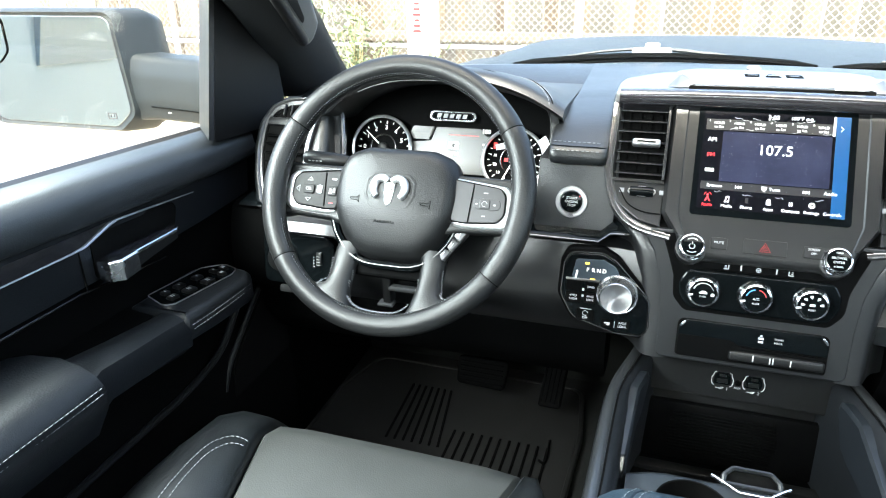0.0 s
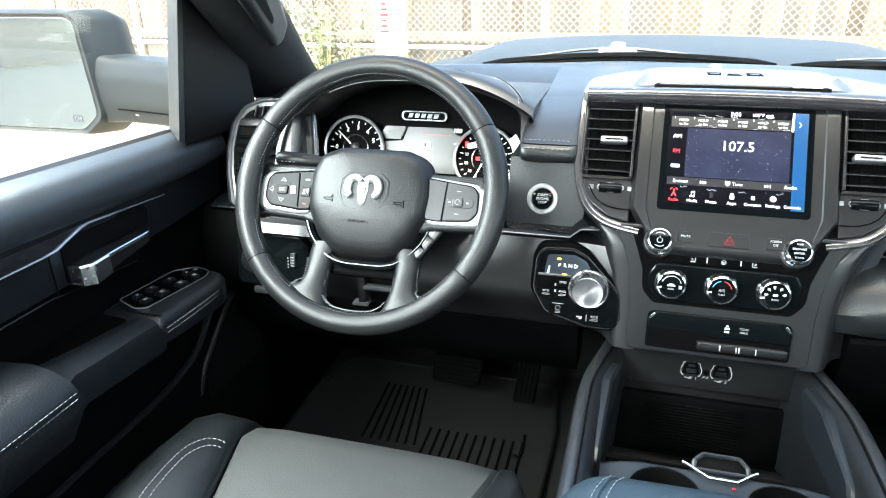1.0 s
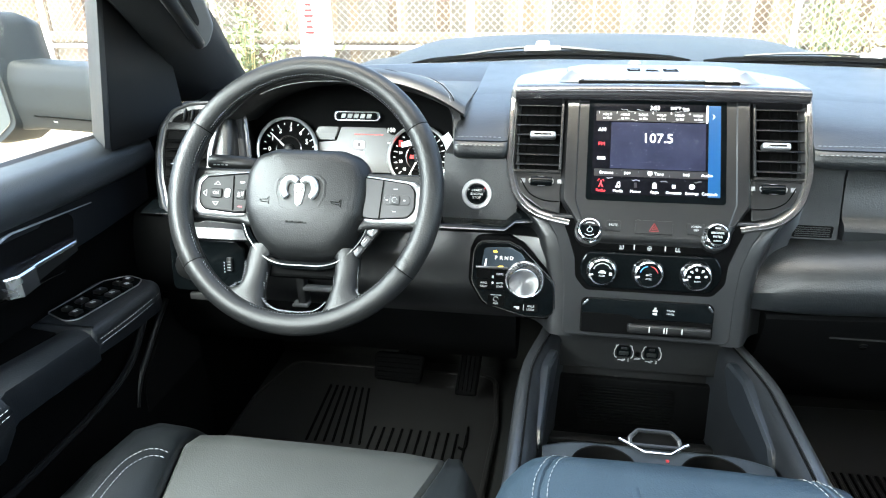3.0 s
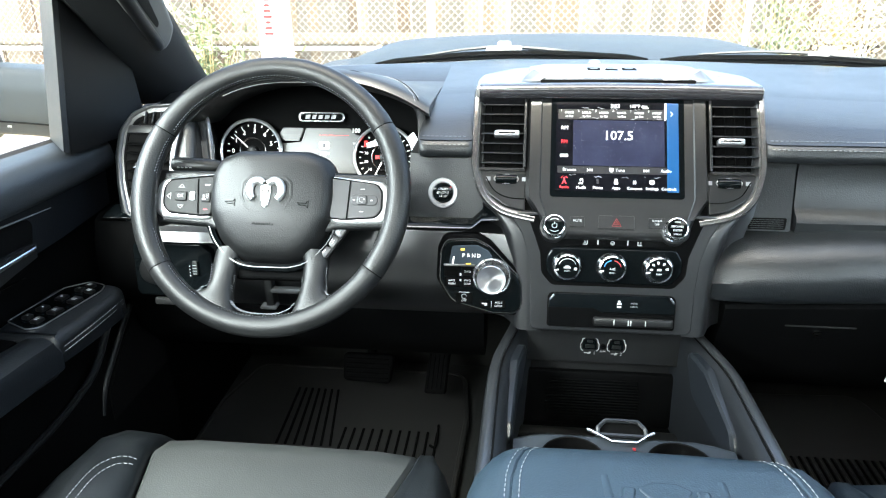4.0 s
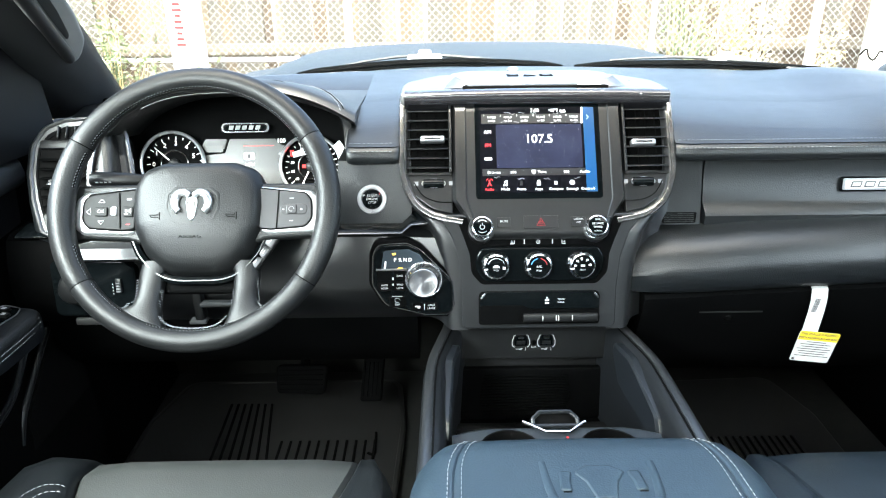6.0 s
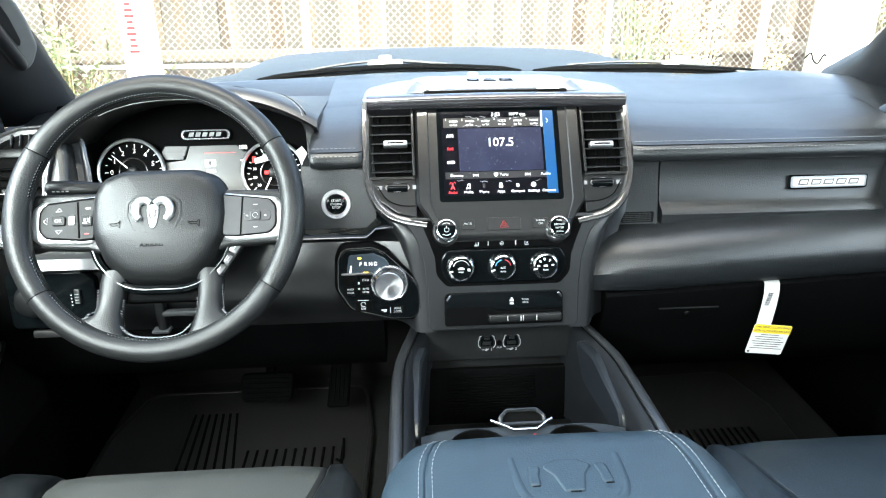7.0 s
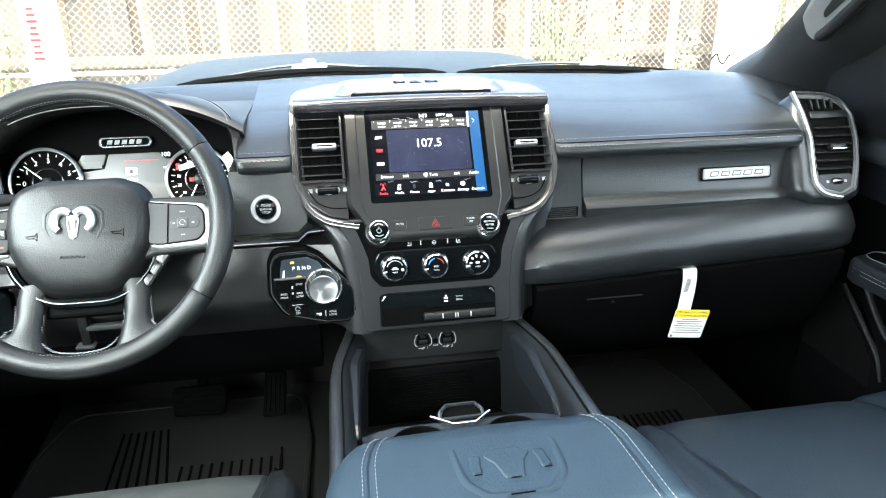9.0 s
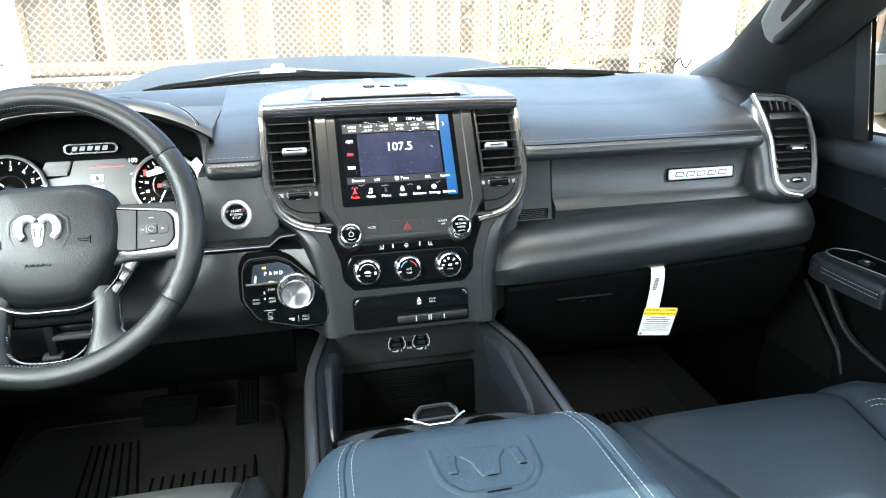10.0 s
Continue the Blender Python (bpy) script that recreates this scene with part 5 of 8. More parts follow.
# heater panel with three knobs
heater = thing("heater_controls", B @ Vector((0, 0, 0)), "gloss black heater panel with three chrome-rimmed knobs", "heater controls")
part("panel", plate(rounded([(0.086, 0.0315), (0.096, 0.015), (0.0945, -0.004), (0.082, -0.0205)], [0.010, 0.02, 0.02, 0.014], 5), 0.02, B, 0.0025, 3, lift=0.000), PIANO, heater)
strip = part("button_strip", plate(rounded([(0.084, 0.0500), (0.0795, 0.0330)], [0.003, 0.003], 3), 0.015, B, 0.0015, lift=0.0005), HARD, heater)
for x, m_ in ((-0.0405, -1), (0.0342, 1)):
    bars([(x + m_ * -0.0022, 0.0392, 0.0010, 0.0058), (x + m_ * 0.0008, 0.0366, 0.0056, 0.0012), (x + m_ * 0.0012, 0.0390, 0.0026, 0.0009), (x + m_ * 0.0016, 0.0408, 0.0020, 0.0008)], B @ pose(0, 0, 0.0006), GALV, strip, "seat_mark")
part("wheel_mark", tube([B @ Vector((-0.0030 + 0.0027 * math.cos(a), 0.0390 + 0.0027 * math.sin(a), 0.0007)) for a in (2 * math.pi * j / 18 for j in range(18))], 0.0004, 4, closed=True), GALV, strip)
bars([(-0.0030, 0.0390, 0.0048, 0.0008), (-0.0030, 0.0380, 0.0008, 0.0020)], B @ pose(0, 0, 0.0006), GALV, strip, "spoke_mark")
for x in (-0.0235, 0.0180):
    bars([(x, 0.0405, 0.0016, 0.0085)], B @ pose(0, 0, 0.0006), WHITE_MARK, strip, "lamp_mark")
for x, words in ((-0.0655, (("PUSH", 0.0034, 0, -0.0052),)), (-0.0028, (("A/C", 0.0050, 0, -0.0005), ("PUSH", 0.0034, 0, -0.0062))), (0.0612, (("PUSH", 0.0034, 0, -0.0058),))):
    F = B @ pose(x, 0.0045, 0.0)
    k = knob("heater_knob", F, 0.0196, 0.0125, words, heater)
    part("pointer", box(0.006, 0.0022, 0.001, F @ pose(-0.0150, -0.004, 0.0132, 0, 0, 12), 0), WHITE_MARK, k)
    if abs(x) < 0.01:
        for mt, a0, a1 in ((BLUE_MARK, 1.75, 2.9), (RED_MARK, 0.25, 1.4)):
            part("arc_mark", tube([F @ Vector((0.0118 * math.cos(a), 0.0118 * math.sin(a), 0.0127)) for a in np.linspace(a0, a1, 12)], 0.0007, 5), mt, k)
    elif x < 0:
        part("arc_mark", tube([F @ Vector((0.0125 * math.cos(a), 0.0125 * math.sin(a), 0.0127)) for a in np.linspace(0.3, 2.8, 14)], [0.0002 + 0.0006 * i / 13 for i in range(14)], 5), WHITE_MARK, k)
        bars([(0, -0.0005, 0.010, 0.0022), (0, 0.0012, 0.006, 0.0022), (0.0115, -0.002, 0.004, 0.004)], F @ pose(0, 0, 0.0125), WHITE_MARK, k, "car_mark")
    else:
        for a in (0.15, 0.95, 1.75, 2.4, 3.1):
            bars([(0.0112 * math.cos(a), 0.0112 * math.sin(a), 0.0032, 0.0028), (0.0090 * math.cos(a), 0.0090 * math.sin(a), 0.0014, 0.0014)], F @ pose(0, 0, 0.0125), WHITE_MARK, k, "airflow_mark")
        bars([(0, 0.0005, 0.006, 0.0030)], F @ pose(0, 0, 0.0125), GALV, k, "screen_mark")

# switch tray below
tray2 = thing("switch_tray", B @ Vector((0, -0.06, 0)), "gloss black drop-down door above a bank of toggle switches", "switch panel")
part("recess", plate(rounded([(0.0905, -0.0360), (0.0905, -0.0865)], [0.008, 0.004], 4), 0.006, B, 0.0008, lift=0.0), GROOVE, tray2)
part("gloss_door", plate(rounded([(0.080, -0.0352), (0.0895, -0.0470), (0.0895, -0.0620)], [0.004, 0.004, 0.002], 3), 0.006, B, 0.0012, lift=0.0035), PIANO, tray2)
# Small chrome bars stand in for reflections at the gloss door's corners.
for s in (-1, 1):
    part("corner_reflection", box(0.0034, 0.0100, 0.002, B @ pose(s * 0.0845, -0.0415, 0.0042, 0, 0, s * 40), 0.0005, 1), CHROME, tray2)
part("blank_panel", plate(rpoly([(-0.0890, -0.0855), (0.0890, -0.0855), (0.0890, -0.0640), (-0.010, -0.0640), (-0.024, -0.0560), (-0.0890, -0.0560)], 0.003, 3), 0.006, B, 0.001, lift=0.0042), HARD, tray2)
bank = part("toggle_bank", box(0.112, 0.0125, 0.010, B @ pose(0.0310, -0.0745, 0.006), 0.003, 3), PLASTIC, tray2)
for x in (0.004, 0.0240, 0.0275, 0.0480):
    part("toggle_mark", box(0.0016, 0.0085, 0.0012, B @ pose(x, -0.0745, 0.0112), 0.0006, 1), WHITE_MARK, bank)
bars([(0.0110, -0.0485, 0.0065, 0.0030), (0.0110, -0.0450, 0.0030, 0.0026), (0.0110, -0.0530, 0.0060, 0.0028)], B @ pose(0, 0, 0.0036), WHITE_MARK, tray2, "traction_mark")
lettering("TOW/", 0.0040, B @ pose(0.0320, -0.0475, 0.0036), WHITE_MARK, tray2, "word")
lettering("HAUL", 0.0040, B @ pose(0.0320, -0.0520, 0.0036), WHITE_MARK, tray2, "word")

# USB panel
U = tilted((0, 0.617, 0.520), 8)
usb = thing("usb_panel", U.translation, "black panel with two USB ports and an aux socket", "socket panel")
part("panel", plate(rounded([(0.128, 0.032), (0.1245, -0.030)], [0.004, 0.006], 4), 0.02, U, 0.003, 2, lift=0.0), PLASTIC, usb)
for x, n_ in ((-0.020, "1"), (0.0205, "2")):
    port = part("port", plate(rpoly([(x - 0.0105, -0.0055), (x + 0.0105, -0.0055), (x + 0.0105, 0.006), (x + 0.0075, 0.012), (x - 0.0075, 0.012), (x - 0.0105, 0.006)], 0.002, 3), 0.003, U, 0.0006, lift=0.0018), PIANO, usb)
    for s in (-1, 1):
        part("bracket_mark", tube([U @ Vector((x + s * q, y, 0.0022)) for q, y in ((0.0085, 0.0130), (0.0112, 0.0120), (0.0122, 0.007), (0.0140, 0.004), (0.0140, -0.002), (0.0125, -0.006), (0.0100, -0.0075))], 0.0007, 5), WHITE_MARK, port)
    part("slot", box(0.014, 0.006, 0.001, U @ pose(x, 0.0, 0.0022), 0.0004, 1), GREY, port)
    part("slot", box(0.009, 0.0035, 0.001, U @ pose(x, 0.0082, 0.0022), 0.0012, 1), GREY, port)
    lettering(n_, 0.0068, U @ pose(x + 0.0075, -0.0118, 0.0006), WHITE_MARK, port, "numeral")
    bars([(x - 0.003, -0.0118, 0.010, 0.0009), (x + 0.001, -0.0105, 0.004, 0.0009), (x - 0.001, -0.0131, 0.004, 0.0009)], U @ pose(0, 0, 0.0004), WHITE_MARK, port, "usb_mark")
part("aux_socket", lathe([(0.0042, 0), (0.0042, 0.0016), (0.003, 0.0018), (0.0022, 0.0005), (0.0005, 0.0005)], U @ pose(0.0005, -0.0005, 0), 18), HARD, usb)
lettering("AUX", 0.0042, U @ pose(0.0005, -0.0085, 0.0004), WHITE_MARK, usb, "word")

# ---- gear selector ----
G = tilted((-0.2, 0.599, 0.665), 10)
gears = thing("gear_selector", G.translation, "rotary gear selector with brushed dial on gloss panel", "gear selector")
outline = rpoly([(-0.040, 0.033), (0.004, 0.035), (0.022, 0.026), (0.070, -0.022), (0.073, -0.066), (0.062, -0.076), (0.030, -0.076), (-0.030, -0.060), (-0.049, -0.028), (-0.047, 0.016)], [0.020, 0.014, 0.016, 0.024, 0.018, 0.014, 0.020, 0.024, 0.020, 0.020], 6)
part("rim", plate([Vector(((p.x - 0.012) * 1.10 + 0.012, (p.y + 0.02) * 1.10 - 0.02)) for p in outline], 0.02, G, 0.006, 3, lift=0.0), HARD, gears)
part("gloss_panel", plate(outline, 0.01, G, 0.003, 3, lift=0.004), PIANO, gears)
part("rim_line", sweep(outline, [(-0.0008, 0), (-0.0008, 0.001), (0.0008, 0.001), (0.0008, 0)], G @ pose(0, 0, 0.0028)), DARKCHROME, gears)
# Blue-grey colour and faint glow carry a reflection on the window.
GEAR_SCREEN = material("reflecting_gear_window", (0.025, 0.033, 0.042), 0.15, glow=0.05, vary=0.3, mottle=20)
part("window", plate(rpoly([(-0.036, -0.006), (-0.031, 0.024), (0.006, 0.026), (0.022, 0.018), (0.030, 0.006), (0.010, -0.004)], 0.005, 4), 0.003, G, 0.0005, lift=0.0048), GEAR_SCREEN, gears, "gear window with a blue-grey reflection in its colour")
for ch, x in (("P", -0.0142), ("R", -0.0068), ("N", 0.0006), ("D", 0.0080)):
    lettering(ch, 0.0076, G @ pose(x, 0.0098, 0.0050), LIT, gears, "letter")
part("park_lamp", plate(rpoly([(-0.0185, 0.0175), (-0.0125, 0.0175), (-0.0125, 0.0203), (-0.0185, 0.0203)], 0.0015, 3), 0.0004, G, 0, lift=0.0054), LIT_AMBER, gears)
part("range_lamp", plate(rpoly([(-0.0105, -0.0040), (-0.0035, -0.0040), (-0.0035, -0.0018), (-0.0105, -0.0018)], 0.001, 3), 0.0004, G, 0, lift=0.0054), LIT_AMBER, gears)
# White plate laid on as a glint in the window.
part("painted_glint", plate(rpoly([(-0.0315, -0.004), (-0.0285, -0.004), (-0.0270, 0.008), (-0.0295, 0.008)], 0.001, 2), 0.0003, G, 0, lift=0.0052), PLAIN_WHITE, gears)
part("silver_lip", box(0.046, 0.0034, 0.003, G @ pose(-0.020, -0.0048, 0.0058), 0.001), PEWTER, gears)
KF = G @ pose(0.0275, -0.0200, 0.004)
dialk = part("selector_dial", lathe([(0.0262, -0.003), (0.0262, 0.004), (0.0250, 0.006), (0.0246, 0.007), (0.0218, 0.0196), (0.0206, 0.0216)], KF, 56), HORSESHOE, gears, "brushed aluminium dial")
part("dial_ring", lathe([(0.0280, -0.003), (0.0280, 0.0030), (0.0272, 0.0042), (0.0256, 0.0038)], KF, 56), CHROME, dialk)
cap = part("dial_cap", lathe([(0.0207, 0.0215), (0.0200, 0.0224), (0.0186, 0.0219), (0.001, 0.0223)], KF, 64), SPUN, dialk, "spun aluminium cap")
cap.data.transform((Matrix.Translation(-KF.translation) @ KF).to_3x3().to_4x4().inverted() @ Matrix.Translation(-KF.translation))
cap.matrix_basis = KF
bm = bmesh.new()
for j in range(48):
    box(0.0005, 0.0009, 0.012, KF @ pose(0, 0, 0, 0, 0, j * 7.5) @ pose(0.0234, 0, 0.0128, 0, -12.6), 0, bm=bm)
part("knurling", bm, HORSESHOE, dialk, smooth=False)
for x, y, w, h, txt in ((-0.031, -0.0145, 0.022, 0.015, ()), (-0.031, -0.0310, 0.022, 0.015, ("4WD", "HIGH")), (-0.0080, -0.0145, 0.017, 0.014, ("2WD",)), (-0.0080, -0.0305, 0.017, 0.015, ("4WD", "LOW")), (-0.0126, -0.0550, 0.025, 0.017, ("OFF",)), (0.0180, -0.0630, 0.016, 0.012, ()), (0.0385, -0.0625, 0.020, 0.012, ("AXLE", "LOCK"))):
    b = part("button", plate(rpoly([(x - w / 2, y - h / 2), (x + w / 2, y - h / 2), (x + w / 2, y + h / 2), (x - w / 2, y + h / 2)], 0.0015, 2), 0.003, G, 0.0006, lift=0.0052), HARD, gears)
    for i, t in enumerate(txt):
        lettering(t, 0.0044, G @ pose(x, y + (0.0024 if len(txt) == 2 and i == 0 else -0.0026 if len(txt) == 2 else (-0.004 if t == "OFF" else 0)), 0.0054), WHITE_MARK, b, "word")
    if txt == ("OFF",):
        part("stop_mark", tube([G @ Vector((x + 0.0035 * math.cos(a), y + 0.0028 + 0.0035 * math.sin(a), 0.0056)) for a in np.linspace(0, 5.4, 14)], 0.00035, 4), WHITE_MARK, b)
        bars([(x, y + 0.0065 + 0.0025, 0.016, 0.0006)], G @ pose(0, 0, 0.0052), GALV, b, "lamp_line")
bars([(-0.0182, -0.0190, 0.0022, 0.0040), (-0.0182, -0.0280, 0.0024, 0.0030)], G @ pose(0, 0, 0.0044), WHITE_MARK, gears, "neutral_mark")
bars([(0.0180, -0.0622, 0.008, 0.0018), (0.0195, -0.0645, 0.004, 0.0018), (0.0278, -0.0628, 0.0008, 0.0095)], G @ pose(0, 0, 0.0054), WHITE_MARK, gears, "descent_mark")


# ---- steering wheel ----
wheel = thing("steering_wheel", (-0.472, 0.534, 0.784), "black leather steering wheel with grey cross-stitching", "steering wheel")
W = tilted((-0.472, 0.534, 0.784), 30.8)
RIM, RT = 0.1772, 0.0148


def rim_point(a, b, r=None):
    side = abs(math.cos(a)) ** 3
    rr = (r or RT) * (1.0 + 0.10 * side)
    return W @ Vector((math.cos(a) * (RIM + rr * math.cos(b)), math.sin(a) * (RIM + rr * math.cos(b)), rr * 1.05 * math.sin(b)))


GRIP = material("perforated_leather", (0.0085, 0.0090, 0.0090), 0.42, bump=0.45, scale=420, kind="leather", vary=0.12)
for i, (a0, a1) in enumerate(((31.5, 151), (151, 216), (216, 326), (326, 391.5))):
    n = max(10, int((a1 - a0) / 3))
    rings = [[rim_point(radians(a), 2 * math.pi * j / 24, RT * (0.975 if k in (0, n) else 1.0)) for j in range(24)] for k, a in enumerate([a0, *np.linspace(a0 + 0.5, a1 - 0.5, n - 1), a1])]
    part("rim_section", loft(rings, caps=False), WHEEL_LEATHER if i in (0, 2) else GRIP, wheel, "smooth leather rim" if i in (0, 2) else "perforated leather grip")
for a in (31.5, 151, 216, 326):
    part("rim_seam", tube([rim_point(radians(a), 2 * math.pi * j / 24, RT * 0.972) for j in range(24)], 0.0008, 5, closed=True), GROOVE, wheel)
# a sunken seam round the inside of the rim, laced with cross-stitch
seam, lace = bmesh.new(), bmesh.new()
for a0, a1 in ((33, 149), (153, 171), (198, 214), (218, 238), (250, 290), (302, 324), (328, 342), (8, 30)):
    n = int((a1 - a0) / 1.5)
    tube([rim_point(radians(a), 2.74, RT * 1.0) for a in np.linspace(a0, a1, n)], 0.0011, 5, bm=seam)
    for k in range(n):
        a = radians(a0 + (a1 - a0) * k / n)
        d = radians((a1 - a0) / n)
        p, q, r_ = rim_point(a, 2.86, RT * 1.02), rim_point(a + d * 0.6, 2.62, RT * 1.02), rim_point(a + d, 2.86, RT * 1.02)
        tube([p, q], 0.00050, 4, bm=lace)
        tube([q, r_], 0.00022, 4, bm=lace)
part("rim_lacing_seam", seam, GROOVE, wheel)
tagged(part("cross_stitch", lace, STITCH, wheel, "grey cross-stitch thread"), kind="stuff")

# airbag cover: a domed shield with a falling chin
hub = rounded([(0.048, 0.0635), (0.077, 0.0535), (0.0885, 0.030), (0.0905, 0.0), (0.0865, -0.030), (0.072, -0.062), (0.050, -0.084), (0.028, -0.0905)], [0.03, 0.022, 0.03, 0.05, 0.05, 0.04, 0.03, 0.04], 5)
HC = Vector((0, -0.008))


def hub_z(x, y, k):
    """The cover's face: nearly flat above, falling away below the middle."""
    return 0.011 - 0.020 * max(0.0, (-y - 0.020) / 0.07) ** 1.5 - 0.010 * (x / 0.09) ** 2 - 0.004 * max(0.0, y / 0.06) ** 2 - 0.020 * max(0.0, (k - 0.80) / 0.20) ** 2.2


rings = [[W @ Vector((HC.x + (p.x - HC.x) * k, HC.y + (p.y - HC.y) * k, z)) for p in hub] for k, z in ((0.96, -0.050), (1.0, -0.036))]
for k in (1.0, 0.985, 0.96, 0.92, 0.87, 0.80, 0.70, 0.58, 0.45, 0.30, 0.15, 0.03):
    rings.append([W @ Vector((HC.x + (p.x - HC.x) * k, HC.y + (p.y - HC.y) * k, hub_z((p.x - HC.x) * k, HC.y + (p.y - HC.y) * k, k))) for p in hub])
part("airbag_cover", loft(rings), WHEEL_LEATHER, wheel, "domed black airbag cover", angle=60)
part("hub_back", plate([p * 0.90 for p in hub], 0.05, W, 0.01, 2, lift=-0.044), PLASTIC, wheel)
# emblem well and a plain chrome emblem: two curled arms and a wedge
E_ = W @ pose(-0.0005, 0.001, 0.0096) @ Matrix.Diagonal((0.90, 0.84, 0.9, 1))
well = rounded([(0.026, 0.026), (0.037, 0.016), (0.038, -0.006), (0.030, -0.026), (0.016, -0.031)], [0.008, 0.008, 0.012, 0.010, 0.006], 4)
part("emblem_well", sweep(well, [(-0.004, -0.002), (-0.0018, 0.0006), (0.0006, 0.0008), (0.004, -0.001)], E_), WHEEL_LEATHER, wheel)
emblem = part("emblem", plate(rpoly([(-0.008, 0.012), (0.008, 0.012), (0.0085, 0.002), (0.0050, -0.022), (0.0, -0.027), (-0.0050, -0.022), (-0.0085, 0.002)], 0.002, 3), 0.004, E_, 0.002, 2, lift=0.0040), TRIM, wheel, "plain chrome emblem")
for s in (-1, 1):
    arm_ = smooth_path([Vector((s * x, y, 0.003)) for x, y in ((0.003, 0.013), (0.011, 0.0180), (0.020, 0.0150), (0.0245, 0.005), (0.0230, -0.006), (0.0185, -0.012))], 5)
    part("emblem_arm", tube([E_ @ p for p in arm_], [0.0046 + 0.0010 * math.sin(math.pi * i / (len(arm_) - 1)) for i in range(len(arm_))], 10), TRIM, emblem)
    part("emblem_facet", plate([(s * 0.0035, 0.004), (s * 0.0065, 0.003), (s * 0.0035, -0.016), (s * 0.0020, -0.010)], 0.001, E_, 0, lift=0.0044), DARKCHROME, emblem)
lettering("AIRBAG", 0.0072, W @ pose(-0.003, -0.0415, hub_z(0, -0.0415, 0.5) + 0.0001, -8), HARD, wheel, "word", wide=1.2)
for s in (-1, 1):
    x = s * 0.0500
    part("horn_mark", tube([W @ Vector((x + q, -0.0125 + y, hub_z(x + q, -0.0125 + y, 0.6) + 0.0004)) for q, y in ((-0.007, 0.0), (0.004, 0.0), (0.007, 0.0035), (0.007, -0.0065), (0.004, -0.003), (-0.004, -0.003), (-0.006, -0.001))], 0.0006, 4), HARD, wheel)

# bezel: a slim bright line in a dark gutter below the cover, from pod to pod
line = smooth_path([Vector((x, y)) for x, y in ((-0.096, -0.033), (-0.0895, -0.040), (-0.079, -0.062), (-0.058, -0.0845), (-0.034, -0.0955), (0.0, -0.097), (0.034, -0.0955), (0.058, -0.0845), (0.079, -0.062), (0.0895, -0.040), (0.096, -0.033))], 6)
part("bezel", sweep(line, [(-0.006, -0.040), (-0.005, -0.020), (0.000, -0.0175), (0.0045, -0.020), (0.008, -0.040)], W, closed=False), PIANO, wheel)
part("bezel_line", sweep(line, [(-0.0009, -0.020), (-0.0006, -0.0158), (0.0006, -0.0158), (0.0009, -0.020)], W, closed=False), PEWTER, wheel, "thin satin grey line")


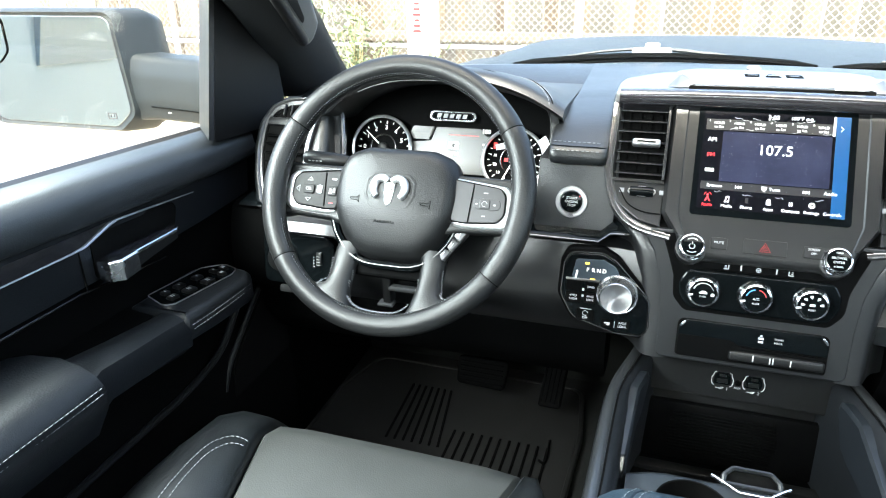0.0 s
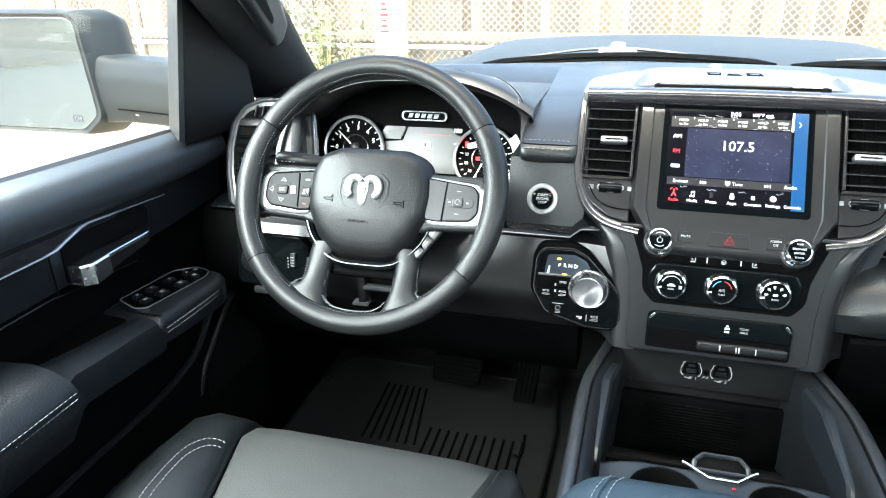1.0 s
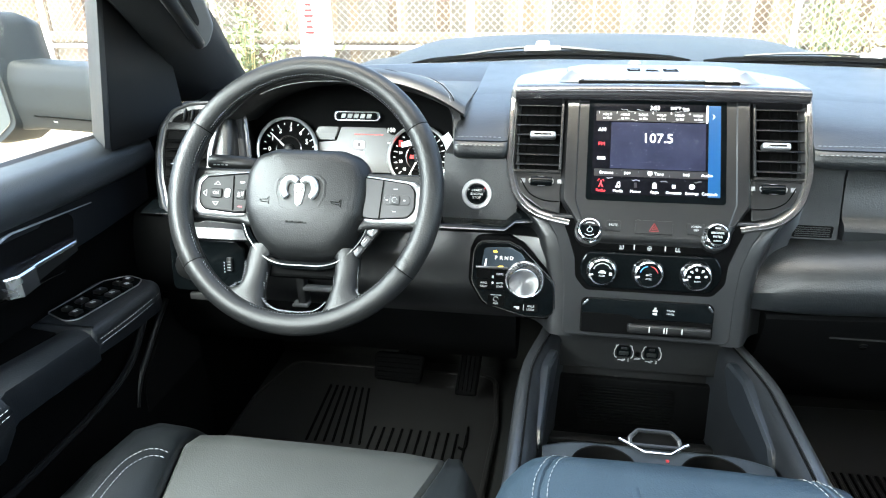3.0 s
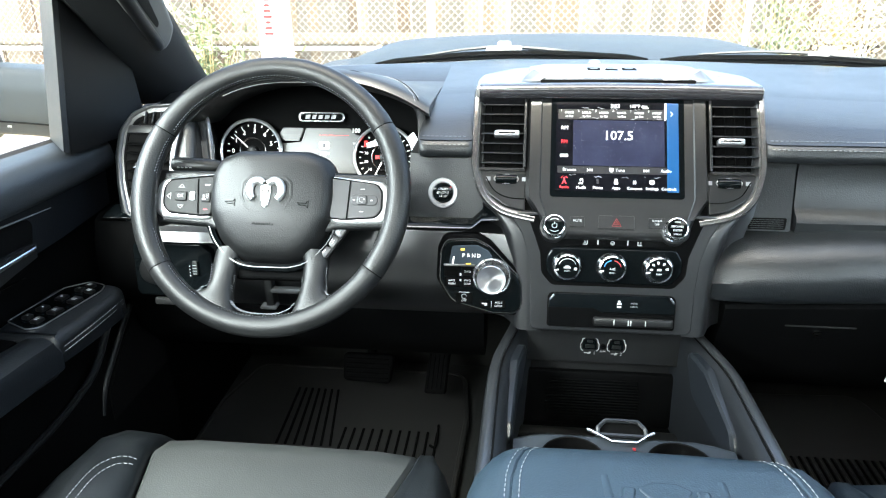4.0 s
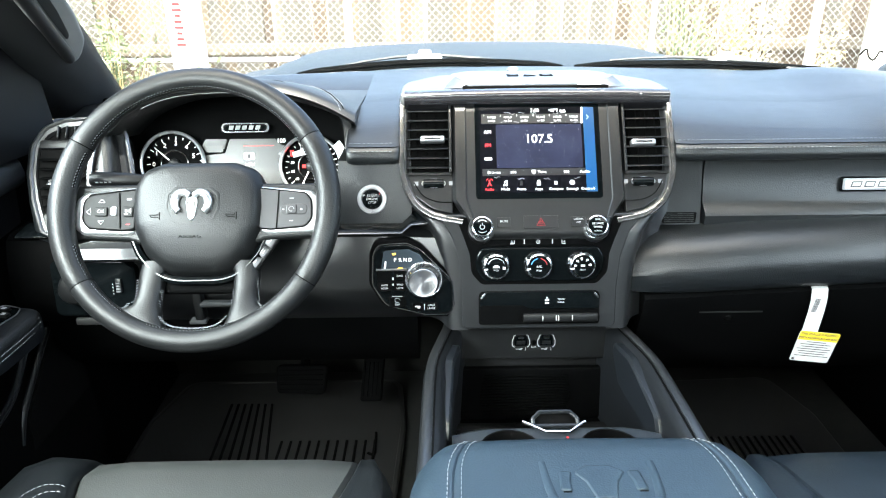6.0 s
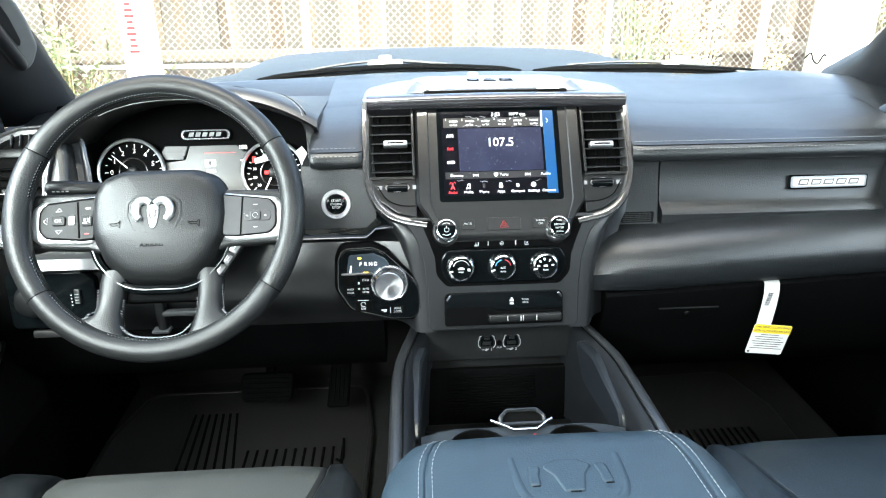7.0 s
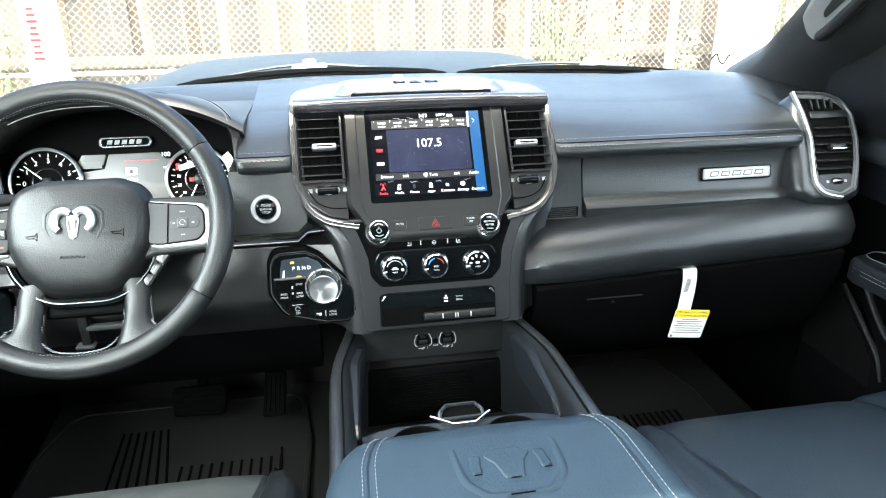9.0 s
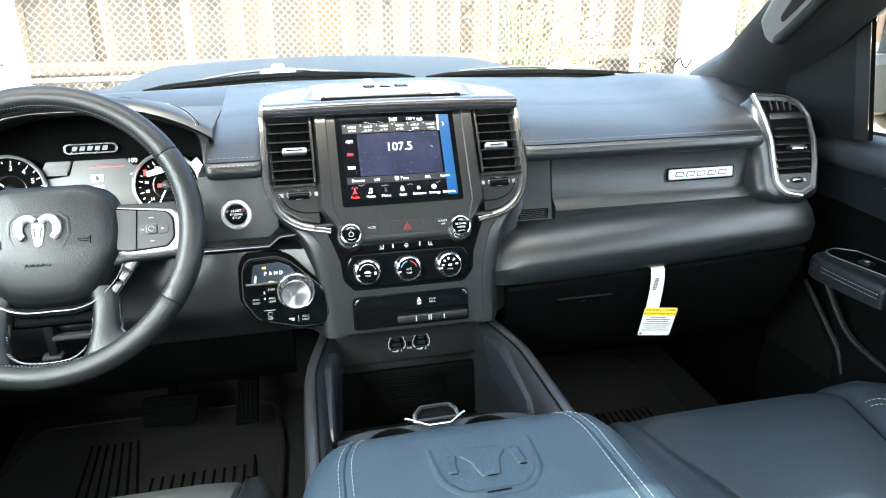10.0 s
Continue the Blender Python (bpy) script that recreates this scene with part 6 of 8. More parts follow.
# switch pods on the side spokes
def pod(s):
    out = [Vector((s * x, y)) for x, y in ((0.080, 0.0300), (0.152, 0.0230), (0.1640, 0.014), (0.1665, -0.006), (0.1640, -0.027), (0.153, -0.0350), (0.096, -0.0365), (0.084, -0.034))]
    out = rpoly(out, [0.004, 0.012, 0.012, 0.03, 0.010, 0.01, 0.01, 0.004], 5)
    P_ = W @ pose(0, 0, -0.014)
    p = part("switch_pod", plate(out, 0.022, P_, 0.005, 4, lift=0.004), TRIM, wheel, "satin silver switch pod")
    part("pod_edge", sweep([q * 1.004 for q in out], [(-0.001, -0.014), (-0.001, -0.004), (0.001, -0.004), (0.001, -0.014)], P_), DARKCHROME, p)
    inn = rpoly([Vector((s * x, y)) for x, y in ((0.080, 0.0262), (0.144, 0.0190), (0.1525, 0.010), (0.1530, -0.016), (0.144, -0.0265), (0.099, -0.0300), (0.083, -0.0285))], [0.003, 0.01, 0.014, 0.014, 0.01, 0.008, 0.004], 5)
    part("field_rim", sweep(inn, [(-0.0010, 0.002), (-0.0010, 0.0056), (0.0012, 0.0050), (0.0016, 0.002)], P_), GROOVE, p)
    part("switch_field", plate(inn, 0.006, P_, 0.0016, 3, lift=0.0056), PODBLACK if s < 0 else PODGREY, p)
    cx = s * (0.128 if s < 0 else 0.126)
    if s < 0:
        part("gap", box(0.0014, 0.048, 0.003, P_ @ pose(s * 0.1035, -0.003, 0.0052, 0, 0, 4), 0), GROOVE, p)
        part("ok_button", plate(rpoly([(cx - 0.0085, -0.0105), (cx + 0.0085, -0.0105), (cx + 0.0085, 0.0025), (cx - 0.0085, 0.0025)], 0.003, 3), 0.003, P_, 0.0012, 2, lift=0.0078), PODBLACK, p)
        lettering("OK", 0.0066, P_ @ pose(cx, -0.004, 0.0080), WHITE_MARK, p, "word")
        part("bright_button", plate(rpoly([(s * 0.1155, -0.0095), (s * 0.1075, -0.0095), (s * 0.1075, 0.0025), (s * 0.1155, 0.0025)], 0.002, 3), 0.003, P_, 0.0008, 2, lift=0.0072), SATIN, p)
        bm = bmesh.new()
        for pts in (((cx - 0.0045, 0.0085), (cx + 0.0045, 0.0085), (cx, 0.0130)), ((cx - 0.0045, -0.0165), (cx + 0.0045, -0.0165), (cx, -0.0210)), ((s * 0.1430, -0.0085), (s * 0.1430, 0.0005), (s * 0.148, -0.004))):
            v = [Vector(q) for q in pts]
            tube([P_ @ Vector((q.x, q.y, 0.0060)) for q in (v[0], v[0].lerp(v[1], 0.5), v[1], v[1].lerp(v[2], 0.5), v[2], v[2].lerp(v[0], 0.5))], 0.0005, 4, closed=True, bm=bm)
        part("arrow_mark", bm, WHITE_MARK, p)
        part("voice_button", plate(rpoly([(s * 0.0985, -0.0115), (s * 0.0855, -0.0115), (s * 0.0855, 0.0025), (s * 0.0985, 0.0025)], 0.002, 3), 0.003, P_, 0.001, 2, lift=0.0072), PODBLACK, p)
        bars([(s * 0.0945, -0.0035, 0.0030, 0.0036), (s * 0.0905, -0.0035, 0.0008, 0.0050), (s * 0.0885, -0.0035, 0.0008, 0.0070), (s * 0.0945, -0.0075, 0.005, 0.0018)], P_ @ pose(0, 0, 0.0072), WHITE_MARK, p, "voice_mark")
        bars([(s * 0.0915, 0.0125, 0.006, 0.0016)], P_ @ pose(0, 0, 0.0056), SATIN, p, "call_mark")
        bars([(s * 0.0920, -0.0215, 0.006, 0.0016)], P_ @ pose(0, 0, 0.0056), RED_MARK, p, "hang_up_mark")
    else:
        part("gap", box(0.0014, 0.052, 0.003, P_ @ pose(s * 0.1075, -0.003, 0.0052, 0, 0, -3), 0), GROOVE, p)
        part("cruise_bar", plate(rpoly([(0.111, -0.0105), (0.147, -0.0105), (0.147, 0.0040), (0.111, 0.0040)], 0.006, 4), 0.003, P_, 0.0010, 2, lift=0.0064), PODGREY, p)
        part("cruise_button", plate(rpoly([(cx - 0.0070, -0.0095), (cx + 0.0070, -0.0095), (cx + 0.0070, 0.0030), (cx - 0.0070, 0.0030)], 0.003, 3), 0.003, P_, 0.0012, 2, lift=0.0080), PODGREY, p)
        part("cruise_mark", tube([P_ @ Vector((cx + 0.0034 * math.cos(a), -0.0032 + 0.0034 * math.sin(a), 0.0082)) for a in np.linspace(0, 5.2, 12)], 0.0004, 4), SATIN, p)
        bars([(cx - 0.011, -0.0035, 0.003, 0.0016), (cx + 0.013, -0.0035, 0.003, 0.0022), (cx, 0.0115, 0.006, 0.0012), (cx, -0.0190, 0.005, 0.0012)], P_ @ pose(0, 0, 0.0064), SATIN, p, "cruise_words")
        part("pod_end", box(0.0045, 0.036, 0.003, P_ @ pose(0.1605, -0.006, 0.0035, 0, 0, -1), 0.001), DARKCHROME, p)


pod(-1)
pod(1)
part("web", plate(rpoly([(-0.078, -0.072), (0.078, -0.072), (0.070, -0.104), (0.050, -0.113), (-0.050, -0.113), (-0.070, -0.104)], 0.008, 4), 0.02, W, 0.004, 2, lift=-0.030), HARD, wheel)
for s in (-1, 1):
    part("spoke_root", plate(rpoly([(s * 0.070, 0.034), (s * 0.172, 0.034), (s * 0.180, 0.0), (s * 0.172, -0.046), (s * 0.150, -0.040), (s * 0.092, -0.043), (s * 0.070, -0.05)], 0.008, 4), 0.016, W, 0.005, 3, lift=-0.0135), WHEEL_LEATHER, wheel)
    # a broad lower spoke that flares into the rim: inner edge, outer edge, height of its face
    rows_ = ((0.040, 0.078, -0.070, -0.030), (0.0455, 0.0810, -0.088, -0.029), (0.0470, 0.0805, -0.104, -0.027), (0.0475, 0.0805, -0.118, -0.023), (0.0465, 0.0835, -0.130, -0.018), (0.0425, 0.0910, -0.140, -0.014), (0.0350, 0.1030, -0.149, -0.012), (0.0260, 0.1160, -0.156, -0.012))
    rings = []
    for x0, x1, y, z in rows_:
        cx, hw = (x0 + x1) / 2, (x1 - x0) / 2
        lean = 0.25 * (cx - 0.060)
        rings.append([W @ Vector((s * (cx + hw * math.copysign(abs(math.cos(t)) ** 0.7, math.cos(t))), y + (lean + 0.45 * max(0.0, (-0.135 - y)) / 0.02 * 0.02) * math.cos(t) + (0.012 * math.cos(t) * max(0.0, (-0.130 - y) / 0.026)), z + 0.014 * math.sin(t))) for t in (2 * math.pi * j / 20 for j in range(20))])
    part("lower_spoke", loft(rings), WHEEL_LEATHER, wheel, angle=60)
    for edge, dy in ((((0.0, -0.1600), (0.024, -0.1575), (0.038, -0.1500), (0.0455, -0.138), (0.0470, -0.122), (0.0465, -0.108)), -0.0016), (((0.0800, -0.095), (0.0800, -0.112), (0.0835, -0.127), (0.0930, -0.1350), (0.110, -0.1300), (0.134, -0.107)), 0.0016)):
        bm = bmesh.new()
        pts = smooth_path([Vector((s * x, y)) for x, y in edge], 5)
        for k, (a, b) in enumerate(zip(pts, pts[1:])):
            up = -0.022 if min(a.y, b.y) > -0.125 else -0.016 if a.length < 0.150 else -0.007
            tube([W @ Vector((a.x, a.y, up)), W @ Vector((b.x + s * 0.0012, b.y + dy, up + 0.003))], 0.0005, 4, bm=bm)
        part("spoke_stitch", bm, STITCH, wheel)
# three small keys below the driver's right-hand pod
part("key_seat", box(0.050, 0.017, 0.010, W @ pose(0.0865, -0.0575, -0.026, 0, 0, 56), 0.003), PLASTIC, wheel)
for i in range(3):
    t = i / 2
    kf = W @ pose(0.0960 - 0.0195 * t, -0.0445 - 0.0275 * t, -0.0215, 0, 0, 56)
    part("small_key", box(0.0145, 0.0125, 0.006, kf, 0.0014), PODGREY, wheel)
    bars([(0, 0, 0.005, 0.0010)] if i != 1 else [(0, 0.0015, 0.006, 0.0008), (0, -0.0015, 0.006, 0.0008)], kf @ pose(0, 0, 0.003), GALV, wheel, "key_mark")


# ---- console and armrest ----
def cut(bm, tools):
    """The solid bm less the solids in tools."""
    obs = []
    for b in [bm] + tools:
        bmesh.ops.recalc_face_normals(b, faces=b.faces)
        me = bpy.data.meshes.new("tmp")
        b.to_mesh(me)
        b.free()
        obs.append(new("tmp", me))
    for o in obs[1:]:
        mod = obs[0].modifiers.new("cut", "BOOLEAN")
        mod.operation, mod.object, mod.solver = "DIFFERENCE", o, "EXACT"
    bpy.context.view_layer.update()
    me = bpy.data.meshes.new_from_object(obs[0].evaluated_get(bpy.context.evaluated_depsgraph_get()))
    out = bmesh.new()
    out.from_mesh(me)
    for o in obs:
        bpy.data.objects.remove(o)
    return out


EDGE = material("satin_edge_trim", (0.085, 0.09, 0.095), 0.28, metal=0.8, vary=0.06)
# The blue in tray, console and facet colours stands in for reflected sky.
TRAY = material("sky_tinted_tray", (0.0190, 0.0235, 0.0280), 0.40, bump=0.12, scale=900, vary=0.1)
CONSOLE = material("sky_tinted_console", (0.0070, 0.0082, 0.0097), 0.40, bump=0.15, scale=900, vary=0.12)
FACET = material("sky_tinted_facet", (0.0105, 0.0128, 0.0155), 0.30, bump=0.1, scale=900, vary=0.1)
console = thing("centre_console", (0, 0.45, 0.07), "black floor console with raised side walls and open bin", "console")
WALL = ((0.640, 0.136, 0.550), (0.605, 0.1445, 0.548), (0.575, 0.1525, 0.548), (0.545, 0.1605, 0.547), (0.525, 0.1645, 0.547), (0.505, 0.1670, 0.547), (0.46, 0.1690, 0.546), (0.34, 0.1715, 0.545), (0.25, 0.175, 0.542), (-0.30, 0.185, 0.535))
for s in (-1, 1):
    rings = []
    for y, xo, z in WALL:
        rings.append([(s * (xo - 0.014), y, 0.06), (s * (xo - 0.030), y, z - 0.07), (s * (xo - 0.026), y, z - 0.014), (s * (xo - 0.018), y, z - 0.003), (s * (xo - 0.008), y, z), (s * (xo + 0.002), y, z - 0.003), (s * (xo + 0.006), y, z - 0.014), (s * (xo + 0.020), y, 0.06)])
    w_ = part("side_wall", loft(rings), CONSOLE, console)
    part("edge_trim", tube([(s * (xo - 0.004), y, z + 0.0005) for y, xo, z in WALL[:-1]], 0.0068, 10, flat=0.5), EDGE, w_, "satin grey edge trim")
    part("seam_line", tube([(s * (xo - 0.0125), y, z - 0.0005) for y, xo, z in WALL[:-1]], 0.0012, 6), GROOVE, w_)
    fac = rpoly([Vector(q) for q in ((0.590, 0.541), (0.535, 0.540), (0.420, 0.520), (0.400, 0.498), (0.430, 0.478), (0.535, 0.470), (0.560, 0.480))], 0.010, 4)
    xw = lambda y: float(np.interp(y, [q[0] for q in WALL[::-1]], [q[1] for q in WALL[::-1]])) - 0.030
    part("inner_facet", loft([[(s * (xw(y) + 0.02), y, z) for y, z in fac], [(s * (xw(y) - 0.001), y, z) for y, z in fac], [(s * (xw(0.5 + (y - 0.5) * 0.93) - 0.0045), 0.5 + (y - 0.5) * 0.93, 0.508 + (z - 0.508) * 0.86) for y, z in fac]]), FACET, w_)
part("bin_back", box(0.262, 0.03, 0.45, pose(0, 0.640, 0.265, -2), 0.004), PLASTIC, console)
pad_bm = bmesh.new()
box(0.235, 0.012, 0.100, pose(0, 0.6205, 0.4215, -2), 0.006, bm=pad_bm)
pad = part("rubber_mat", pad_bm, HARD, console, "black ribbed rubber pad")
for i in range(15):
    part("rib", box(0.150 - 0.002 * abs(7 - i), 0.0025, 0.0030, pose(-0.01, 0.6142 - 0.00018 * i, 0.3830 + 0.0055 * i, -2), 0.001, 1), HARD, pad)
part("bin_floor", box(0.262, 0.25, 0.02, pose(0, 0.505, 0.360), 0.004), HARD, console)
part("floor_ridge", box(0.25, 0.02, 0.012, pose(0, 0.590, 0.372), 0.004), PLASTIC, console)
tray_bm = bmesh.new()
prof_t = [(0.412, 0.36), (0.414, 0.500), (0.411, 0.512), (0.400, 0.519), (0.36, 0.520), (0.20, 0.520), (0.20, 0.36)]
loft([[(x, y - 0.008 * max(0, abs(x) - 0.10) / 0.035, z - 0.004 * max(0, abs(x) - 0.10) / 0.035) for y, z in prof_t] for x in np.linspace(-0.135, 0.135, 13)], bm=tray_bm)
tools = []
for x in (-0.063, 0.063):
    tools.append(lathe([(0.001, 0.42), (0.0385, 0.42), (0.0398, 0.54), (0.001, 0.54)], frame_at((x, 0.357, 0), (1, 0, 0), (0, 1, 0)), 36))
part("cup_tray", cut(tray_bm, tools), TRAY, console, "charcoal cup holder tray", angle=30)
for x in (-0.063, 0.063):
    cf = frame_at((x, 0.357, 0), (1, 0, 0), (0, 1, 0))
    part("cup_liner", lathe([(0.0365, 0.425), (0.0382, 0.5205), (0.0395, 0.5215), (0.0400, 0.5205), (0.0388, 0.515), (0.037, 0.425), (0.037, 0.421), (0.001, 0.421)], cf, 36), GROOVE, console, "black rubber cup liner")
part("chrome_clip", tube([(-0.042, 0.410, 0.5235), (-0.036, 0.406, 0.5235), (-0.014, 0.3885, 0.5235), (0.016, 0.3885, 0.5235), (0.034, 0.405, 0.5235), (0.040, 0.409, 0.5235)], 0.0021, 8), CHROME, console, "bright chrome bracket")
HD = frame_at((0, 0.4070, 0.5260), (1, 0, 0), (0, 0.75, 0.66))
hood_ = rpoly([(-0.030, -0.006), (0.030, -0.006), (0.029, 0.004), (0.020, 0.0125), (-0.020, 0.0125), (-0.029, 0.004)], [0.003, 0.003, 0.004, 0.005, 0.005, 0.004], 4)
part("clip_hood", sweep(hood_, [(-0.0030, -0.010), (-0.0026, 0.0010), (0.0, 0.0022), (0.0022, 0.0010), (0.0026, -0.010)], HD), CONSOLE, console, "grey rim of the clip pocket")
part("clip_pocket", plate([p * 0.97 for p in hood_], 0.004, HD, 0.0005, lift=-0.003), GROOVE, console)
part("tray_button", box(0.004, 0.003, 0.003, pose(0.012, 0.380, 0.5210), 0.001), RED_MARK, console)

arm = thing("armrest", (0, 0.0, 0.45), "black leather armrest lid, tinted blue for sky sheen, with stitching and embossed crest", "armrest")
# Black leather with the sky's blue sheen put into its colour.
SKY_LEATHER = material("sky_tinted_leather", (0.0160, 0.0298, 0.0430), 0.45, bump=0.34, scale=520, kind="leather", vary=0.12)


def arm_z(x, y):
    f = max(0.0, (y - 0.10) / 0.20)
    return 0.6155 - 0.006 * f - 0.050 * max(0.0, f - 0.92) ** 1.6 * 4 + 0.006 * (1 - (x / 0.19) ** 2)


def arm_w(y):
    f = max(0.0, (y - 0.05) / 0.255)
    return 0.190 - 0.012 * f - 0.052 * max(0.0, f - 0.72) ** 2 / 0.0784 * 0.7


ARM_BACK = Matrix.Translation((0, -0.020, 0))
rings = []
for y in (-0.34, -0.2, -0.05, 0.05, 0.12, 0.17, 0.205, 0.235, 0.26, 0.278, 0.291, 0.300, 0.305):
    w = arm_w(y)
    end = max(0.0, (y - 0.27) / 0.035)
    r = [(-w, y, arm_z(w, y) - 0.10 + 0.05 * end), (-w - 0.001, y, arm_z(w, y) - 0.034)]
    for u in (-0.992, -0.95, -0.88, -0.79, -0.765, -0.752, -0.739, -0.715, -0.5, -0.25, 0, 0.25, 0.5, 0.715, 0.739, 0.752, 0.765, 0.79, 0.88, 0.95, 0.992):
        x = u * w
        edge = max(0.0, (abs(u) - 0.80) / 0.20)
        dip = 0.0018 if abs(abs(u) - 0.752) < 0.004 else 0.0
        r.append((x, y, arm_z(x, y) - 0.024 * edge ** 2.4 - 0.02 * end ** 2 - dip))
    r += [(w + 0.001, y, arm_z(w, y) - 0.034), (w, y, arm_z(w, y) - 0.10 + 0.05 * end)]
    rings.append([ARM_BACK @ Vector(q) for q in r])
lid_ = part("lid", loft(rings), SKY_LEATHER, arm, "black leather lid tinted blue for sky sheen")
part("box_below", box(0.34, 0.50, 0.36, pose(0, -0.03, 0.35), 0.02), PLASTIC, arm)
for s in (-1, 1):
    for k in (0.715, 0.789):
        stitches([(s * arm_w(y) * k, y - 0.020, arm_z(arm_w(y) * k, y) - 0.02 * max(0.0, (y - 0.27) / 0.035) ** 2 + 0.0006) for y in np.linspace(-0.2, 0.301, 40)], STITCH, lid_, r=0.00055)
# embossed crest: a shield outline and a plain wedge with two side bars
EM = frame_at((0.005, 0.190, 0.6196), (1, 0, 0), (0, 1, -0.05))
crest = smooth_path([Vector(p) for p in ((-0.054, 0.034), (-0.053, 0.010), (-0.049, -0.018), (-0.036, -0.036), (-0.026, -0.0415), (0.0, -0.042), (0.026, -0.0415), (0.036, -0.036), (0.049, -0.018), (0.053, 0.010), (0.054, 0.034))], 5)
part("crest_ridge", sweep(crest, [(-0.0050, -0.0022), (-0.002, -0.0003), (0.002, -0.0003), (0.0050, -0.0022)], EM, closed=False), SKY_LEATHER, lid_)
part("crest_wedge", plate(rpoly([(-0.026, 0.018), (-0.016, 0.004), (-0.010, -0.020), (0.010, -0.020), (0.016, 0.004), (0.026, 0.018), (0.012, 0.028), (-0.012, 0.028)], 0.004, 3), 0.003, EM, 0.0022, 3, lift=-0.0001), SKY_LEATHER, lid_)
for s in (-1, 1):
    part("crest_horn", plate(rpoly([(s * 0.026, 0.020), (s * 0.040, 0.020), (s * 0.042, -0.008), (s * 0.030, -0.010), (s * 0.030, 0.004)], 0.004, 3), 0.003, EM, 0.0022, 3, lift=-0.0001), SKY_LEATHER, lid_)
    part("crest_slot", box(0.008, 0.0009, 0.001, EM @ pose(s * 0.036, -0.0115, 0.0004), 0), GROOVE, lid_)
part("crest_slot", box(0.010, 0.0009, 0.001, EM @ pose(0, -0.0215, 0.0004), 0), GROOVE, lid_)
part("crest_slot", box(0.024, 0.0010, 0.001, EM @ pose(0, -0.0445, 0.0004), 0), GROOVE, lid_)


# ---- seats ----
def seat(cx, mat_mid, mat_side, label, sewn=(-1, 1)):
    s = thing("seat", (cx, 0.1, 0.07), label, "seat", group="front seats")
    ys = (-0.40, -0.2, 0.0, 0.12, 0.22, 0.30, 0.36, 0.397, 0.424, 0.442, 0.453, 0.458)

    def top(y):
        f = max(0.0, (y - 0.222) / 0.236)
        return 0.499 - 0.014 * f - 0.085 * max(0.0, f - 0.55) ** 2.2 / 0.1726

    def inner(y):
        return 0.176 - 0.28 * (0.365 - max(0.16, min(0.365, y)))

    for sd in (-1, 1):
        low = sd * cx < 0
        wide, rise = (0.243, 0.006) if low else (0.285, 0.020)
        rings = []
        for y in ys:
            f = max(0.0, (y - 0.222) / 0.236)
            x0 = inner(y)
            x1 = wide - 0.010 * f - 0.070 * max(0.0, f - 0.30) ** 2 / 0.49
            z = top(y)
            up = rise * (1 - 0.35 * f)
            r = [(x0, y, 0.16), (x0, y, z - 0.006), (x0 + 0.005, y, z + 0.001)]
            for k in (0.18, 0.34, 0.5, 0.66, 0.8, 0.92, 1.0):
                x = x0 + (x1 - x0) * k
                r.append((x, y, z + up * math.sin(math.pi * min(1, 0.15 + 0.62 * k)) - 0.050 * max(0, k - 0.66) ** 1.5 / 0.198 - 0.004))
            r += [(x1 + 0.004, y, z - 0.10), (x1 - 0.004, y, 0.16)]
            rings.append([(cx + sd * x, yy, zz) for x, yy, zz in r])
        b = part("side_bolster", loft(rings), mat_side, s, "leather side bolster", angle=75)
        for seam in (((0.46, -0.05), (0.46, 0.10), (0.45, 0.21), (0.44, 0.267), (0.39, 0.304), (0.26, 0.326), (0.10, 0.331), (0.02, 0.328)), ((0.39, -0.05), (0.39, 0.10), (0.38, 0.20), (0.37, 0.257), (0.33, 0.290), (0.22, 0.313), (0.09, 0.319), (0.02, 0.317))):
            pth = []
            for k, y in smooth_path([Vector(q) for q in seam], 6):
                f = max(0.0, (y - 0.222) / 0.236)
                x0, x1 = inner(y), wide - 0.010 * f - 0.070 * max(0.0, f - 0.30) ** 2 / 0.49
                x = x0 + (x1 - x0) * k
                zz = top(y) + rise * (1 - 0.35 * f) * math.sin(math.pi * min(1, 0.15 + 0.62 * k)) - 0.050 * max(0, k - 0.66) ** 1.5 / 0.198 - 0.004
                pth.append((cx + sd * x, y, zz + 0.0012))
            if sd in sewn:
                stitches(pth, STITCH, b, r=0.00055)
    rings = []
    for y in ys:
        z = top(y) - 0.004
        w = inner(y) - 0.0015
        rings.append([(cx - w, y + 0.003, 0.16), (cx - w, y + 0.003, z - 0.010), (cx - w + 0.0065, y + 0.003, z - 0.002), (cx - w * 0.7, y + 0.004, z + 0.002), (cx, y + 0.006, z + 0.001), (cx + w * 0.7, y + 0.004, z + 0.002), (cx + w - 0.0065, y + 0.003, z - 0.002), (cx + w, y + 0.003, z - 0.010), (cx + w, y + 0.003, 0.16)])
    part("cushion", loft(rings), mat_mid, s, "smooth leather seat centre")
    part("base", box(0.44, 0.62, 0.12, pose(cx, 0.05, 0.13), 0.02), HARD, s)
    return s


# The armrest's sky tint again, coloured darker for the passenger side's shade.
SKY_SEAT = material("sky_tinted_seat_leather", (0.0092, 0.0152, 0.0212), 0.44, bump=0.3, scale=520, kind="leather", vary=0.12)
seat(-0.435, LIT_CENTRE, SEAT, "black leather driver seat with centre coloured paler for window light, double stitching", (-1,))
seat(0.457, SKY_SEAT, SKY_SEAT, "black leather passenger seat tinted blue for sky sheen, with double stitching, in shade", (1,))

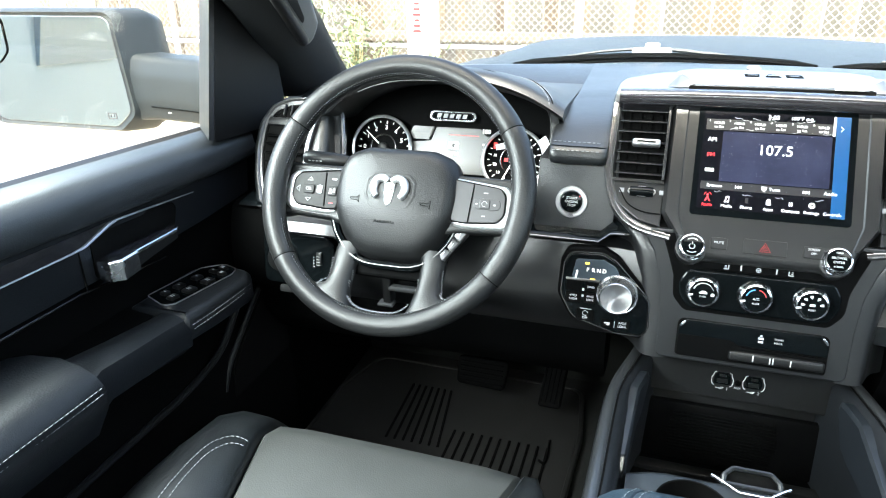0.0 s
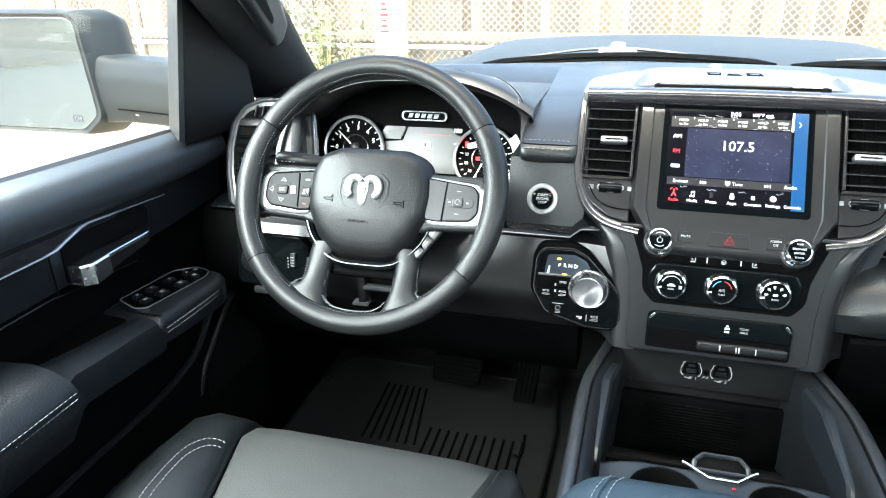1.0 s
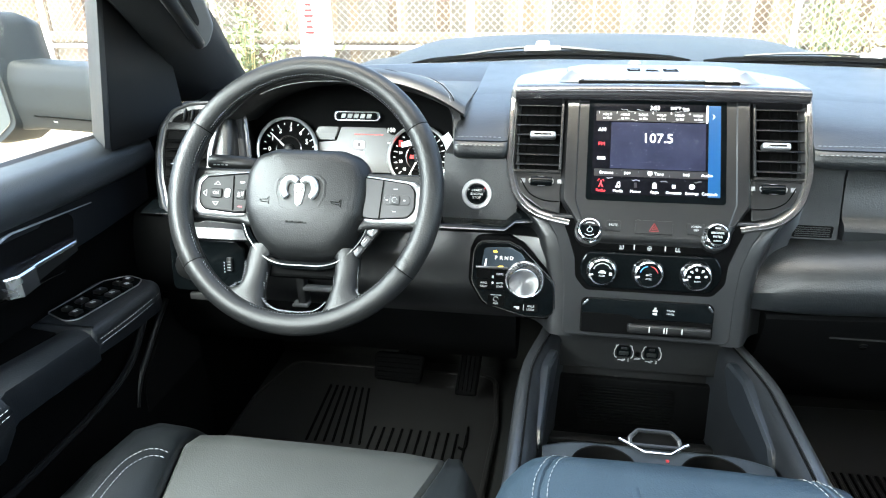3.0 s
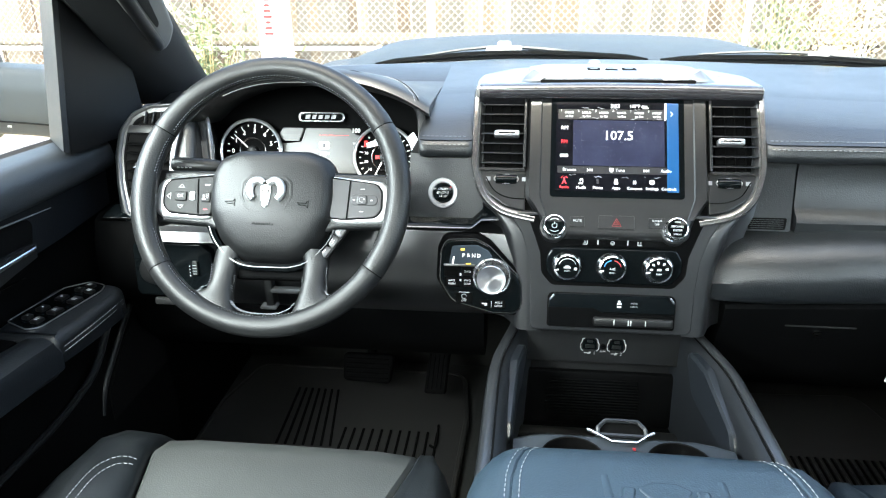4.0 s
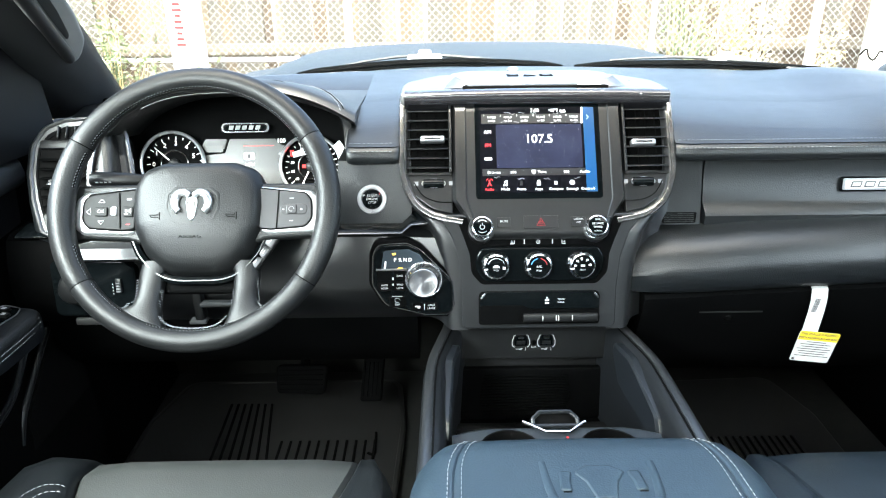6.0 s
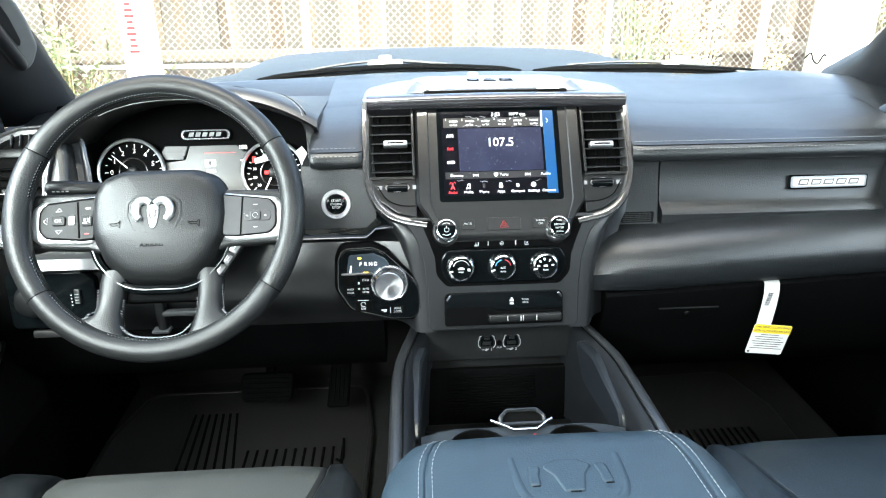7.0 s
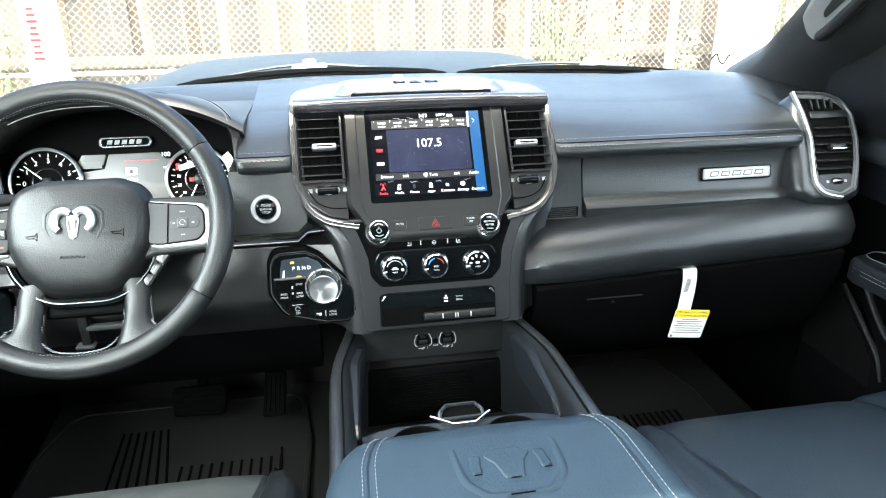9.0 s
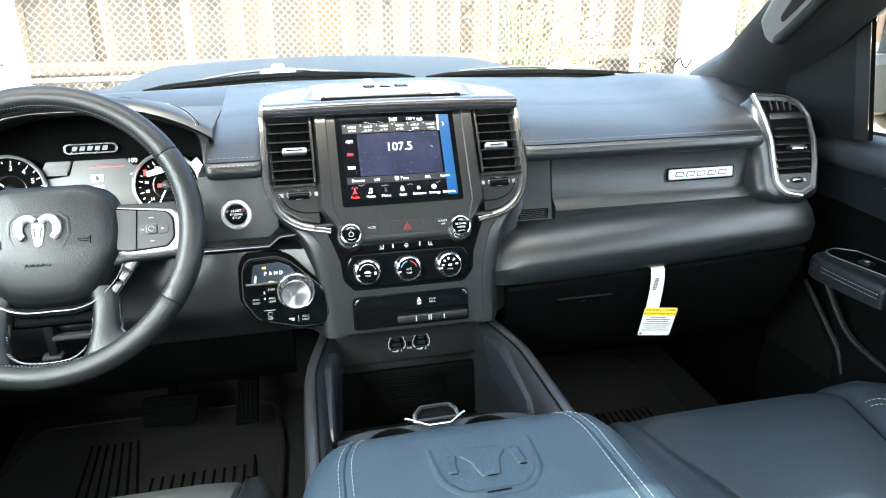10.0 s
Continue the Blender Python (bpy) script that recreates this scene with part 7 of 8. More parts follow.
# ---- foot well ----
mat_ = thing("floor_mat", (-0.48, 0.95, 0.07), "black rubber floor mat with moulded grooves", "floor mat")
part("sheet", plate(rpoly([(-0.845, 0.55), (-0.250, 0.55), (-0.232, 0.98), (-0.250, 1.17), (-0.80, 1.17), (-0.845, 1.0)], 0.04, 5), 0.012, frame_at((0, 0, 0.082), (1, 0, 0), (0, 1, 0)), 0.004, 2), RUBBER, mat_)
part("rim", sweep(rpoly([(-0.838, 0.555), (-0.257, 0.555), (-0.239, 0.98), (-0.257, 1.163), (-0.793, 1.163), (-0.838, 1.0)], 0.04, 5), [(-0.005, 0), (-0.003, 0.0018), (0.003, 0.0018), (0.005, 0)], frame_at((0, 0, 0.082), (1, 0, 0), (0, 1, 0))), RUBBER, mat_)
for i in range(7):
    x0, lean = -0.655 + 0.0205 * i, 0.010 + 0.004 * i
    part("groove", box(0.0060, 0.212, 0.003, pose(x0 - lean / 2, 0.962, 0.0830, 0, 0, math.degrees(lean / 0.212)), 0.001, 1), GROOVE, mat_)
for i in range(11):
    part("groove", box(0.0060, 0.150, 0.003, pose(-0.512 + 0.0212 * i, 0.850, 0.0830), 0.001, 1), GROOVE, mat_)
part("border_ridge", tube(smooth_path([(-0.300, 0.95, 0.084), (-0.297, 0.89, 0.084), (-0.302, 0.875, 0.084), (-0.312, 0.880, 0.084)], 5), 0.003, 6), GROOVE, mat_)
mat2 = thing("floor_mat", (0.48, 0.95, 0.07), "black rubber passenger floor mat with moulded grooves in shade", "floor mat")
part("sheet", plate(rpoly([(0.735, 0.55), (0.255, 0.55), (0.235, 0.98), (0.262, 1.14), (0.70, 1.16), (0.745, 1.0)], 0.04, 5), 0.012, frame_at((0, 0, 0.082), (1, 0, 0), (0, 1, 0)), 0.004, 2), RUBBER, mat2)
for i in range(22):
    part("groove", box(0.0048, 0.24, 0.003, pose(0.300 + 0.0165 * i, 0.80, 0.0830), 0.001, 1), GROOVE, mat2)
    part("ridge", box(0.0040, 0.24, 0.005, pose(0.3055 + 0.0165 * i, 0.80, 0.0835), 0.0015, 1), RUBBER, mat2)
brake = thing("brake_pedal", (-0.465, 1.02, 0.20), "wide black rubber brake pedal", "pedal")
BP = tilted((-0.468, 1.00, 0.196), 24)
part("pad", plate(rpoly([(-0.060, -0.030), (0.050, -0.034), (0.060, 0.034), (-0.062, 0.034)], 0.010, 4), 0.02, BP, 0.004, 2), HARD, brake)
for i in range(5):
    part("tread", box(0.100, 0.004, 0.003, BP @ pose(-0.003, -0.022 + 0.011 * i, 0.001), 0.001, 1), HARD, brake)
part("lever", tube([(-0.468, 1.03, 0.20), (-0.466, 1.12, 0.30), (-0.466, 1.13, 0.48)], 0.012, 8), HARD, brake)
gas = thing("accelerator_pedal", (-0.31, 1.02, 0.18), "narrow black ribbed accelerator pedal", "pedal")
AP = tilted((-0.308, 1.00, 0.196), 30)
part("pad", plate(rpoly([(-0.028, -0.050), (0.022, -0.050), (0.030, 0.050), (-0.018, 0.050)], 0.006, 4), 0.016, AP, 0.003, 2), HARD, gas)
for i in range(5):
    part("tread", box(0.0030, 0.080, 0.003, AP @ pose(-0.018 + 0.010 * i, 0, 0.001, 0, 0, -5), 0.001, 1), HARD, gas)
part("lever", tube([(-0.305, 1.03, 0.21), (-0.30, 1.12, 0.32), (-0.30, 1.13, 0.48)], 0.010, 8), HARD, gas)


# ---- doors ----
def door(s, name, label):
    d = thing(name, (s * 0.85, 0.2, 0.1), label, "door")

    def X(x, y, z):
        return (s * x, y, z)
    ys = (-1.40, -0.9, -0.5, -0.2, 0.0, 0.15, 0.3, 0.45, 0.58, 0.68, 0.735)

    def sill(y):
        return 0.842 - 0.045 * max(0.0, y - 0.1)

    def belt_in(y):
        return 0.800 + 0.020 * max(0.0, (y - 0.45) / 0.28) ** 2

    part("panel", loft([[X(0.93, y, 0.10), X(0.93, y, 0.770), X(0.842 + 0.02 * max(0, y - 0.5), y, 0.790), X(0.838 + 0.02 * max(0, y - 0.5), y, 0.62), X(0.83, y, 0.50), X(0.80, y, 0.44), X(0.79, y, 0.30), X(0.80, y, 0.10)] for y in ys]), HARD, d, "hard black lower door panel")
    rings = []
    for y in ys:
        z, b = sill(y), belt_in(y)
        rings.append([X(0.93, y, 0.745), X(0.93, y, z - 0.06), X(0.872, y, z - 0.030), X(0.864, y, z - 0.001), X(b + 0.020, y, z), X(b + 0.006, y, z - 0.006), X(b - 0.004, y, z - 0.020), X(b - 0.008, y, z - 0.038), X(b - 0.004, y, z - 0.052), X(b + 0.006, y, z - 0.060), X(b + 0.05, y, z - 0.066)])
    part("belt_pad", loft(rings), BELT, d, "grained black belt-line pad", angle=60)
    part("window_seal", loft([[X(0.873, y, sill(y) - 0.01), X(0.871, y, sill(y) + 0.004), X(0.866, y, sill(y) + 0.004), X(0.863, y, sill(y) - 0.002)] for y in ys[:-1]]), PODGREY, d, "thin satin window seal")
    # upper trim field, gloss strip and bright line
    part("trim_field", loft([[X(0.86, y, sill(y) - 0.060), X(belt_in(y) + 0.014, y, sill(y) - 0.062), X(belt_in(y) + 0.020, y, 0.690), X(0.86, y, 0.680)] for y in ys]), DOORSOFT, d)
    strip = [(-0.6, 0.766, 0.745), (0.0, 0.768, 0.745), (0.20, 0.768, 0.746), (0.30, 0.764, 0.7455), (0.345, 0.763, 0.746), (0.385, 0.7625, 0.7585)]
    part("gloss_strip", loft([[X(0.812, y, z1), X(0.812, y, z0), X(0.83, y, z0), X(0.83, y, z1)] for y, z1, z0 in strip]), CARBON, d, "gloss weave trim strip")
    part("bright_line", tube([X(0.8115, y, z) for y, z in ((-0.6, 0.744), (0.0, 0.744), (0.20, 0.745), (0.32, 0.7435), (0.340, 0.745), (0.384, 0.7585), (0.40, 0.760), (0.555, 0.7475))], [0.0010] * 3 + [0.0014, 0.0022, 0.0028, 0.0018, 0.0007], 8), SATIN, d)
    part("lower_line", tube([X(0.8185, y, z) for y, z in ((-0.6, 0.684), (0.0, 0.684), (0.19, 0.684), (0.32, 0.684), (0.48, 0.670))], [0.0016] * 4 + [0.001], 6), DARKCHROME, d)
    part("seam", tube([X(0.8165, 0.333, z) for z in (0.742, 0.715, 0.686)], 0.0012, 5), GROOVE, d)
    # handle in its cup
    part("handle_cup", loft([[X(0.8165 - q, y, z) for y, z in rpoly([Vector((0.352, 0.690)), Vector((0.352, 0.752)), Vector((0.40, 0.757)), Vector((0.52, 0.746)), Vector((0.50, 0.690)), Vector((0.47, 0.676))], 0.012, 4)] for q in (-0.012, 0.0012)]), GROOVE, d)
    def bar(rows, grow):
        return loft([[X(a, y, z0), X(a, y, z1 - grow), X(a - grow, y, z1), X(b + grow, y, z1), X(b, y, z1 - grow), X(b, y, z0)] for y, a, b, z0, z1 in rows])

    h = part("handle", bar(((0.352, 0.812, 0.792, 0.6925, 0.7195), (0.362, 0.812, 0.779, 0.693, 0.7215), (0.390, 0.812, 0.779, 0.696, 0.7225), (0.3935, 0.812, 0.783, 0.699, 0.7225)), 0.0022), HANDLE, d, "satin silver door handle", smooth=False)
    part("handle_top", bar(((0.393, 0.808, 0.782, 0.7165, 0.7222), (0.43, 0.810, 0.786, 0.7150, 0.7200), (0.482, 0.812, 0.791, 0.7130, 0.7175), (0.492, 0.812, 0.797, 0.7125, 0.7165)), 0.0012), HANDLE, h, smooth=False)
    part("handle_side", bar(((0.393, 0.806, 0.784, 0.698, 0.7167), (0.43, 0.808, 0.788, 0.700, 0.7152), (0.484, 0.810, 0.793, 0.702, 0.7132)), 0.001), PLASTIC, h, "black inner face of the handle")
    part("handle_foot_line", tube([X(0.812, y, z) for y, z in ((0.40, 0.682), (0.47, 0.690), (0.495, 0.700))], 0.0018, 6), DARKCHROME, h)
    # armrest: a deep pad behind, a slim grip, and the switch pod in front
    arm_rings = []
    for y, z, xi in ((-1.30, 0.672, 0.690), (-0.5, 0.672, 0.688), (-0.1, 0.670, 0.688), (0.10, 0.666, 0.690), (0.19, 0.662, 0.693), (0.222, 0.658, 0.697)):
        arm_rings.append([X(0.845, y, z - 0.10), X(0.845, y, z - 0.012), X(0.80, y, z + 0.002), X(0.755, y, z + 0.006), X(xi + 0.030, y, z), X(xi + 0.012, y, z - 0.008), X(xi + 0.003, y, z - 0.019), X(xi, y, z - 0.026), X(xi + 0.004, y, z - 0.050), X(xi + 0.03, y, z - 0.095)])
    pad_ = part("arm_pad", loft(arm_rings), DOORSOFT, d, "padded leather door armrest")
    for dz in (0.0, 0.008):
        stitches([X(0.6895 + (0.0005 if dz else 0) + 0.004 * max(0, y - 0.05) / 0.17, y, 0.6440 - dz - 0.02 * max(0.0, y - 0.1)) for y in np.linspace(-0.3, 0.218, 20)], STITCH, pad_, r=0.0005)
    part("grip_bar", loft([[X(0.790, y, z - 0.055), X(0.790, y, z - 0.012), X(0.775, y, z - 0.001), X(0.752, y, z), X(0.736 + o, y, z - 0.006), X(0.728 + o, y, z - 0.022), X(0.730 + o, y, z - 0.045), X(0.75, y, z - 0.062)] for y, z, o in ((0.224, 0.648, -0.022), (0.245, 0.645, -0.012), (0.30, 0.636, -0.006), (0.36, 0.628, 0.0), (0.405, 0.622, 0.002))]), DOORSOFT, d)
    # Near-black sheet added below the grip bar for the shade there.
    part("arm_shade_sheet", loft([[X(0.845, y, 0.62), X(0.790, y, 0.616), X(0.80, y, 0.56), X(0.845, y, 0.55)] for y in (0.225, 0.41)]), HARD, d)
    # x of this frame points to the right of the cab on both sides
    PF = frame_at((s * 0.775, 0.49 if s < 0 else 0.525, 0.6215), (1, 0, 0), (0, 1, -0.02))
    m_ = -s
    body = rpoly([(m_ * x, y) for x, y in ((-0.060, -0.088), (0.043, -0.088), (0.050, -0.03), (0.053, 0.045), (0.040, 0.080), (0.000, 0.086), (-0.060, 0.060))], [0.01, 0.008, 0.05, 0.03, 0.03, 0.03, 0.02], 5)
    pod_ = part("switch_pod", plate(body, 0.038, PF, 0.013, 5, lift=0.0), DOORSOFT, d, "padded switch pod with bright outline")
    top_ = rpoly([(m_ * x, y) for x, y in ((-0.052, -0.052), (-0.012, -0.070), (0.004, -0.064), (0.022, 0.050), (0.016, 0.070), (-0.012, 0.080), (-0.040, 0.056))], [0.006, 0.012, 0.012, 0.02, 0.012, 0.014, 0.01], 5)
    part("switch_plate", plate(top_, 0.006, PF, 0.001, lift=0.0018), PIANO, pod_)
    part("plate_line", sweep(top_, [(-0.0006, 0.0), (-0.0006, 0.0016), (0.0006, 0.0016), (0.0006, 0.0)], PF @ pose(0, 0, 0.0010)), SATIN, pod_)
    for dz in (-0.016, -0.023):
        stitches([PF @ Vector((m_ * (0.0500 + 0.003 * math.sin((y + 0.09) * 18)), y, dz + 0.004)) for y in np.linspace(-0.085, 0.055, 16)] , STITCH, pod_, r=0.00045)
    keys = ((-0.010, -0.048, 0.013, 0.015, -10), (-0.030, -0.040, 0.012, 0.012, -10), (-0.003, -0.020, 0.016, 0.018, -10), (-0.026, -0.014, 0.014, 0.016, -10), (0.004, 0.014, 0.016, 0.018, -10), (-0.020, 0.020, 0.014, 0.016, -10), (0.008, 0.044, 0.014, 0.010, -10), (-0.010, 0.048, 0.014, 0.010, -10), (-0.002, 0.062, 0.015, 0.010, -10)) if s < 0 else ((-0.006, 0.0, 0.018, 0.022, -8),)
    for i, (x, y, w, h_, a) in enumerate(keys):
        kf = PF @ pose(m_ * x, y, 0.0035, 0, 0, m_ * a)
        b = part("switch_key", box(w, h_, 0.006, kf, 0.0018), PODBLACK, pod_)
        bars([(0, 0.001, w * 0.42, 0.0016), (0, -0.0022, w * 0.42, 0.0016)] if i % 2 == 0 else [(0, 0, w * 0.25, 0.002)], kf @ pose(0, 0, 0.003), WHITE_MARK, b, "key_mark")
    # lower pocket lip and speaker grille
    part("pocket_lip", tube(smooth_path([X(0.80, y, z) for y, z in ((0.628, 0.562), (0.585, 0.512), (0.545, 0.477), (0.50, 0.462), (0.43, 0.453), (0.35, 0.452), (0.0, 0.448))], 5), 0.006, 8), PLASTIC, d)
    part("speaker_lip", tube(smooth_path([X(0.800, y, z) for y, z in ((0.668, 0.528), (0.625, 0.495), (0.590, 0.465), (0.557, 0.435), (0.535, 0.395))], 5), 0.005, 8), PLASTIC, d)
    part("speaker_grille", loft([[X(0.795 + q, y, z) for y, z in ((0.690, 0.525), (0.635, 0.490), (0.595, 0.455), (0.560, 0.42), (0.545, 0.31), (0.735, 0.30), (0.735, 0.50))] for q in (0.0, 0.02)]), GROOVE, d)
    # window frame: upright front channel and dark corner sail
    y0, y1, y2 = (0.592, 0.605, 0.610) if s < 0 else (0.598, 0.627, 0.625)
    part("corner_sail", loft([[X(q, y + o, z) for y, z in ((y2, 0.812), (0.83, 0.80), (0.80, 1.02), (0.74, 1.20), (y2 + 0.090, 1.20))] for q, o in ((0.800, 0.0), (0.86, 0.065))]), PODBLACK, d, "dark corner trim")
    part("front_channel", loft([[X(q, y + o, z) for y, z in ((y0, 0.820), (y1, 0.816), (y1 + 0.094, 1.20), (y0 + 0.095, 1.20))] for q, o in ((0.797, 0.0), (0.87, 0.075))]), CHANNEL if s < 0 else PLASTIC, d, "grey upright window channel")
    if s > 0:
        part("channel_rubber", loft([[X(q, y + o, z) for y, z in ((0.590, 0.822), (0.598, 0.820), (0.693, 1.20), (0.685, 1.20))] for q, o in ((0.800, 0.0), (0.868, 0.072))]), GROOVE, d)
    part("head_frame", loft([[X(0.80, y, z), X(0.88, y, z), X(0.88, y, z + 0.10), X(0.80, y, z + 0.10)] for y, z in ((-1.42, 1.27), (-0.4, 1.29), (0.34, 1.25), (0.62, 1.12))]), PLASTIC, d)
    part("centre_post", box(0.07, 0.16, 0.56, pose(s * 0.865, -0.52, 1.07), 0.02), PLASTIC, d)
    w_ = part("window_glass", loft([[X(q, y, z) for y, z in ((-1.42, 0.83), (0.68, 0.81), (0.72, 1.16), (0.34, 1.30), (-1.42, 1.32))] for q in (0.874, 0.879)]), GLASS, d, "clear side window")
    w_.visible_shadow = False
    return d


door(-1, "driver_door", "black driver door with padded belt line, satin handle and switches")
door(1, "passenger_door", "black passenger door with padded armrest and window switch")


# ---- beyond the windscreen: fences, plants, bonnet and mirror ----
# bonnet with a raised centre
bonnet = thing("bonnet", (0, 1.9, 0.4), "grey-blue truck bonnet with a raised centre", "bonnet")
rings = []
for y, z, w in ((1.30, 0.836, 0.80), (1.42, 0.846, 0.80), (1.70, 0.840, 0.79), (2.05, 0.824, 0.78), (2.24, 0.800, 0.76), (2.36, 0.74, 0.74)):
    r = [(-w, y, z - 0.30)]
    for u in np.linspace(-1, 1, 33):
        x = u * w
        rise = 0.048 / (1 + math.exp((abs(x + 0.02) - 0.60) / 0.028))
        r.append((x, y, z - 0.045 - 0.03 * u * u + rise + 0.012 * (1 - u * u)))
    r.append((w, y, z - 0.30))
    rings.append(r)
part("skin", loft(rings), PAINT, bonnet)
cowl = thing("cowl", (0, 1.2, 0.8), "black plastic cowl below the windscreen", "cowl")
part("grille", loft([[(x, 1.14 - 0.17 * (x / 0.8) ** 2, 0.80), (x, 1.13 - 0.17 * (x / 0.8) ** 2, 0.862 - 0.012 * (x / 0.8) ** 2), (x, 1.20 - 0.16 * (x / 0.8) ** 2, 0.855 - 0.012 * (x / 0.8) ** 2), (x, 1.34 - 0.08 * (x / 0.8) ** 2, 0.800), (x, 1.34, 0.74)] for x in np.linspace(-0.80, 0.80, 25)]), HARD, cowl)
WIPER_PALE = material("dusty_wiper_plastic", (0.05, 0.053, 0.055), 0.6, vary=0.15)


def wiper(x0, x1, nozzle):
    w = thing("wiper", (x0, 1.15, 0.86), "black windscreen wiper parked along the glass with a dusty grey arm", "wiper", group="windscreen wipers")
    n = 14
    blade, arm_path = [], []
    for i in range(n + 1):
        x = x0 + (x1 - x0) * i / n
        yb = 1.175 - 0.17 * (x / 0.8) ** 2
        lift = 0.012 * math.sin(math.pi * i / n)
        blade.append((x, yb - 0.01, 0.876 - 0.016 * (x / 0.8) ** 2 + lift))
        arm_path.append((x0 + (x1 - x0) * (0.12 + 0.62 * i / n), yb + 0.015 + 0.02 * i / n, 0.884 - 0.016 * (x / 0.8) ** 2 + lift * 1.1))
    part("blade", tube(blade, [0.003] + [0.0075] * (n - 1) + [0.003], 8), HARD, w)
    part("rubber_lip", tube([(x, y - 0.004, z - 0.007) for x, y, z in blade], 0.0028, 6), GROOVE, w)
    part("arm", tube(arm_path, [0.004 + 0.004 * i / n for i in range(n + 1)], 8, flat=0.6), WIPER_PALE, w)
    part("nozzle", box(0.075, 0.03, 0.014, pose(nozzle, 1.195 - 0.17 * (nozzle / 0.8) ** 2, 0.893 - 0.016 * (nozzle / 0.8) ** 2), 0.005), WHITE_BOARD, w)
    part("nozzle_jet", box(0.028, 0.022, 0.012, pose(nozzle, 1.200 - 0.17 * (nozzle / 0.8) ** 2, 0.903 - 0.016 * (nozzle / 0.8) ** 2), 0.004), WHITE_BOARD, w)


wiper(-0.44, 0.12, -0.175)
wiper(0.145, 0.82, 0.46)

# chain-link fence: galvanised posts, rails and woven wire
chain = thing("chain_link_fence", (0, FENCE_Y, GROUND_Z), "galvanised chain-link fence on steel posts", "fence")
TOP = 1.42
for x, r in ((-7.6, 0.030), (-5.02, 0.030), (-2.40, 0.030), (-0.905, 0.034), (1.72, 0.024), (3.13, 0.040), (5.7, 0.030), (8.3, 0.030)):
    part("post", tube([(x, FENCE_Y + 0.035, GROUND_Z - 0.05), (x, FENCE_Y + 0.035, TOP + 0.05)], r, 14, up=(1, 0, 0)), GALV, chain)
for z, x0, x1 in ((0.34, -8.0, -0.93), (TOP, -8.0, 8.4), (GROUND_Z + 0.10, -8.0, 8.4)):
    part("rail", tube([(x0, FENCE_Y + 0.03, z), (x1, FENCE_Y + 0.03, z)], 0.019, 10), GALV, chain)
bm = bmesh.new()
PITCH, WIRE = 0.064, 0.0017
verts, faces = [], []
rows = int((TOP - GROUND_Z - 0.06) / (PITCH / 2))
for c in range(int(12.4 / (PITCH / 2))):
    x0 = -7.0 + c * PITCH / 2
    prev = None
    for r_ in range(rows + 1):
        x = x0 + (PITCH * 0.51 if (r_ + c) % 2 else -PITCH * 0.01)
        z = GROUND_Z + 0.05 + r_ * PITCH / 2
        yy = FENCE_Y + (0.003 if r_ % 2 else -0.003)
        k = len(verts)
        verts += [(x - WIRE, yy, z), (x, yy - WIRE, z), (x + WIRE, yy, z), (x, yy + WIRE, z)]
        if prev is not None:
            faces += [(prev + j, prev + (j + 1) % 4, k + (j + 1) % 4, k + j) for j in range(4)]
        prev = k
me = bpy.data.meshes.new("woven_wire")
me.from_pydata(verts, [], faces)
me.materials.append(GALV)
ob = new("woven_wire", me)
ob.parent, ob.matrix_parent_inverse = chain, Matrix.Translation(-Vector(chain.location))
tagged(ob, "galvanised diamond wire mesh", kind="stuff")

# plants along the fence
def plant(x, y, height, spread, n, mat, name, label, category):
    t = thing(name, (x, y, GROUND_Z), label, category)
    rng = random.Random(int(x * 100) + 7)
    stems, leaves = bmesh.new(), bmesh.new()
    for s in range(max(5, n // 40)):
        a = rng.uniform(0, 6.283)
        top = Vector((x + math.cos(a) * spread * rng.random(), y + math.sin(a) * spread * 0.35 * rng.random(), GROUND_Z + height * rng.uniform(0.55, 1.0)))
        foot = Vector((x + rng.uniform(-0.12, 0.12), y + rng.uniform(-0.05, 0.05), GROUND_Z - 0.02))
        mid = foot.lerp(top, 0.5) + Vector((rng.uniform(-0.05, 0.05), 0, 0.06))
        path = [foot, mid, top]
        tube(path, [0.008, 0.006, 0.003], 5, bm=stems, up=(1, 0, 0))
        for k in range(62):
            f = rng.uniform(0.2, 1.05)
            p = (foot.lerp(mid, f * 2) if f < 0.5 else mid.lerp(top, f * 2 - 1)) + Vector((rng.gauss(0, 0.05), rng.gauss(0, 0.04), rng.gauss(0, 0.05)))
            d = Vector((rng.gauss(0, 1), rng.gauss(0, 1), rng.gauss(0.2, 0.7))).normalized()
            side = d.orthogonal().normalized() * rng.uniform(0.008, 0.018)
            ln = d * rng.uniform(0.035, 0.08)
            v = [leaves.verts.new(p), leaves.verts.new(p + ln * 0.5 + side), leaves.verts.new(p + ln), leaves.verts.new(p + ln * 0.5 - side)]
            leaves.faces.new(v)
    part("stem", stems, STRAW, t)
    tagged(part("foliage", leaves, mat, t), kind="stuff")


plant(-2.95, 5.55, 1.50, 0.55, 1000, LEAF, "bush", "green leafy bush growing through the fence", "bush")
plant(-3.9, 5.55, 1.2, 0.55, 700, LEAF, "bush", "green leafy bush growing through the fence", "bush")
plant(-2.08, 5.25, 1.05, 0.16, 240, LEAF, "weed", "tall green weed beside a white sign post", "plant")
plant(2.1, 6.0, 1.9, 0.7, 1100, LEAF, "bush", "pale green bush between fence and boards", "bush")
plant(2.75, 6.05, 1.7, 0.5, 700, STRAW, "dry_bush", "tangle of dry stalks behind the fence", "bush")
plant(3.35, 6.0, 1.3, 0.35, 420, STRAW, "dry_bush", "tangle of dry stalks behind the fence", "bush")
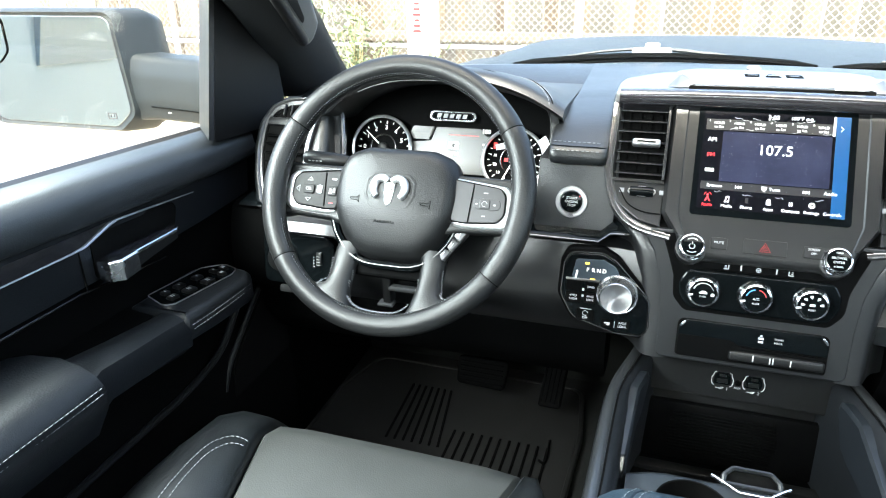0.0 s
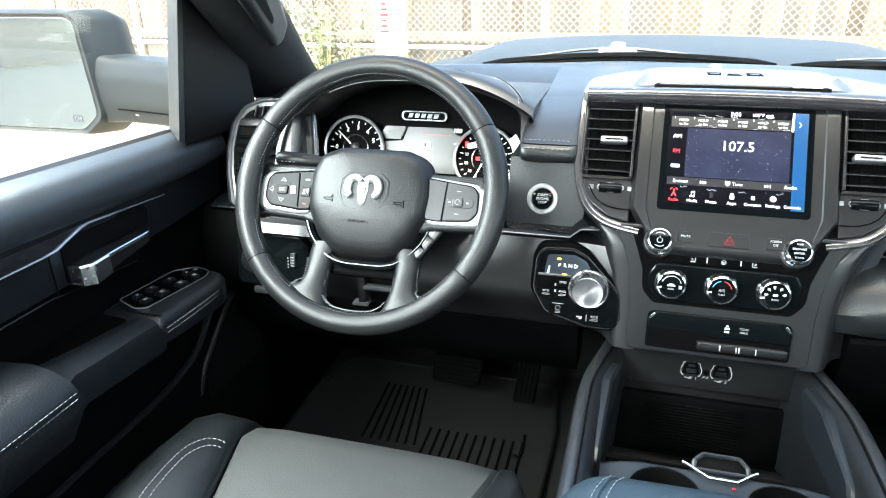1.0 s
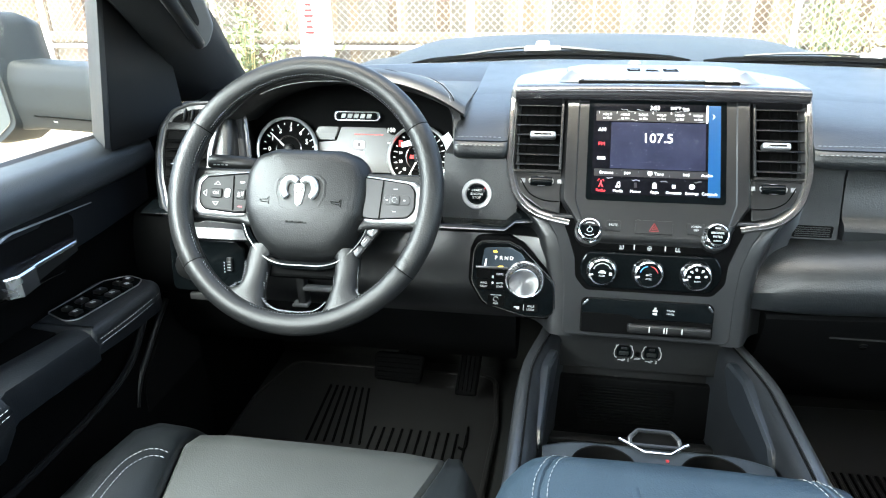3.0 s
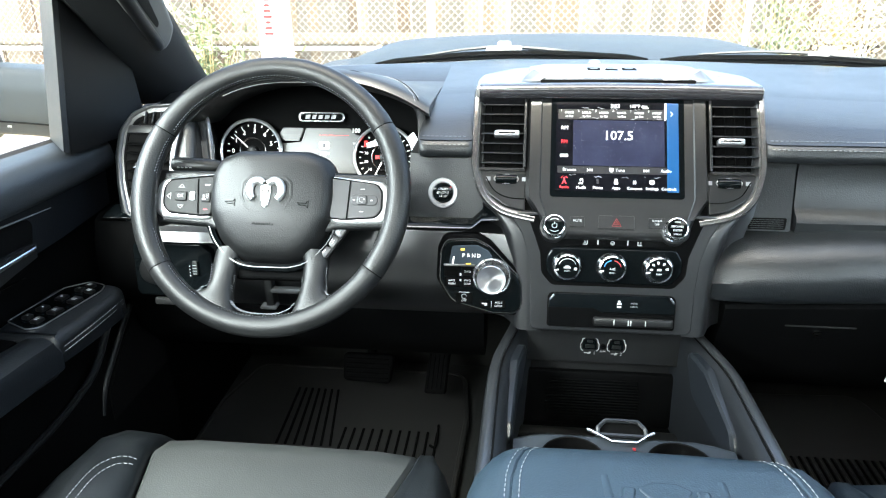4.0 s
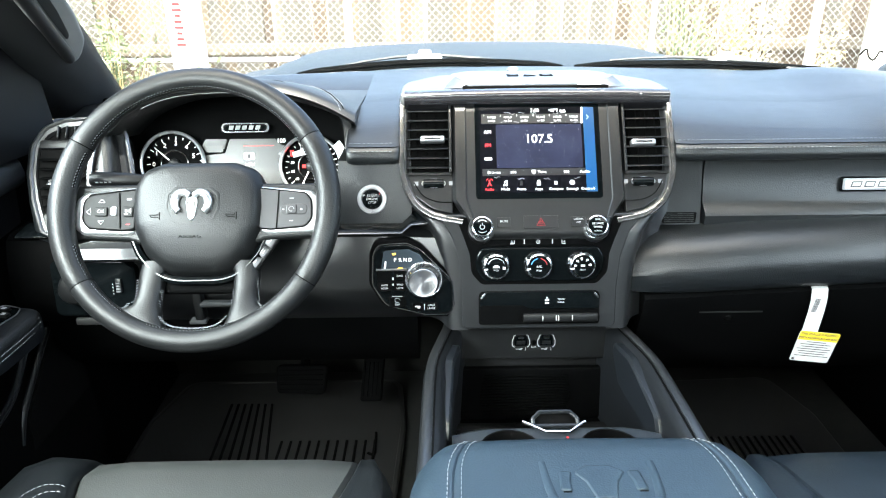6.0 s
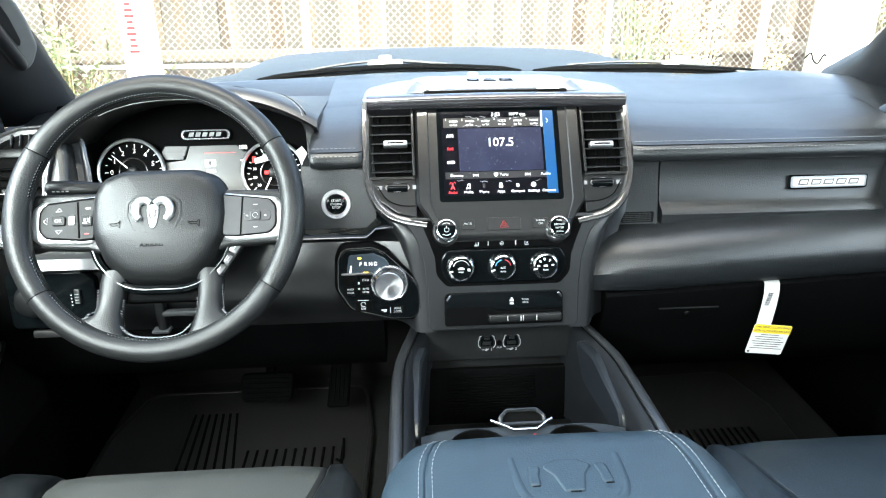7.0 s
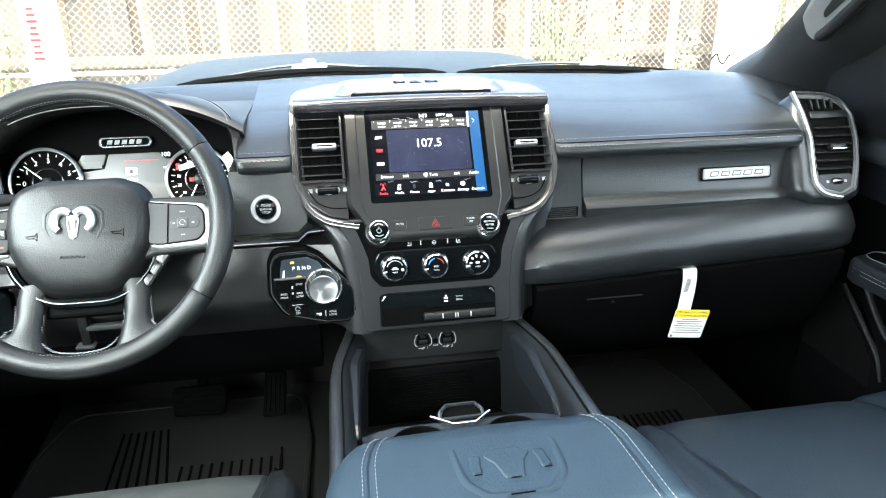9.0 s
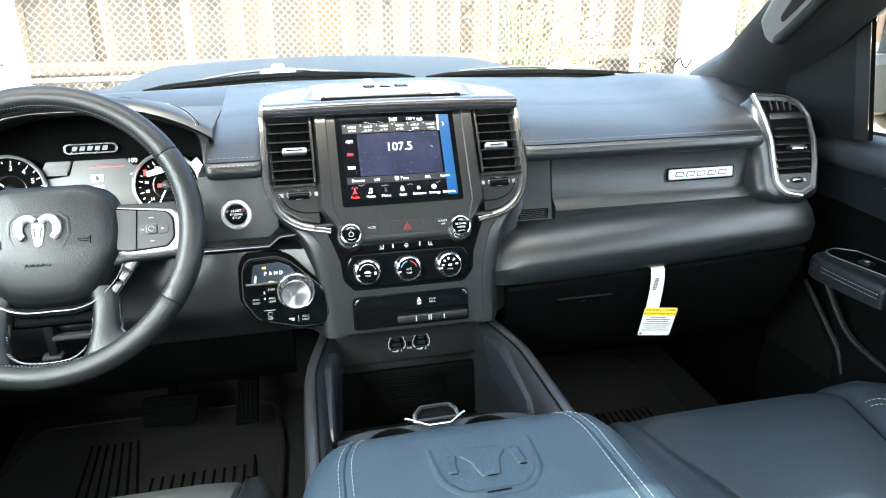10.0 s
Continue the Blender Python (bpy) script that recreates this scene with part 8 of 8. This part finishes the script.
plant(4.75, 6.3, 2.1, 0.6, 1000, LEAF, "bush", "pale green bush beside a white panel", "bush")
plant(-1.45, 5.95, 0.95, 0.4, 300, STRAW, "dry_bush", "tangle of dry stalks behind the fence", "bush")

sign = thing("sign", (-2.2, 5.42, GROUND_Z), "white vertical sign board with faded red marks", "sign")
part("board", box(0.29, 0.02, 1.25, pose(-2.19, 5.42, 0.88), 0.004), WHITE_BOARD, sign)
part("post", tube([(-2.19, 5.45, GROUND_Z - 0.05), (-2.19, 5.45, 1.4)], 0.025, 10, up=(1, 0, 0)), GALV, sign)
bars([(-0.05, 0.86 - 0.045 * i, 0.05 + 0.03 * ((i * 7) % 3) / 2, 0.022) for i in range(9)], frame_at((-2.19, 5.409, 0.0), (1, 0, 0), (0, 0, 1)), RED_MARK, sign, "faded_marking")
panel = thing("white_panel", (4.02, 5.95, GROUND_Z), "tall plain white panel standing behind the fence", "panel")
part("sheet", box(0.60, 0.06, 2.7, pose(4.02, 5.95, 0.70), 0.01), WHITE_BOARD, panel)
part("wire_hook", tube(smooth_path([(3.50, 5.62, 0.34), (3.54, 5.60, 0.39), (3.57, 5.60, 0.33), (3.62, 5.60, 0.30), (3.66, 5.60, 0.37), (3.70, 5.62, 0.36)]), 0.008, 6), HARD, panel, "bent dark wire")

# board fence behind
boards = thing("board_fence", (0, 6.75, GROUND_Z), "weathered brown wooden board fence with uneven boards", "fence")
rng = random.Random(5)
BOARD_WOODS = [material("board_%s" % n_, c, 0.85, bump=0.7, scale=60, vary=0.30, mottle=7.0) for n_, c in (("tan", (0.098, 0.079, 0.056)), ("brown", (0.070, 0.053, 0.038)), ("grey", (0.078, 0.072, 0.062)), ("pale", (0.120, 0.104, 0.081)))]
for z in (-0.30, 0.325, 1.10):
    part("rail", box(16.0, 0.04, 0.105, pose(0.0, 6.695, z), 0.004), BOARD_WOODS[3], boards)
shapes = []
for k in range(12):
    w, h = rng.uniform(0.135, 0.155), rng.uniform(1.95, 2.2)
    b = bmesh.new()
    pts = rpoly([(-w / 2, 0), (w / 2, 0), (w / 2 + rng.uniform(-0.01, 0.01), h), (-w / 2 + rng.uniform(-0.01, 0.01), h - rng.uniform(0, 0.04))], 0.006, 2)
    plate(pts, 0.02, frame_at((0, 0, 0), (1, 0, 0), (0, 0, 1)), 0.003, 1, bm=b)
    finish(b)
    me = bpy.data.meshes.new("board")
    b.to_mesh(me)
    b.free()
    me.materials.append(BOARD_WOODS[k % 4])
    shapes.append(me)
x = -7.9
while x < 7.9:
    o = new("board", rng.choice(shapes))
    o.matrix_basis = pose(x, 6.74 + rng.choice((0.0, 0.022)) + rng.uniform(-0.006, 0.006), GROUND_Z + rng.uniform(-0.05, 0.08), rng.uniform(-1, 1), rng.uniform(-1.3, 1.3), 0)
    o.parent, o.matrix_parent_inverse = boards, Matrix.Translation(-Vector(boards.location))
    x += rng.choice((0.128, 0.134, 0.138, 0.142, 0.146))

# driver's side mirror
mir = thing("side_mirror", (-1.05, 0.95, 0.85), "dark grey side mirror with a wide-angle inset on a flat arm", "mirror")
MF = frame_at((-1.440, 0.93, 0.852), Vector((1, 0.10, 0)), (0, 0.04, 1))
face = rpoly([(-0.185, -0.112), (0.150, -0.120), (0.192, -0.085), (0.172, 0.110), (0.155, 0.122), (-0.185, 0.124)], [0.04, 0.03, 0.03, 0.03, 0.03, 0.05], 6)
shell_rings = []
for z, k in ((0.012, 0.985), (0.016, 1.03), (0.0, 1.075), (-0.05, 1.09), (-0.11, 0.98), (-0.15, 0.75), (-0.165, 0.4)):
    shell_rings.append([MF @ Vector((p.x * k + (0.045 * max(0.0, p.x / 0.19) * min(1.0, max(0.0, -z) / 0.06)), p.y * k, z)) for p in face])
part("housing", loft(shell_rings), PAINT, mir, "grey-blue dusty mirror housing", angle=80)
part("glass", plate([p * 0.965 for p in face], 0.006, MF, 0.001, lift=0.013), MIRROR, mir)
inset = rpoly([(-0.178, 0.115), (-0.178, 0.02), (-0.128, 0.02), (-0.102, 0.045), (-0.102, 0.115)], [0.02, 0.02, 0.02, 0.02, 0.012], 5)
part("wide_angle_rim", sweep(inset, [(0, 0), (0.0016, 0.001), (0.0016, 0.003), (0, 0.003)], MF @ Matrix.Translation((0, 0, 0.013))), HARD, mir)
bars([(0.135, -0.086, 0.022, 0.002), (0.135, -0.098, 0.022, 0.002), (0.125, -0.092, 0.002, 0.012), (0.145, -0.092, 0.002, 0.012), (0.131, -0.092, 0.002, 0.006), (0.139, -0.092, 0.002, 0.006)], MF @ Matrix.Translation((0, 0, 0.0135)), INK, mir, "heating_mark")
ARM = rpoly([(0.0, 0.752), (-0.022, 0.757), (-0.028, 0.800), (-0.026, 0.850), (-0.012, 0.886), (0.062, 0.888), (0.068, 0.755)], [0.006, 0.010, 0.08, 0.06, 0.020, 0.02, 0.01], 5)
arm_ = part("arm", loft([[(x, 0.968 + d + p.x, 0.820 + (p.y - 0.820) * k) for p in ARM] for x, d, k in ((-1.34, 0.004, 1.30), (-1.27, 0.0, 1.12), (-1.20, -0.004, 1.02), (-1.10, -0.022, 1.0), (-0.93, -0.062, 1.0))]), PAINT, mir, angle=60)
part("arm_seam", tube([(-1.20, 0.9355, 0.784), (-1.10, 0.9178, 0.784), (-0.93, 0.8778, 0.784)], 0.0016, 6), GROOVE, arm_)
bars([(-1.165, 0.776, 0.010, 0.003)], frame_at((0, 0.706, 0), (1, -0.19, 0), (0, 0, 1)), WHITE_MARK, arm_, "arm_mark")
# passenger's side mirror, of which the arm and housing edge show
mir2 = thing("side_mirror", (1.05, 0.95, 0.85), "dark grey passenger side mirror beyond the window", "mirror")
MG = frame_at((1.40, 0.93, 0.87), Vector((1, -0.10, 0)), (0, 0.04, 1))
part("housing", loft([[MG @ Vector((-p.x * k, p.y * k, z)) for p in face] for z, k in ((0.012, 0.985), (0.016, 1.03), (0.0, 1.075), (-0.05, 1.09), (-0.11, 0.98), (-0.165, 0.4))]), PAINT, mir2)
part("glass", plate([Vector((-p.x * 0.965, p.y * 0.965)) for p in face], 0.006, MG, 0.001, lift=0.013), MIRROR, mir2)
part("arm", loft([[(x, 0.965 + d, 0.782), (x, 0.945 + d, 0.792), (x, 0.940 + d, 0.900), (x, 0.955 + d, 0.920), (x, 1.03 + d, 0.915), (x, 1.03 + d, 0.785)] for x, d in ((1.28, 0.0), (1.15, 0.0), (0.93, -0.06))]), PAINT, mir2)

# parked car behind, seen in the driver's mirror
car = thing("parked_car", (-5.3, -2.0, GROUND_Z), "tall pale silver parked car standing beside the truck", "car")
# Car glass coloured pale for the sky it reflects.
CARGLASS = material("sky_pale_car_glass", (0.14, 0.17, 0.18), 0.12, vary=0.15, coat=0.8)
SILVER = material("pale_silver_paint", (0.26, 0.30, 0.31), 0.3, coat=0.5, vary=0.05)
CF = pose(-4.25, -3.0, GROUND_Z - 0.04, 0, 0, 90) @ Matrix.Diagonal((1.15, 1, 1.28, 1))
half = [(-2.2, 0.35), (-2.25, 0.75), (-1.9, 0.95), (-1.2, 1.05), (-0.5, 1.50), (1.1, 1.55), (1.9, 1.05), (2.2, 0.95), (2.25, 0.4)]
part("body", loft([[CF @ Vector((x, w * (0.92 if z > 1.1 else 1.0), z)) for x, z in rpoly([Vector(q) for q in half], 0.12, 4)] for w in (-0.9, 0.9)]), SILVER, car)
for w in (-0.87, 0.87):
    for x0, x1 in ((-0.75, 0.15), (0.25, 1.15)):
        part("side_window", loft([[CF @ Vector((x, w * (1 + q), z)) for x, z in ((x0 - 0.15, 1.08), (x1 + 0.1, 1.08), (x1 - 0.02, 1.42), (x0 + 0.15, 1.42))] for q in (0.0, 0.05)]), CARGLASS, car)
    for x in (-1.4, 1.4):
        tyre = part("wheel", lathe([(0.20, -0.11), (0.31, -0.11), (0.34, -0.08), (0.34, 0.08), (0.31, 0.11), (0.20, 0.11), (0.18, 0.06), (0.002, 0.06)], CF @ pose(x, w * 1.0, 0.34, 90), 28), RUBBER, car)
        part("rim", lathe([(0.20, 0.10), (0.19, 0.112), (0.06, 0.095), (0.002, 0.10)], CF @ pose(x, w * 1.0, 0.34, -90 if w > 0 else 90), 24), SATIN, tyre)
